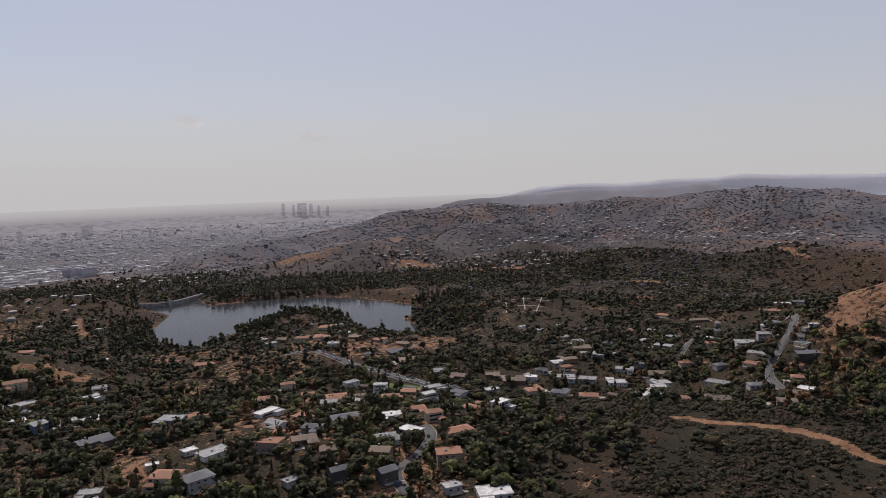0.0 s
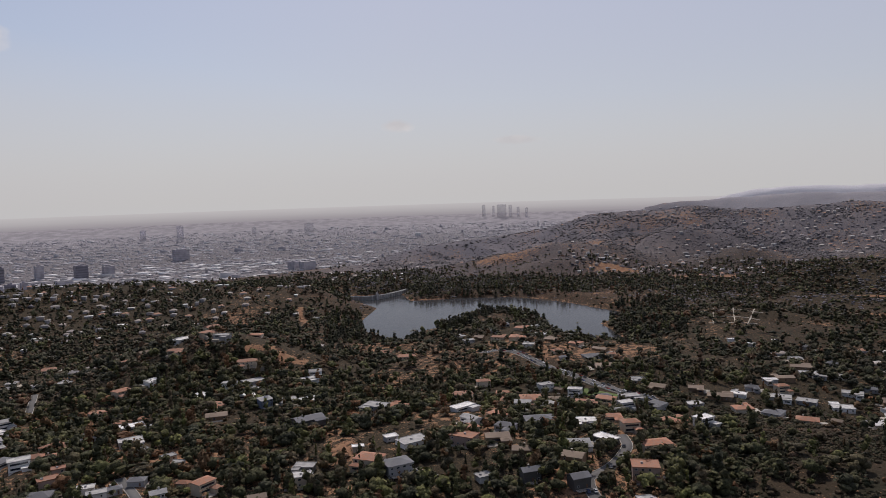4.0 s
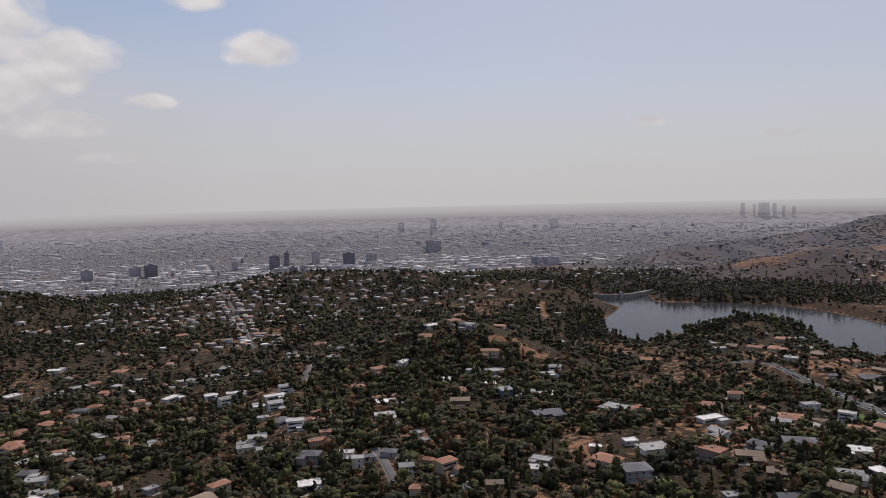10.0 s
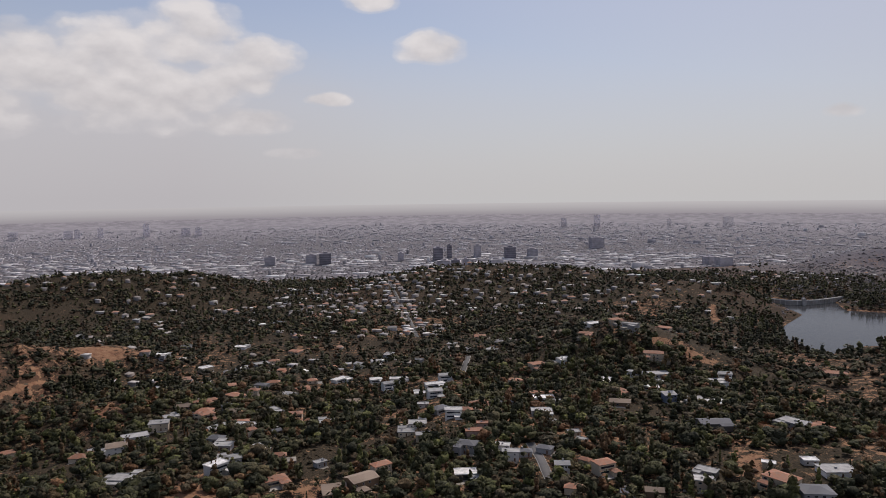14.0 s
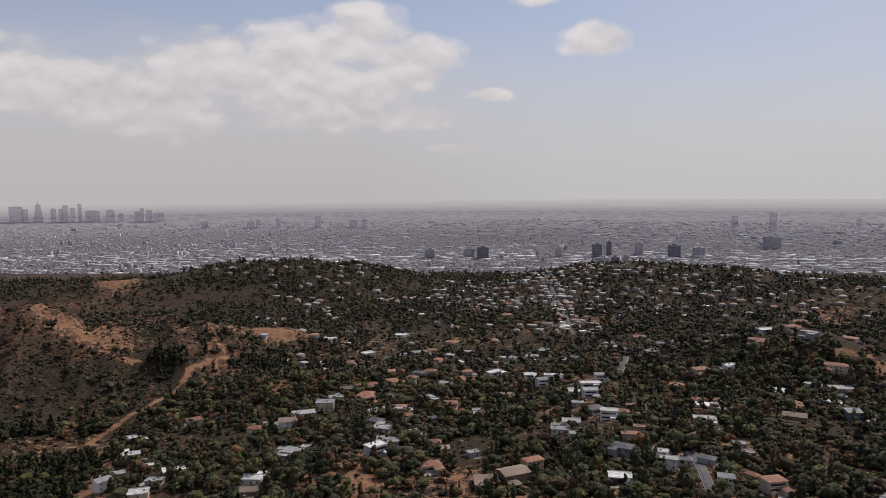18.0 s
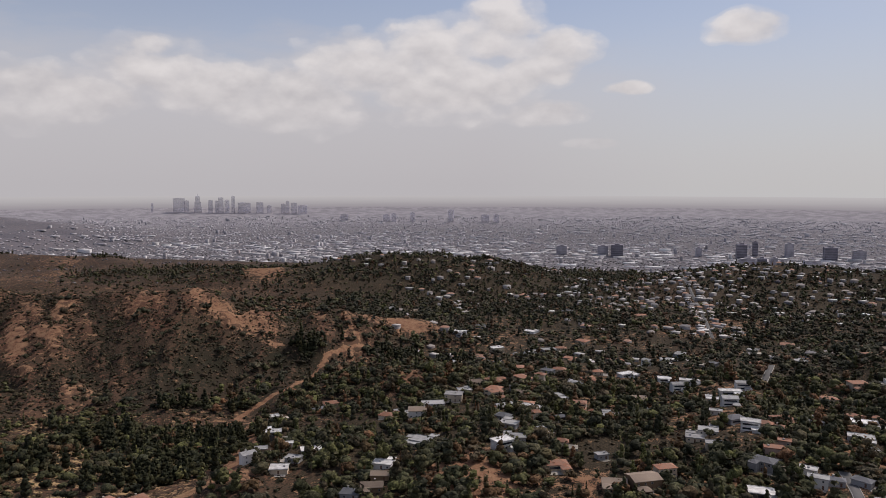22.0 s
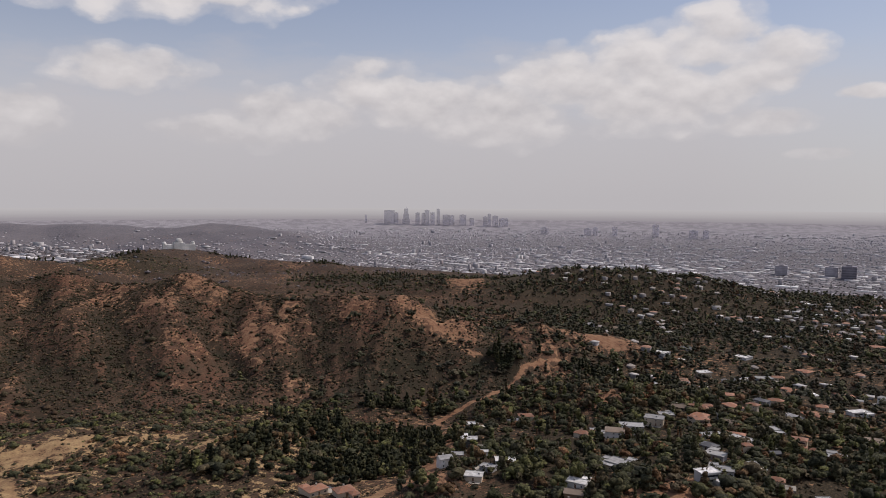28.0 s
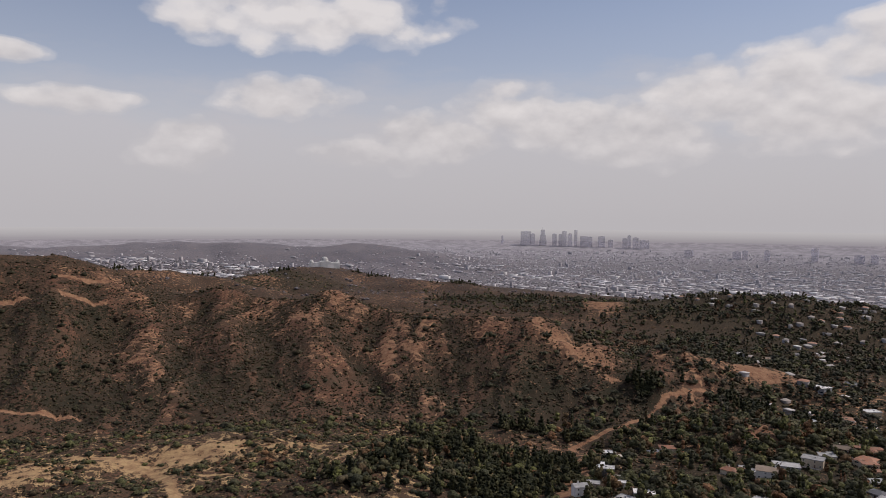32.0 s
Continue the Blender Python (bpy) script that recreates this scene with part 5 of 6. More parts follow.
for name, q, rise, taper, mat, label in (("hill_house_roofs", flat, 0.5, 1.0, M_HILL_ROOF, "far flat pale roofs on wooded hills"), ("hill_tile_roofs", ~flat, 2.0, 0.12, M_HILL_TILE, "far hipped tile and shingle roofs on wooded hills")):
    V, F = block_arrays(fx[q], fy[q], fz[q], w[q] + 1.0, g[q] + 1.0, h[q] + 0.01, h[q] + rise, turn[q], 1.0, taper)
    tagged(new(name, mesh_from(name, V, F, mat)), label, "roofs", kind="stuff")

# ---- trees and brush ----
def foliage_material(name, colours, sat=1.0):
    m = bpy.data.materials.new(name)
    m.use_nodes = True
    t = m.node_tree
    b = t.nodes["Principled BSDF"]
    b.inputs["Roughness"].default_value, b.inputs["Specular IOR Level"].default_value = 0.75, 0.12
    geo = t.nodes.new("ShaderNodeNewGeometry")
    at = t.nodes.new("ShaderNodeAttribute")
    at.attribute_name = "tint"
    rnd = t.nodes.new("ShaderNodeObjectInfo").outputs["Random"]
    pick = math_node(t, "FRACT", math_node(t, "ADD", at.outputs["Fac"], rnd))
    c = ramp(t, pick, [(i / len(colours), c) for i, c in enumerate(colours)], "LINEAR")
    v = math_node(t, "ADD", math_node(t, "MULTIPLY", geo.outputs["Random Per Island"], 0.6), 0.70)
    # colour speckle and bump imitate leaf sprays and the shaded gaps between them
    leafy, fine = t.nodes.new("ShaderNodeTexNoise"), t.nodes.new("ShaderNodeTexNoise")
    for n, sc, det in ((leafy, 0.75, 4.0), (fine, 2.2, 2.0)):
        n.inputs["Scale"].default_value, n.inputs["Detail"].default_value, n.inputs["Roughness"].default_value = sc, det, 0.7
        t.links.new(geo.outputs["Position"], n.inputs["Vector"])
    tuft = ramp(t, leafy.outputs[0], [(0.36, 0.50), (0.5, 1.0), (0.66, 1.75)])
    v = math_node(t, "MULTIPLY", v, tuft)
    bn = t.nodes.new("ShaderNodeBump")
    bn.inputs["Strength"].default_value, bn.inputs["Distance"].default_value = 0.9, 1.4
    t.links.new(math_node(t, "ADD", leafy.outputs[0], math_node(t, "MULTIPLY", fine.outputs[0], 0.35)), bn.inputs["Height"])
    t.links.new(bn.outputs[0], b.inputs["Normal"])
    hue = t.nodes.new("ShaderNodeHueSaturation")
    hue.inputs["Saturation"].default_value = sat
    t.links.new(v, hue.inputs["Value"])
    t.links.new(c, hue.inputs["Color"])
    t.links.new(hue.outputs[0], b.inputs["Base Color"])
    return m


GREENS = [(0.036, 0.038, 0.017), (0.062, 0.060, 0.024), (0.030, 0.033, 0.017), (0.094, 0.090, 0.032), (0.040, 0.042, 0.019), (0.066, 0.060, 0.028),
          (0.110, 0.112, 0.034), (0.034, 0.036, 0.018), (0.150, 0.072, 0.034), (0.050, 0.052, 0.022), (0.080, 0.060, 0.034), (0.032, 0.034, 0.018)]
SCRUB = [(0.030, 0.034, 0.019), (0.064, 0.046, 0.029), (0.044, 0.043, 0.022), (0.095, 0.058, 0.037), (0.034, 0.033, 0.018), (0.078, 0.058, 0.033), (0.036, 0.035, 0.019)]
# offsets lift dark leaves as haze would; the farther copies are paler
M_LEAF = foliage_material("tree_leaves", [(1.1 * c[0] + 0.008, 1.1 * c[1] + 0.007, 1.1 * c[2] + 0.006) for c in GREENS])
M_HAZED_LEAF = foliage_material("hazed_tree_leaves", [(0.75 * c[0] + 0.019, 0.75 * c[1] + 0.018, 0.75 * c[2] + 0.016) for c in GREENS])
# outer hills: haze mixed fully into the leaf colours
M_OUTER_HAZED_LEAF = foliage_material("outer_hazed_leaves", [(0.165, 0.152, 0.165), (0.195, 0.176, 0.184), (0.150, 0.140, 0.152), (0.210, 0.186, 0.190), (0.165, 0.152, 0.165)])
M_OUTER_HAZED_SCRUB = foliage_material("outer_hazed_scrub", [(0.140, 0.127, 0.134), (0.165, 0.144, 0.148), (0.128, 0.117, 0.124), (0.140, 0.127, 0.134)])
M_SCRUB = foliage_material("chaparral_leaves", SCRUB)
M_BARK = material("bark", (0.09, 0.065, 0.045), 0.95, spread=0.2, scale=3.0)


def ico(divide):
    bm = bmesh.new()
    bmesh.ops.create_icosphere(bm, subdivisions=divide, radius=1.0)
    out = np.array([v.co[:] for v in bm.verts]), [tuple(v.index for v in f.verts) for f in bm.faces]
    bm.free()
    return out


ICO, ICO_FACES = ico(1)
OCTA = np.array([(1, 0, 0), (0, 1, 0), (-1, 0, 0), (0, -1, 0), (0, 0, 1), (0, 0, -1)], float)
OCTA_FACES = [(0, 1, 4), (1, 2, 4), (2, 3, 4), (3, 0, 4), (1, 0, 5), (2, 1, 5), (3, 2, 5), (0, 3, 5)]


def sprays(lobes, count, size, rs, up=0.35, hearts=3, plain=False):
    """Leaf sprays as loose quads over the lobes: centre, radii."""
    vs, fs = [], []
    weight = np.array([l[3] * l[4] for l in lobes])
    which = rs.choice(len(lobes), count, p=weight / weight.sum())
    for k in which:
        cx, cy, cz, rx, rz = lobes[k]
        v = rs.normal(size=3)
        v /= np.linalg.norm(v)
        if v[2] < -0.35:
            v[2] *= -1
        p = np.array([cx, cy, cz]) + v * np.array([rx, rx, rz]) * rs.uniform(0.78, 1.08)
        n = v + rs.normal(size=3) * 0.45 + np.array([0, 0, up])
        n /= np.linalg.norm(n)
        a = np.cross(n, rs.normal(size=3))
        a /= np.linalg.norm(a)
        b = np.cross(n, a)
        s = size * rs.uniform(0.65, 1.2)
        i = len(vs)
        for u, w in ((-1, -0.6), (0.2, -1), (1, 0.5), (-0.3, 0.9)):
            vs.append(p + a * u * s * rs.uniform(0.7, 1.1) + b * w * s * rs.uniform(0.7, 1.1))
        fs.append((i, i + 1, i + 2, i + 3))
    # the lobes themselves, rough and uneven
    for cx, cy, cz, rx, rz in lobes[:hearts]:
        i = len(vs)
        turn = rs.uniform(0, 6.28)
        for x, y, z in (OCTA if plain else ICO):
            k = rs.uniform(0.58, 1.14)
            u, v = x * math.cos(turn) - y * math.sin(turn), x * math.sin(turn) + y * math.cos(turn)
            vs.append(np.array([cx + u * rx * k, cy + v * rx * k, cz + z * rz * k]))
        for f in (OCTA_FACES if plain else ICO_FACES):
            fs.append((i + f[0], i + f[1], i + f[2], i + f[2]))
    return np.array(vs), np.array(fs)


def crown(kind, count, rs, hearts=5, plain=False):
    """Crowns of about unit radius, standing on z = 0: rough lobes with leaf sprays over them."""
    size = 0.155 * (40 / count) ** 0.4
    if kind == "oak":
        lobes = [(0, 0, 0.80, 0.62, 0.50)] + [(0.52 * math.cos(a), 0.52 * math.sin(a), rs.uniform(0.45, 0.85), rs.uniform(0.38, 0.55), rs.uniform(0.32, 0.45)) for a in rs.uniform(0, 1.6, 4) + np.arange(4) * 1.57]
        return sprays(lobes, count, size, rs, 0.6, hearts, plain)
    if kind == "pine":
        lobes = [(rs.uniform(-0.08, 0.08), rs.uniform(-0.08, 0.08), 0.4 + 0.5 * i, 0.60 * (1 - i / 5.5), 0.42) for i in range(4)]
        return sprays(lobes, count, size, rs, 0.1, hearts, plain)
    if kind == "gum":
        lobes = [(rs.uniform(-0.4, 0.4), rs.uniform(-0.4, 0.4), rs.uniform(0.7, 1.9), rs.uniform(0.32, 0.5), rs.uniform(0.3, 0.5)) for _ in range(5)]
        return sprays(lobes, count, size, rs, 0.35, hearts, plain)
    if kind == "low":
        lobes = [(rs.uniform(-0.6, 0.6), rs.uniform(-0.6, 0.6), rs.uniform(0.25, 0.5), rs.uniform(0.4, 0.65), rs.uniform(0.3, 0.45)) for _ in range(3)]
        return sprays(lobes, count, size, rs, 0.6, hearts, plain)
    if kind == "bush":
        lobes = [(0, 0, 0.2, 0.75, 0.45)] + [(0.5 * math.cos(a), 0.5 * math.sin(a), rs.uniform(0.15, 0.3), rs.uniform(0.4, 0.6), rs.uniform(0.3, 0.4)) for a in rs.uniform(0, 6.28, 2)]
        return sprays(lobes, count, 0.24, rs, 0.8, min(hearts, 1), True)
    lobes = [(0, 0, 0.35 + 0.6 * i, 0.32 * (1 - i / 6), 0.45) for i in range(4)]       # cypress
    return sprays(lobes, count, size * 0.7, rs, 0.0, hearts, plain)


def scatter(bases, x, y, z, size, tall, rs):
    """Joins turned and sized copies of the bases into arrays."""
    V, F, T, off = [], [], [], 0
    pick = rs.randint(0, len(bases), len(x))
    turn = rs.uniform(0, 6.28, len(x))
    tint = rs.uniform(0, 1, len(x))
    for k, (bv, bf) in enumerate(bases):
        s = np.where(pick == k)[0]
        if not len(s):
            continue
        c, sn = np.cos(turn[s])[:, None], np.sin(turn[s])[:, None]
        px = (bv[None, :, 0] * c - bv[None, :, 1] * sn) * size[s, None] + x[s, None]
        py = (bv[None, :, 0] * sn + bv[None, :, 1] * c) * size[s, None] + y[s, None]
        pz = bv[None, :, 2] * (size * tall)[s, None] + z[s, None]
        V.append(np.stack([px, py, pz], -1).reshape(-1, 3))
        F.append((bf[None] + (np.arange(len(s)) * len(bv))[:, None, None] + off).reshape(-1, 4))
        T.append(np.repeat(tint[s], len(bv)))
        off += len(s) * len(bv)
    return np.concatenate(V), np.concatenate(F), np.concatenate(T)


def tinted_mesh(name, V, F, T, mat):
    tri = F[:, 2] == F[:, 3]
    faces = np.concatenate([F[~tri][:, [0, 1, 2]], F[~tri][:, [0, 2, 3]], F[tri][:, :3]])
    me = mesh_from(name, V, faces, mat)
    a = me.attributes.new("tint", "FLOAT", "POINT")
    a.data.foreach_set("value", np.ascontiguousarray(T, np.float32))
    return me


def free_of_things(x, y, front=10.0):
    """True where no house, nor the view of its front, nor a road stands in the way."""
    ok = np.ones(len(x), bool)
    order = np.argsort(x)
    xs, ys = x[order], y[order]
    good = np.ones(len(x), bool)
    for hx, hy, r in HOUSES:
        reach = r + front + 2
        i0, i1 = np.searchsorted(xs, (hx - reach, hx + reach))
        if i0 == i1:
            continue
        hd = math.hypot(hx, hy)
        ux, uy = hx / hd, hy / hd
        px, py = xs[i0:i1] - hx, ys[i0:i1] - hy
        along, side = px * ux + py * uy, np.abs(px * uy - py * ux)
        good[i0:i1] &= ~((side < r * 0.9) & (along < r * 0.7) & (along > -r * 0.5 - front))
    ok[order] = good
    d = np.hypot(x, y)
    for w, pts in TRACKS + ROADS:
        for out in ((0.0, 9.0, 18.0) if pts in (TRACKS[1][1], ROADS[0][1], ROADS[1][1]) else (0.0, 6.0)):
            k = 1 + out / d
            ok &= track_gap(x * k, y * k, pts) > w + (2.0 if out == 0 else 0.0)
    return ok & (lake_gap(x, y) > 4)


def spots(n, d0, d1, rs, b0=104, b1=275):
    b = rs.uniform(b0, b1, n)
    d = np.sqrt(rs.uniform(d0 * d0, d1 * d1, n))
    x, y = polar(b, d)
    return b, d, x, y


rs = np.random.RandomState(3)
NEAR_KINDS = ["oak", "oak", "gum", "pine", "cypress"]
near_bases = {k: [crown(k, 130, rs) for _ in range(3)] for k in ("oak", "gum", "pine", "cypress")}
# single trees of the nearest slopes, each a thing
TREE_WORDS = {"oak": "dark green live oak on a dry slope", "gum": "tall ragged eucalyptus among hillside houses", "pine": "dark conical pine on the hillside", "cypress": "slim dark Italian cypress beside a house"}
crown_meshes = {k: [tinted_mesh("crown", bv, bf, np.zeros(len(bv)), M_LEAF) for bv, bf in v] for k, v in near_bases.items()}


def trunk_mesh(height, foot):
    bm = bmesh.new()
    bmesh.ops.create_cone(bm, segments=7, radius1=foot, radius2=foot * 0.45, depth=height, cap_ends=True)
    bmesh.ops.translate(bm, verts=bm.verts, vec=(0, 0, height / 2 - 0.3))
    for a in (0.4, 2.5, 4.4):
        r = bmesh.ops.create_cone(bm, segments=5, radius1=foot * 0.4, radius2=foot * 0.15, depth=height * 0.9, cap_ends=True)
        bmesh.ops.transform(bm, verts=r["verts"], matrix=Matrix.Translation((0, 0, height * 0.75)) @ Matrix.Rotation(a, 4, "Z") @ Matrix.Rotation(0.7, 4, "X") @ Matrix.Translation((0, 0, height * 0.4)))
    me = bpy.data.meshes.new("trunk")
    bm.to_mesh(me)
    bm.free()
    me.materials.append(M_BARK)
    return me


TRUNK = trunk_mesh(0.8, 0.09)
b, d, x, y = spots(2600, 340, 560, rs, 135, 245)
w = wooded(b, d)
keep = (rs.uniform(0, 1, len(b)) < w * 0.8) & (on_mesh(BARE_GRID, x, y) < 0.55) & free_of_things(x, y, 2.0)
sel = np.where(keep)[0][:290]
for i in sel:
    kind = NEAR_KINDS[rs.randint(5)]
    r = rs.uniform(2.6, 5.0) if kind != "cypress" else rs.uniform(2.2, 3.4)
    gx_, gy_, gz_ = ground_at(b[i], d[i])
    tree = empty("tree", Matrix.Translation((gx_, gy_, gz_)) @ Matrix.Rotation(rs.uniform(0, 6.28), 4, "Z") @ Matrix.Scale(r, 4), TREE_WORDS[kind], "tree", "hillside trees")
    part("trunk", TRUNK, None, tree)
    part("crown", crown_meshes[kind][rs.randint(3)], None, tree).location = (0, 0, 0.25)


def woodland(name, n, d0, d1, kinds, count, hearts, r0, r1, label, factor=1.0, bare_limit=0.55, front=9.0, b0=104, b1=275, mat=None, patch=None, clump=0.0, plain=False, tall=(0.7, 1.1)):
    b, d, x, y = spots(n, d0, d1, rs, b0, b1)
    stand = np.clip(1 + clump * 2.0 * fbm(x, y, 60, 3, 107), 0.12, 1.5)
    keep = (rs.uniform(0, 1, n) < wooded(b, d) * factor * stand) & (on_mesh(BARE_GRID, x, y) < bare_limit)
    if patch is not None:
        keep &= fbm(x, y, 170, 3, 91) > patch
    b, d, x, y = b[keep], d[keep], x[keep], y[keep]
    ok = free_of_things(x, y, front)
    b, d, x, y = b[ok], d[ok], x[ok], y[ok]
    z = ground_z(x, y)
    size = r0 + (r1 - r0) * rs.uniform(0, 1, len(x)) ** 1.6
    bases = [crown(k, count, rs, hearts, plain) for k in kinds * 2]
    V, F, T = scatter(bases, x, y, z - 0.3, size, rs.uniform(*tall, len(x)), rs)
    ob = new(name, tinted_mesh(name, V, F, T, mat or M_LEAF))
    return tagged(ob, label, "trees", kind="stuff")


# leaf colour paled with haze for the slopes beyond the reservoir
M_SLOPE_HAZED_LEAF = foliage_material("slope_hazed_leaves", [(0.110, 0.103, 0.106), (0.130, 0.120, 0.121), (0.098, 0.094, 0.098), (0.142, 0.127, 0.124), (0.110, 0.103, 0.106)])
woodland("hillside_woods", 23000, 340, 720, ["oak", "oak", "oak", "oak", "oak", "gum", "gum", "pine", "cypress"], 16, 3, 2.4, 8.0, "dense dark green oaks and pines between the houses", 0.85, 0.85, front=3.0, clump=1.3)
woodland("canyon_woods", 32000, 720, 1250, ["oak", "oak", "oak", "low", "low", "gum", "pine"], 5, 3, 2.8, 8.6, "dark woods on the canyon sides", 0.85, front=2.5, mat=M_HAZED_LEAF, plain=True, clump=1.2)
woodland("foothill_woods", 44000, 1230, 2450, ["oak", "low", "oak", "pine"], 3, 2, 3.0, 7.5, "dark woods on the last foothills above the plain", 1.0, front=3, b0=138, b1=215, mat=M_HAZED_LEAF, clump=0.8, plain=True, tall=(0.8, 1.3))
woodland("outer_woods", 34000, 1230, 2850, ["bush", "bush", "bush"], 2, 1, 3.2, 7.5, "hazy grey-green woods on the outer hills", front=4, b0=215, b1=275, mat=M_OUTER_HAZED_LEAF, tall=(0.5, 0.8))
woodland("ridge_woods", 12000, 1380, 2450, ["bush", "bush", "low"], 2, 1, 3.0, 6.5, "dark trees along the eastern ridge", front=5, b0=104, b1=150, mat=M_HAZED_LEAF)
woodland("slope_groves", 30000, 1430, 2700, ["bush", "bush"], 2, 1, 3.5, 8.5, "darker belts of trees on the slopes beyond the reservoir", 1.4, front=2, b0=216, b1=275, mat=M_SLOPE_HAZED_LEAF, patch=0.02, tall=(0.6, 0.9))
woodland("valley_woods", 9000, 1180, 1760, ["oak", "low", "low", "pine"], 3, 2, 2.6, 6.5, "dark oaks and brush on the slopes beside the reservoir", 1.1, front=2, b0=236, b1=275, mat=M_HAZED_LEAF, clump=1.2, plain=True)
woodland("shore_woods", 9000, 1420, 1900, ["oak", "low", "pine", "gum"], 3, 3, 3.0, 7.0, "dark pine woods behind the reservoir", 1.2, front=2, b0=206, b1=252, mat=M_HAZED_LEAF, plain=True)


def lakeside(name, n, rows, label):
    """Tall pines and gums in a belt along the far shore and on the wooded point."""
    b, d = [], []
    for b0, b1, d0, d1 in rows:
        b.append(rs.uniform(b0, b1, n))
        d.append(rs.uniform(d0, d1, n))
    b, d = np.concatenate(b), np.concatenate(d)
    x, y = polar(b, d)
    ok = (lake_gap(x, y) > 3) & (lake_gap(x, y) < 90) & free_of_things(x, y, 1.0)
    x, y = x[ok], y[ok]
    V, F, T = scatter([crown(k, 8, rs, 4) for k in ("pine", "gum", "oak", "pine", "oak")], x, y, ground_z(x, y) - 0.3, rs.uniform(4.0, 7.0, len(x)), rs.uniform(0.8, 1.2, len(x)), rs)
    tagged(new(name, tinted_mesh(name, V, F, T, M_HAZED_LEAF)), label, "trees", kind="stuff")


lakeside("lakeside_trees", 420, [(219.8, 241, 1430, 1560), (222, 231, 1010, 1215), (236, 242, 1000, 1300), (213, 219, 950, 1250)], "tall dark pines along the reservoir shore")


def brush(name, n, d0, d1, count, r0, r1, label, mat=M_SCRUB, b0=104, b1=275):
    b, d, x, y = spots(n, d0, d1, rs, b0, b1)
    keep = ((on_mesh(BARE_GRID, x, y) < 0.5 + 0.35 * rs.uniform(-1, 1, n)) | ((rs.uniform(0, 1, n) < 0.45) & (on_mesh(BARE_GRID, x, y) < 1.3))) & (rs.uniform(0, 1, n) < 0.95 - 0.6 * np.clip(wooded(b, d), 0, 1) - 0.45 * worn_slope(x, y) * (1 - gullies(x, y) * 1.6))
    keep &= rs.uniform(0, 1, n) < np.clip(0.62 + 1.6 * fbm(x, y, 26, 3, 109), 0.08, 1)
    b, d, x, y = b[keep], d[keep], x[keep], y[keep]
    ok = free_of_things(x, y, 3.0)
    x, y = x[ok], y[ok]
    z = ground_z(x, y)
    size = rs.uniform(r0, r1, len(x)) * rs.choice([0.5, 0.9, 1.5, 2.1], len(x), p=[0.4, 0.35, 0.18, 0.07]) * (1 + 0.5 * worn_slope(x, y))
    V, F, T = scatter([crown("bush", count, rs) for _ in range(4)], x, y, z - 0.1, size, rs.uniform(0.8, 1.3, len(x)), rs)
    tagged(new(name, tinted_mesh(name, V, F, T, mat)), label, "brush", kind="stuff")


brush("chaparral", 38000, 320, 700, 4, 1.0, 2.4, "dry olive chaparral scrub on the near slopes")
brush("near_chaparral", 26000, 330, 640, 4, 1.0, 2.4, "dense dark chaparral on a near brown slope", b0=241, b1=275)
brush("near_shrubs", 5200, 425, 690, 5, 1.9, 3.4, "round dark shrubs on tan eroded ground", M_LEAF, 104, 143)
brush("canyon_chaparral", 34000, 700, 1500, 2, 1.4, 3.2, "brown and olive scrub on the canyon slopes")
def slope_brush(n):
    """Dark scrub that thickens in the gullies of the brown slopes and over the painted cloud shadow."""
    b, d, x, y = spots(n, 640, 1330, rs, 104, 168)
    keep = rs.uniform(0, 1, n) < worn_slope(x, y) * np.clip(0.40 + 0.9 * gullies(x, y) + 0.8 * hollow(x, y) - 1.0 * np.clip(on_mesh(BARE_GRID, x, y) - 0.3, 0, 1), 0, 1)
    x, y = x[keep], y[keep]
    ok = free_of_things(x, y, 0.5)
    x, y = x[ok], y[ok]
    V, F, T = scatter([crown("bush", 2, rs) for _ in range(5)], x, y, ground_z(x, y) - 0.1, rs.uniform(1.2, 3.2, len(x)), rs.uniform(0.8, 1.4, len(x)), rs)
    tagged(new("gully_scrub", tinted_mesh("gully_scrub", V, F, T, M_SCRUB)), "dark scrub thickening in the gullies of a brown hill", "brush", kind="stuff")


slope_brush(40000)
brush("distant_chaparral", 14000, 1500, 3000, 1, 2.5, 6.0, "faint scrub on the distant hills", M_OUTER_HAZED_SCRUB)



def grove(name, rows, label):
    """A close stand of tall dark pines and gums: bearing, distance, half width, half depth, how many."""
    xs, ys = [], []
    for b, d, w, g, n in rows:
        cx, cy = polar(b, d)
        ux, uy = polar(b, 1.0)
        u, v = rs.normal(size=n) * w * 0.5, rs.normal(size=n) * g * 0.5
        xs.append(cx + uy * u + ux * v)
        ys.append(cy - ux * u + uy * v)
    x, y = np.concatenate(xs), np.concatenate(ys)
    ok = free_of_things(x, y, 1.0)
    x, y = x[ok], y[ok]
    V, F, T = scatter([crown(k, 14, rs, 4) for k in ("pine", "gum", "oak", "pine", "oak")], x, y, ground_z(x, y) - 0.3, rs.uniform(3.4, 6.4, len(x)), rs.uniform(0.85, 1.25, len(x)), rs)
    tagged(new(name, tinted_mesh(name, V, F, T, M_PINE_LEAF)), label, "trees", kind="stuff")


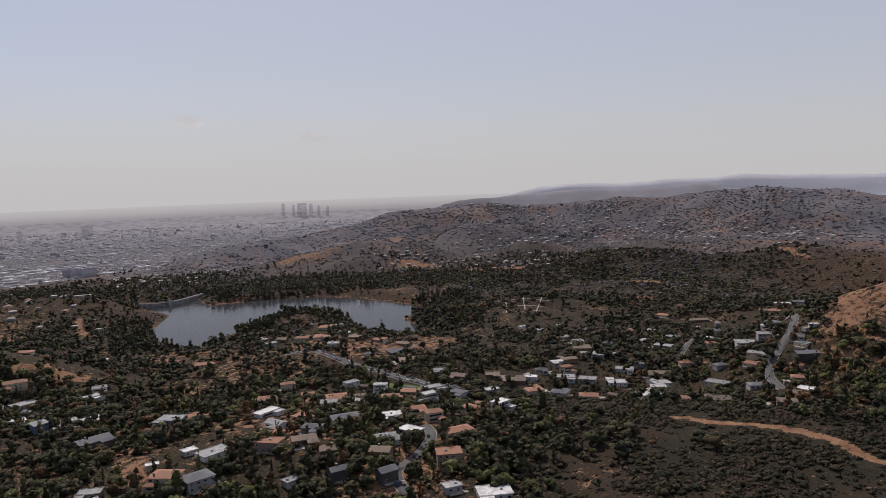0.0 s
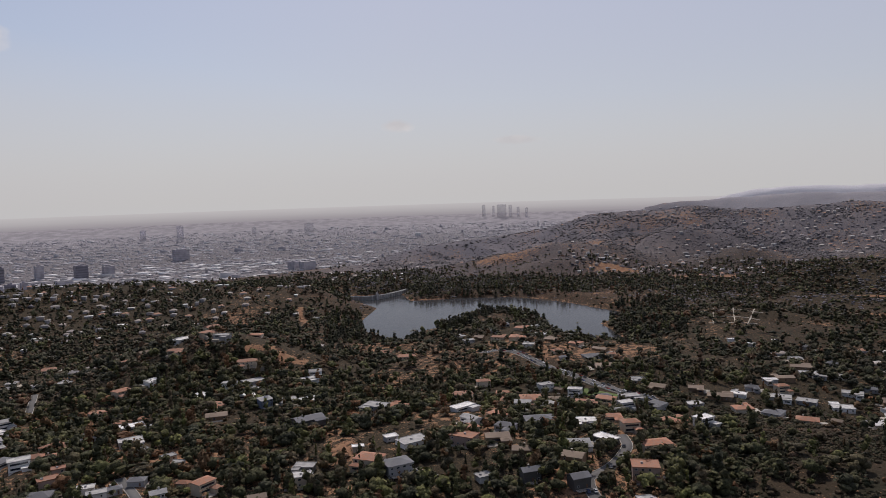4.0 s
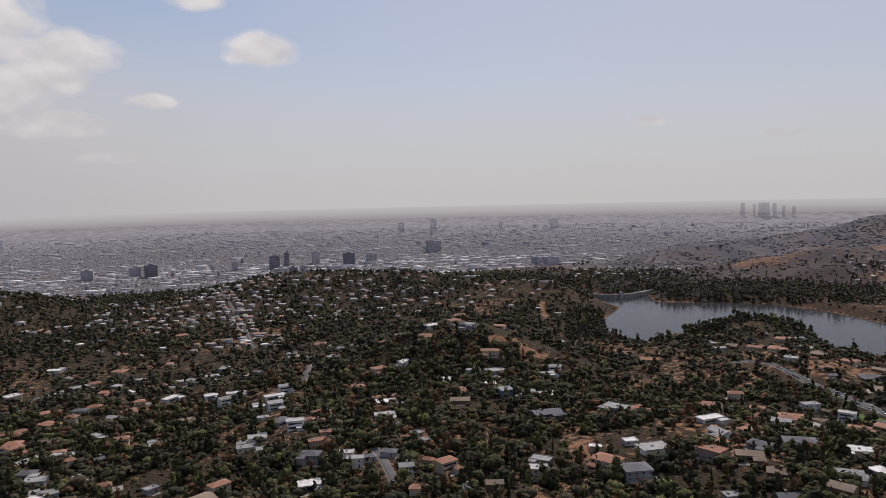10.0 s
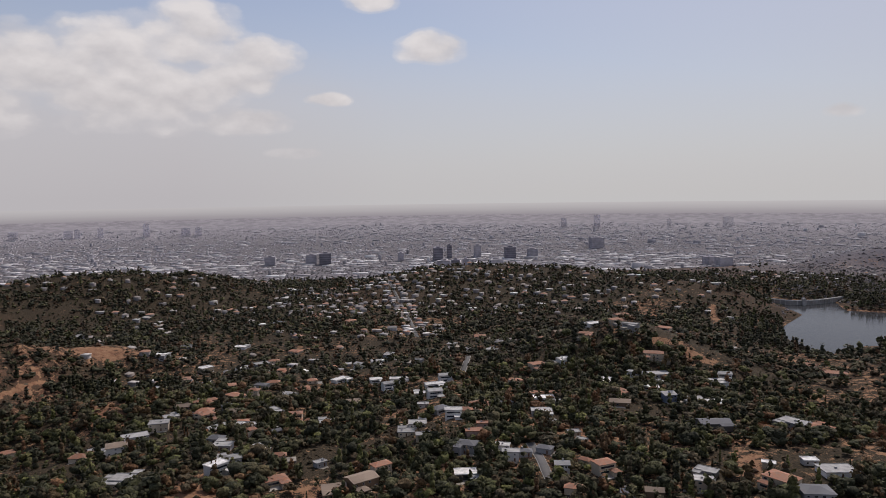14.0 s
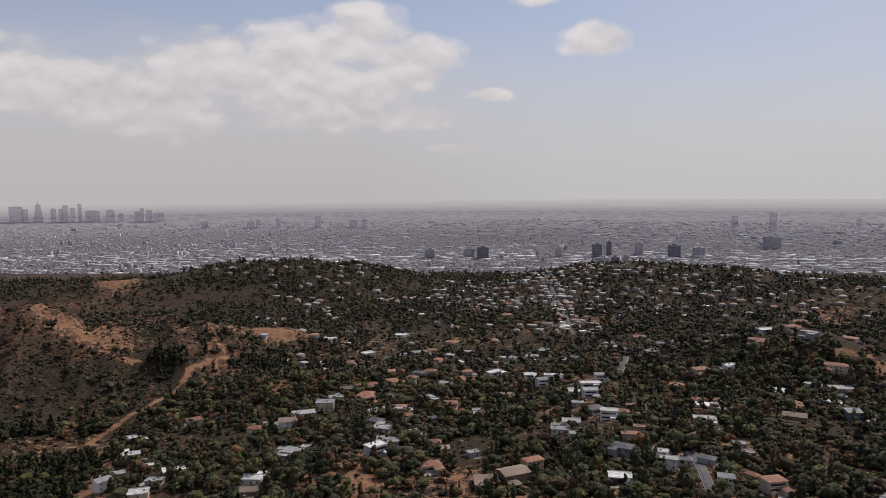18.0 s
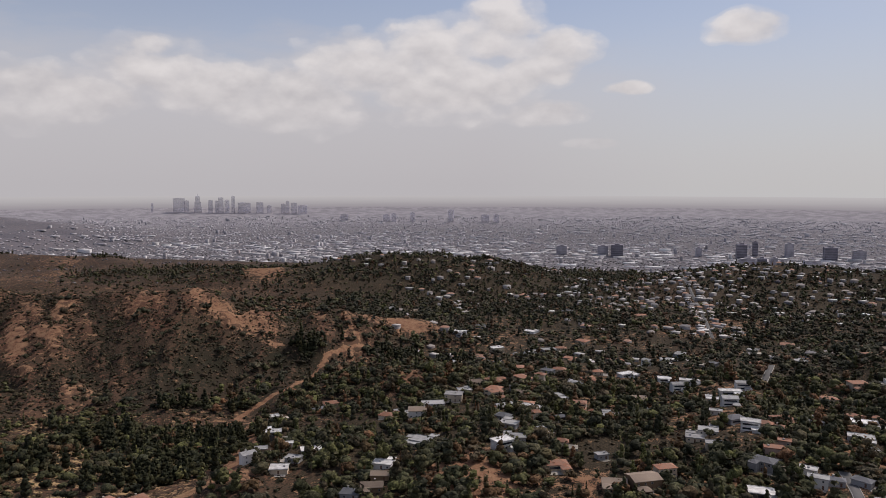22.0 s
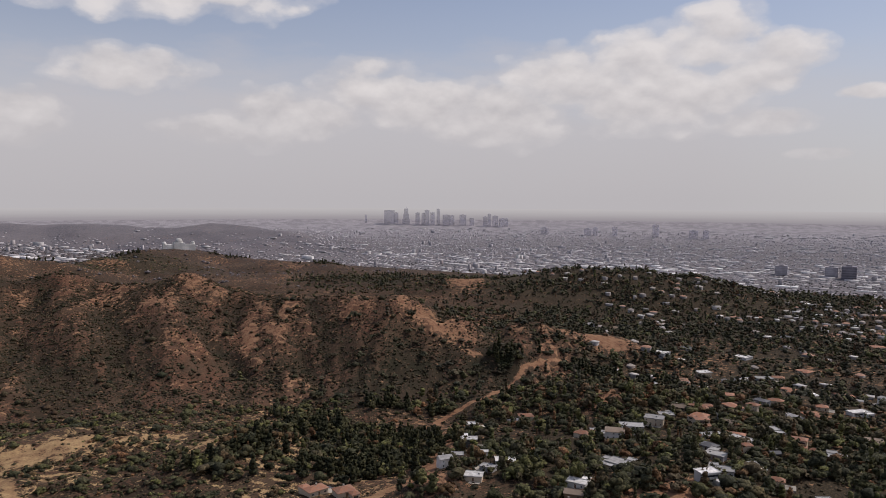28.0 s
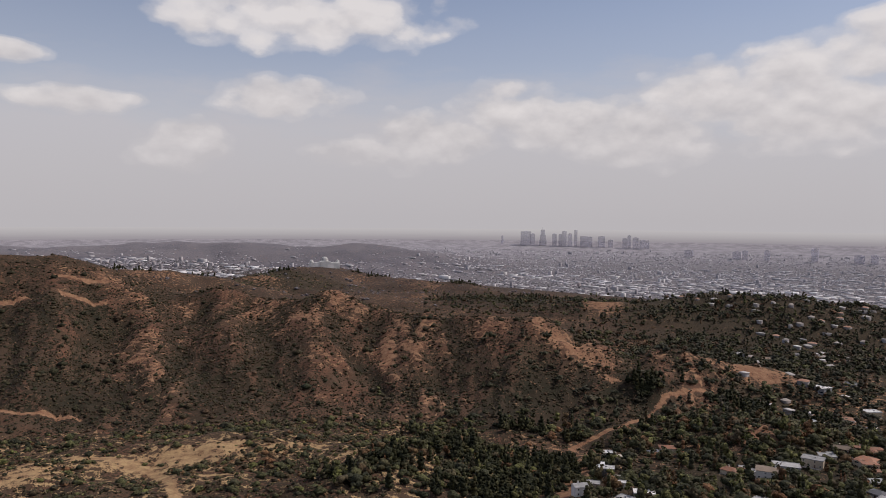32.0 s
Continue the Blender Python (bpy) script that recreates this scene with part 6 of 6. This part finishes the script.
M_PINE_LEAF = foliage_material("pine_grove_leaves", [(0.026, 0.028, 0.014), (0.040, 0.040, 0.017), (0.022, 0.024, 0.012), (0.055, 0.050, 0.021), (0.026, 0.028, 0.014)])
grove("canyon_grove", [(144.2, 555, 46, 44, 130), (139.5, 600, 34, 34, 70), (135, 515, 26, 28, 34), (131.4, 478, 14, 12, 9), (150, 560, 40, 40, 60), (145.6, 478, 40, 40, 90), (141.5, 470, 36, 36, 60), (148, 520, 26, 40, 40)], "dense dark green pines and oaks in a canyon bottom")
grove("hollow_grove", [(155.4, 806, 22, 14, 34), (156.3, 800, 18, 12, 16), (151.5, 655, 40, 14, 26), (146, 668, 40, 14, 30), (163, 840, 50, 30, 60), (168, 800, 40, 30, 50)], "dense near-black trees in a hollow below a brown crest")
grove("ridge_grove", [(108, 1830, 90, 16, 26), (113.5, 1760, 40, 16, 16), (120.5, 1800, 40, 16, 16), (126.5, 2070, 60, 16, 26), (134, 2200, 70, 20, 24), (141, 1980, 80, 20, 28), (147, 1700, 60, 40, 26), (116, 1700, 40, 14, 12)], "dark pines along the crest of a brown ridge")
# ---- the city on the plain ----
M_CITY = island_palette("city_roofs_and_walls", [(0.36, 0.33, 0.335), (0.24, 0.222, 0.23), (0.60, 0.57, 0.565), (0.22, 0.206, 0.215), (0.38, 0.35, 0.35), (0.26, 0.242, 0.25), (0.34, 0.29, 0.285), (0.48, 0.455, 0.455), (0.30, 0.278, 0.284), (0.23, 0.214, 0.223)])
M_CITY_SHED = island_palette("shed_roofs_and_walls", [(0.62, 0.595, 0.59), (0.42, 0.40, 0.40), (0.74, 0.72, 0.715), (0.36, 0.34, 0.345), (0.50, 0.475, 0.475), (0.32, 0.30, 0.305), (0.44, 0.42, 0.42)])
# far street trees: haze put into the leaf colour, mauve-grey and pale
M_STREET_TREE_HAZED = island_palette("hazed_street_tree_leaves", [(0.205, 0.197, 0.213), (0.225, 0.215, 0.230), (0.190, 0.183, 0.198), (0.240, 0.227, 0.241)])


def draw_in(x, y, z):
    """True places on the plain to drawn ones; also how much smaller they get."""
    d = np.hypot(x, y)
    k = drawn_distance(d) / d
    return x * k, y * k, 440 + (z - 440) * k, k


def blocks(name, x, y, w, g, h, turn, mat, label, category):
    X, Y, Z, k = draw_in(x, y, ground_z(x, y))
    V, F = block_arrays(X, Y, Z, w, g, np.full(len(x), -1.0), h, turn, k)
    return tagged(new(name, mesh_from(name, V, F, mat)), label, category, kind="stuff")


def plain_spots(n, d0, d1, rs, power=1.0):
    b = rs.uniform(104, 246, n)
    d = d0 * (d1 / d0) ** (rs.uniform(0, 1, n) ** power)
    x, y = polar(b, d)
    z = ground_z(x, y)
    ok = (z < plain_height(d) + np.where((d > 4000) & (b < 140), 60 + 70 * rs.uniform(0, 1, n) ** 3, 999)) & (z < plain_height(d) + np.where(d > 2600, 220, 14)) & ((b < 222) | (d > 3300))
    return x[ok], y[ok], d[ok]


rs = np.random.RandomState(8)
x, y, d = plain_spots(52000, 1900, 8500, rs, 1.0)
# the street grid: blocks snap to rows that run north-south and east-west
x, y = np.round(x / 20) * 20 + rs.uniform(-4, 4, len(x)), np.round(y / 34) * 34 + rs.uniform(-5, 5, len(x))


def trade(x, y):
    """1 in the districts of shops, sheds and studios and along the boulevards, 0 in the leafy blocks of houses."""
    k = smooth(-0.05, 0.25, fbm(x * 0.7, y * 1.6, 900, 3, 121))
    return np.maximum(k, np.maximum(smooth(60, 25, np.abs(y % 810 - 405)), 0.8 * smooth(45, 20, np.abs(x % 1000 - 500))))


k = trade(x, y)
keep = (np.abs((x % 400) - 200) < 186) & (np.abs((y % 810) - 405) > 16) & (rs.uniform(0, 1, len(x)) < 0.62 + 0.38 * k)
x, y, k = x[keep], y[keep], k[keep]
big = rs.uniform(0, 1, len(x)) < 0.02 + 0.16 * k
w = np.where(big, rs.uniform(20, 62, len(x)), rs.uniform(8, 17, len(x)))
g = np.where(big, rs.uniform(14, 30, len(x)), rs.uniform(8, 14, len(x)))
h = np.where(rs.uniform(0, 1, len(x)) > 0.99, rs.uniform(10, 24, len(x)), np.where(big, rs.uniform(2, 5, len(x)), rs.uniform(1.5, 3.2, len(x))))
turn = rs.choice([0.0, 0.02, -0.02], len(x))
# far copy of the city palette, its contrast flattened for haze
M_CITY_HAZED = island_palette("hazed_roofs_and_walls", [(0.38, 0.36, 0.376), (0.33, 0.313, 0.332), (0.54, 0.52, 0.53), (0.32, 0.305, 0.324), (0.40, 0.38, 0.394), (0.34, 0.322, 0.34), (0.36, 0.337, 0.35), (0.44, 0.42, 0.433)])
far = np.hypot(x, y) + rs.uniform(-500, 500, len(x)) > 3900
for name, s, mat, label in (("city_buildings", ~far & ~big, M_CITY, "low pale houses spread over the city plain"), ("city_sheds", ~far & big, M_CITY_SHED, "long white-roofed shops and studio sheds on the plain"), ("far_city_buildings", far, M_CITY_HAZED, "hazy mauve-grey buildings far out on the plain")):
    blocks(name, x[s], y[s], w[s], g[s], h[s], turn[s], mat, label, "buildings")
# nearer street trees, greyed less for haze than the far ones
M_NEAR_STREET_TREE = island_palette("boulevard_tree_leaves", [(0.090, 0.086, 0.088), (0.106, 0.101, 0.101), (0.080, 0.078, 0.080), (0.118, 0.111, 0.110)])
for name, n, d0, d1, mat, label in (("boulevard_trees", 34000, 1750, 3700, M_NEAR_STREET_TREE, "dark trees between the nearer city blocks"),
                                    ("street_trees", 22000, 3500, 8000, M_STREET_TREE_HAZED, "street trees greyed by haze over the far plain")):
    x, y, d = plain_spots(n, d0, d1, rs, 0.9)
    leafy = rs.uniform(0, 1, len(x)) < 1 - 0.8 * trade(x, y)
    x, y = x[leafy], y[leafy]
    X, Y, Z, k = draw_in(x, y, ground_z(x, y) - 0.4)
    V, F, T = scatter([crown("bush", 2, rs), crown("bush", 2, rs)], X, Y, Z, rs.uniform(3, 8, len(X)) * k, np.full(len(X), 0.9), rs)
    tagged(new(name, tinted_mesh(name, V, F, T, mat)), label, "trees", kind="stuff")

# far edge of the plain: a glowing strip, marine haze painted in as a gradient
M_FAR = bpy.data.materials.new("distant_plain_haze_glow")
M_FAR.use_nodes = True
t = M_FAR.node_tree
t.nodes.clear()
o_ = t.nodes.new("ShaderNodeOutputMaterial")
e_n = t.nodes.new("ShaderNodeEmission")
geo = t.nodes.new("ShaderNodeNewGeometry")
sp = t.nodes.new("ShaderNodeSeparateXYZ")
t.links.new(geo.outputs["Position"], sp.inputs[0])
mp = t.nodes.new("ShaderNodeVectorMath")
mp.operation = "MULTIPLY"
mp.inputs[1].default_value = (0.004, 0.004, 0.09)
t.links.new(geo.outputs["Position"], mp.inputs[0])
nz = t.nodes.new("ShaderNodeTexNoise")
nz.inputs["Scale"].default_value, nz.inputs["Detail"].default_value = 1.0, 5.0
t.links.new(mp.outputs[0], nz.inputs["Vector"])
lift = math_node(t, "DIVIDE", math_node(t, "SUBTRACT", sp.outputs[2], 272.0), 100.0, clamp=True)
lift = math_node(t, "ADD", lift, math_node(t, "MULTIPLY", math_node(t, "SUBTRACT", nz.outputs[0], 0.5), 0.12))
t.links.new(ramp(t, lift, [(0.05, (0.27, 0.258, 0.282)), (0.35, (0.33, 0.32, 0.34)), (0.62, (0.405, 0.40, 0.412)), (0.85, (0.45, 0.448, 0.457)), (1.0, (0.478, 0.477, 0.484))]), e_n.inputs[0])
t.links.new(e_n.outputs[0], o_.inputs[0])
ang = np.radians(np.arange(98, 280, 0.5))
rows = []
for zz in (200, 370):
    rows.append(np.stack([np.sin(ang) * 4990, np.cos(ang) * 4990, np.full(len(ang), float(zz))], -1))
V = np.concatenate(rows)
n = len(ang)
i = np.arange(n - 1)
tagged(new("backdrop", mesh_from("backdrop", V, np.stack([i, i + 1, i + 1 + n, i + n], -1), M_FAR)), "glowing backdrop strip painted as hazy far edge of the plain", "backdrop", kind="structure")
# ---- towers: bearing, true distance, width, height ----
DOWNTOWN = [(146.15, 10500, 167, 222), (146.69, 10419, 74, 185), (147.50, 10305, 115, 250), (148.43, 10178, 65, 190), (148.88, 10119, 48, 183), (149.19, 10081, 72, 234), (149.64, 10023, 64, 197), (150.10, 9967, 47, 254), (150.76, 9889, 110, 159), (151.23, 9836, 62, 152), (152.10, 9740, 93, 166), (152.81, 9664, 61, 115), (153.90, 9555, 61, 143), (154.23, 9524, 45, 186), (154.72, 9478, 75, 157), (155.37, 9418, 120, 121), (144.27, 10797, 34, 142)]
MIDTOWN = [(162.07, 6952, 66, 65), (162.64, 6929, 44, 76), (164.15, 6873, 43, 86), (167.25, 6778, 54, 113), (170.03, 6715, 75, 69), (170.94, 6698, 53, 74), (158.68, 7108, 68, 65), (199.74, 7237, 46, 88), (202.35, 7404, 53, 114)]
BOULEVARD = [(176.21, 3363, 48, 40), (179.42, 3369, 48, 43), (180.51, 3313, 53, 53), (186.58, 3426, 27, 40), (189.60, 3406, 43, 63), (190.53, 3548, 22, 65), (192.82, 3591, 34, 60), (190.05, 2728, 48, 59), (191.02, 2822, 31, 54), (191.85, 2835, 22, 56), (192.39, 2843, 27, 45), (194.31, 2835, 49, 53), (195.45, 3489, 50, 57), (197.25, 3533, 45, 44), (202.37, 4341, 69, 55), (211.77, 3217, 60, 38), (202.20, 4242, 61, 62)]
CENTURY = [(226.10, 11235, 53, 183), (226.89, 11039, 35, 163), (227.55, 10849, 138, 186), (228.25, 10644, 51, 175), (228.87, 10471, 41, 147), (229.54, 10293, 41, 137), (212.02, 7342, 82, 94), (207.79, 7343, 35, 75), (210.72, 3279, 48, 34)]
M_TOWER = {"grey": material("grey_tower_cladding", (0.40, 0.375, 0.40), 0.85, spread=0.10, scale=0.05), "mauve": material("hazed_mauve_tower_cladding", (0.56, 0.535, 0.60), 0.9, spread=0.10, scale=0.02), "slate": material("slate_tower_cladding", (0.24, 0.225, 0.265), 0.7, spread=0.12, scale=0.05),
           "pale": material("pale_concrete_tower", (0.46, 0.435, 0.445), 0.85, spread=0.10, scale=0.05), "far": material("hazed_pale_tower_cladding", (0.54, 0.525, 0.55), 0.9, spread=0.06, scale=0.02)}
# distant towers are part see-through, so they fade as if behind haze
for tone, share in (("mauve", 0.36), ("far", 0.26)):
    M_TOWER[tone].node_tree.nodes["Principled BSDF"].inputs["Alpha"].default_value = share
M_BAND = material("tower_window_band", (0.15, 0.145, 0.17), 0.5, spread=0.1)
M_BAND_PALE = material("pale_tower_window_band", (0.42, 0.40, 0.44), 0.6, spread=0.05)


def tower(bearing, d, width, height, tone, words, group, turn=0.0, steps=1, spire=False):
    x, y = polar(bearing, d)
    z = float(ground_z(np.array([x]), np.array([y]))[0])
    X, Y, Z, k = (float(v) for v in draw_in(np.float64(x), np.float64(y), np.float64(z)))
    ob = empty("tower", Matrix.Translation((X, Y, Z)) @ Matrix.Rotation(turn, 4, "Z") @ Matrix.Scale(k, 4), words, "tower", group)
    g = width * 0.75
    bm = bmesh.new()
    slots = []
    for s in range(steps):
        w_, g_ = width / 2 * (1 - 0.22 * s), g / 2 * (1 - 0.22 * s)
        z0, z1 = height * s / steps - (4 if s == 0 else -0.01), height * (s + 1) / steps
        box(bm, -w_, -g_, z0, w_, g_, z1)
        slots += [(w_, g_, z0 + 6 + (z1 - z0 - 7) * i / 5, (z1 - z0) / 5 * 0.45) for i in range(5)]
    part("wall", bm, M_TOWER[tone], ob)
    if tone in ("slate", "pale", "grey"):
        for w_, g_, a, t_ in slots:
            part("window_band", box_mesh("window_band", -w_ - 0.25, -g_ - 0.25, a, w_ + 0.25, g_ + 0.25, a + t_), M_BAND if tone == "slate" else M_BAND_PALE, ob)
    part("roof_plant", box_mesh("roof_plant", -width * 0.2, -g * 0.2, height + 0.01, width * 0.2, g * 0.2, height + 5), M_TOWER[tone], ob)
    if spire:
        part("spire", box_mesh("spire", -2.5, -2.5, height + 5.01, 2.5, 2.5, height + 40), M_TOWER[tone], ob)
    return ob


rnd = random.Random(6)
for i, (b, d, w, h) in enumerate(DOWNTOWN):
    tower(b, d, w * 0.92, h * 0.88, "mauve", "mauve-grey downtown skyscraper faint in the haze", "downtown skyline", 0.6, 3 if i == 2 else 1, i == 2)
for row in MIDTOWN:
    tower(*row, "mauve", "hazy grey office block on the plain", "boulevard towers", 0.1)
for i, row in enumerate(BOULEVARD):
    tone = "slate" if i in (2, 4, 5, 8, 12) else ("pale" if i in (11, 14, 15) else "grey")
    tower(*row, tone, {"slate": "dark glass office tower among low roofs", "pale": "pale concrete block among low roofs", "grey": "grey office tower among low roofs"}[tone], "boulevard towers")
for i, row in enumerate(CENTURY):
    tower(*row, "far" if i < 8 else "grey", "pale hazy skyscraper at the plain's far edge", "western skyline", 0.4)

# ---- the dam ----
M_DAM = material("weathered_dam_concrete", (0.46, 0.44, 0.42), 0.9, spread=0.15, scale=0.3, second=(0.36, 0.345, 0.33), patch=0.08)
DAM = [(212.9, 1530), (213.5, 1508), (215, 1474), (216.4, 1460), (217.5, 1472), (218.5, 1500), (219.7, 1552), (220.2, 1575)]
Q, T = along(DAM, 8.0)
N = np.stack([-T[:, 1], T[:, 0]], -1)
if (N[0] * Q[0]).sum() > 0:
    N = -N      # towards the eye
ring = [(3.0, 200), (2.0, 232), (2.3, 232.2), (2.3, 233.6), (1.8, 233.6), (1.8, 232.5), (-2.5, 232.5), (-2.5, 233.6), (-3.0, 233.6), (-3.0, 231), (-9, 195)]
V = np.concatenate([np.concatenate([Q + N * o, np.full((len(Q), 1), h)], 1) for o, h in ring])
n = len(Q)
i = np.arange(n - 1)
F = np.concatenate([np.stack([a * n + i, a * n + i + 1, (a + 1) * n + i + 1, (a + 1) * n + i], -1) for a in range(len(ring) - 1)])
dam = empty("dam", Matrix(), "curved pale concrete dam with a road on its crest", "dam")
part("wall", mesh_from("wall", V, F, M_DAM), None, dam)
for q, nn, tt in zip(Q[1:-1], N[1:-1], T[1:-1]):
    part("pier", box_mesh("pier", -0.7, 2.35, 221, 0.7, 3.3, 233), M_DAM, dam).matrix_local = Matrix(((tt[0], nn[0], 0, q[0]), (tt[1], nn[1], 0, q[1]), (0, 0, 1, 0), (0, 0, 0, 1)))
q, nn, tt = Q[n // 2], N[n // 2], T[n // 2]
part("gatehouse", box_mesh("gatehouse", -3, 2.4, 218, 3, 7, 237), M_DAM, dam).matrix_local = Matrix(((tt[0], nn[0], 0, q[0]), (tt[1], nn[1], 0, q[1]), (0, 0, 1, 0), (0, 0, 0, 1)))

# ---- the white observatory on its ridge ----
gx_, gy_, gz_ = ground_at(129.95, 2225)
obs = empty("observatory", pose(gx_, gy_, gz_ + 6, 0, 0, -118) @ Matrix.Scale(1.35, 4), "white domed observatory on a brown ridge", "observatory")
part("main_block", box_mesh("main_block", -12, -9, -8, 12, 9, 9), WALLS["white"], obs)
for s in (-1, 1):
    part("wing", box_mesh("wing", s * 12.004 if s > 0 else -34, -6, -8, 34 if s > 0 else -12.004, 6, 6), WALLS["white"], obs)
for x, r, z in ((0, 8.5, 9), (-30, 4.5, 6), (30, 4.5, 6)):
    bm = bmesh.new()
    bmesh.ops.create_cone(bm, segments=20, radius1=r, radius2=r, depth=2.5, cap_ends=True, matrix=Matrix.Translation((x, 0, z + 1.25)))
    drum = part("drum", bm, WALLS["white"], obs)
    bm = bmesh.new()
    bmesh.ops.create_uvsphere(bm, u_segments=20, v_segments=10, radius=r * 0.96, matrix=Matrix.Translation((x, 0, z + 2.4)))
    part("dome", bm, ROOFS["white"], drum, "pale metal dome", True)
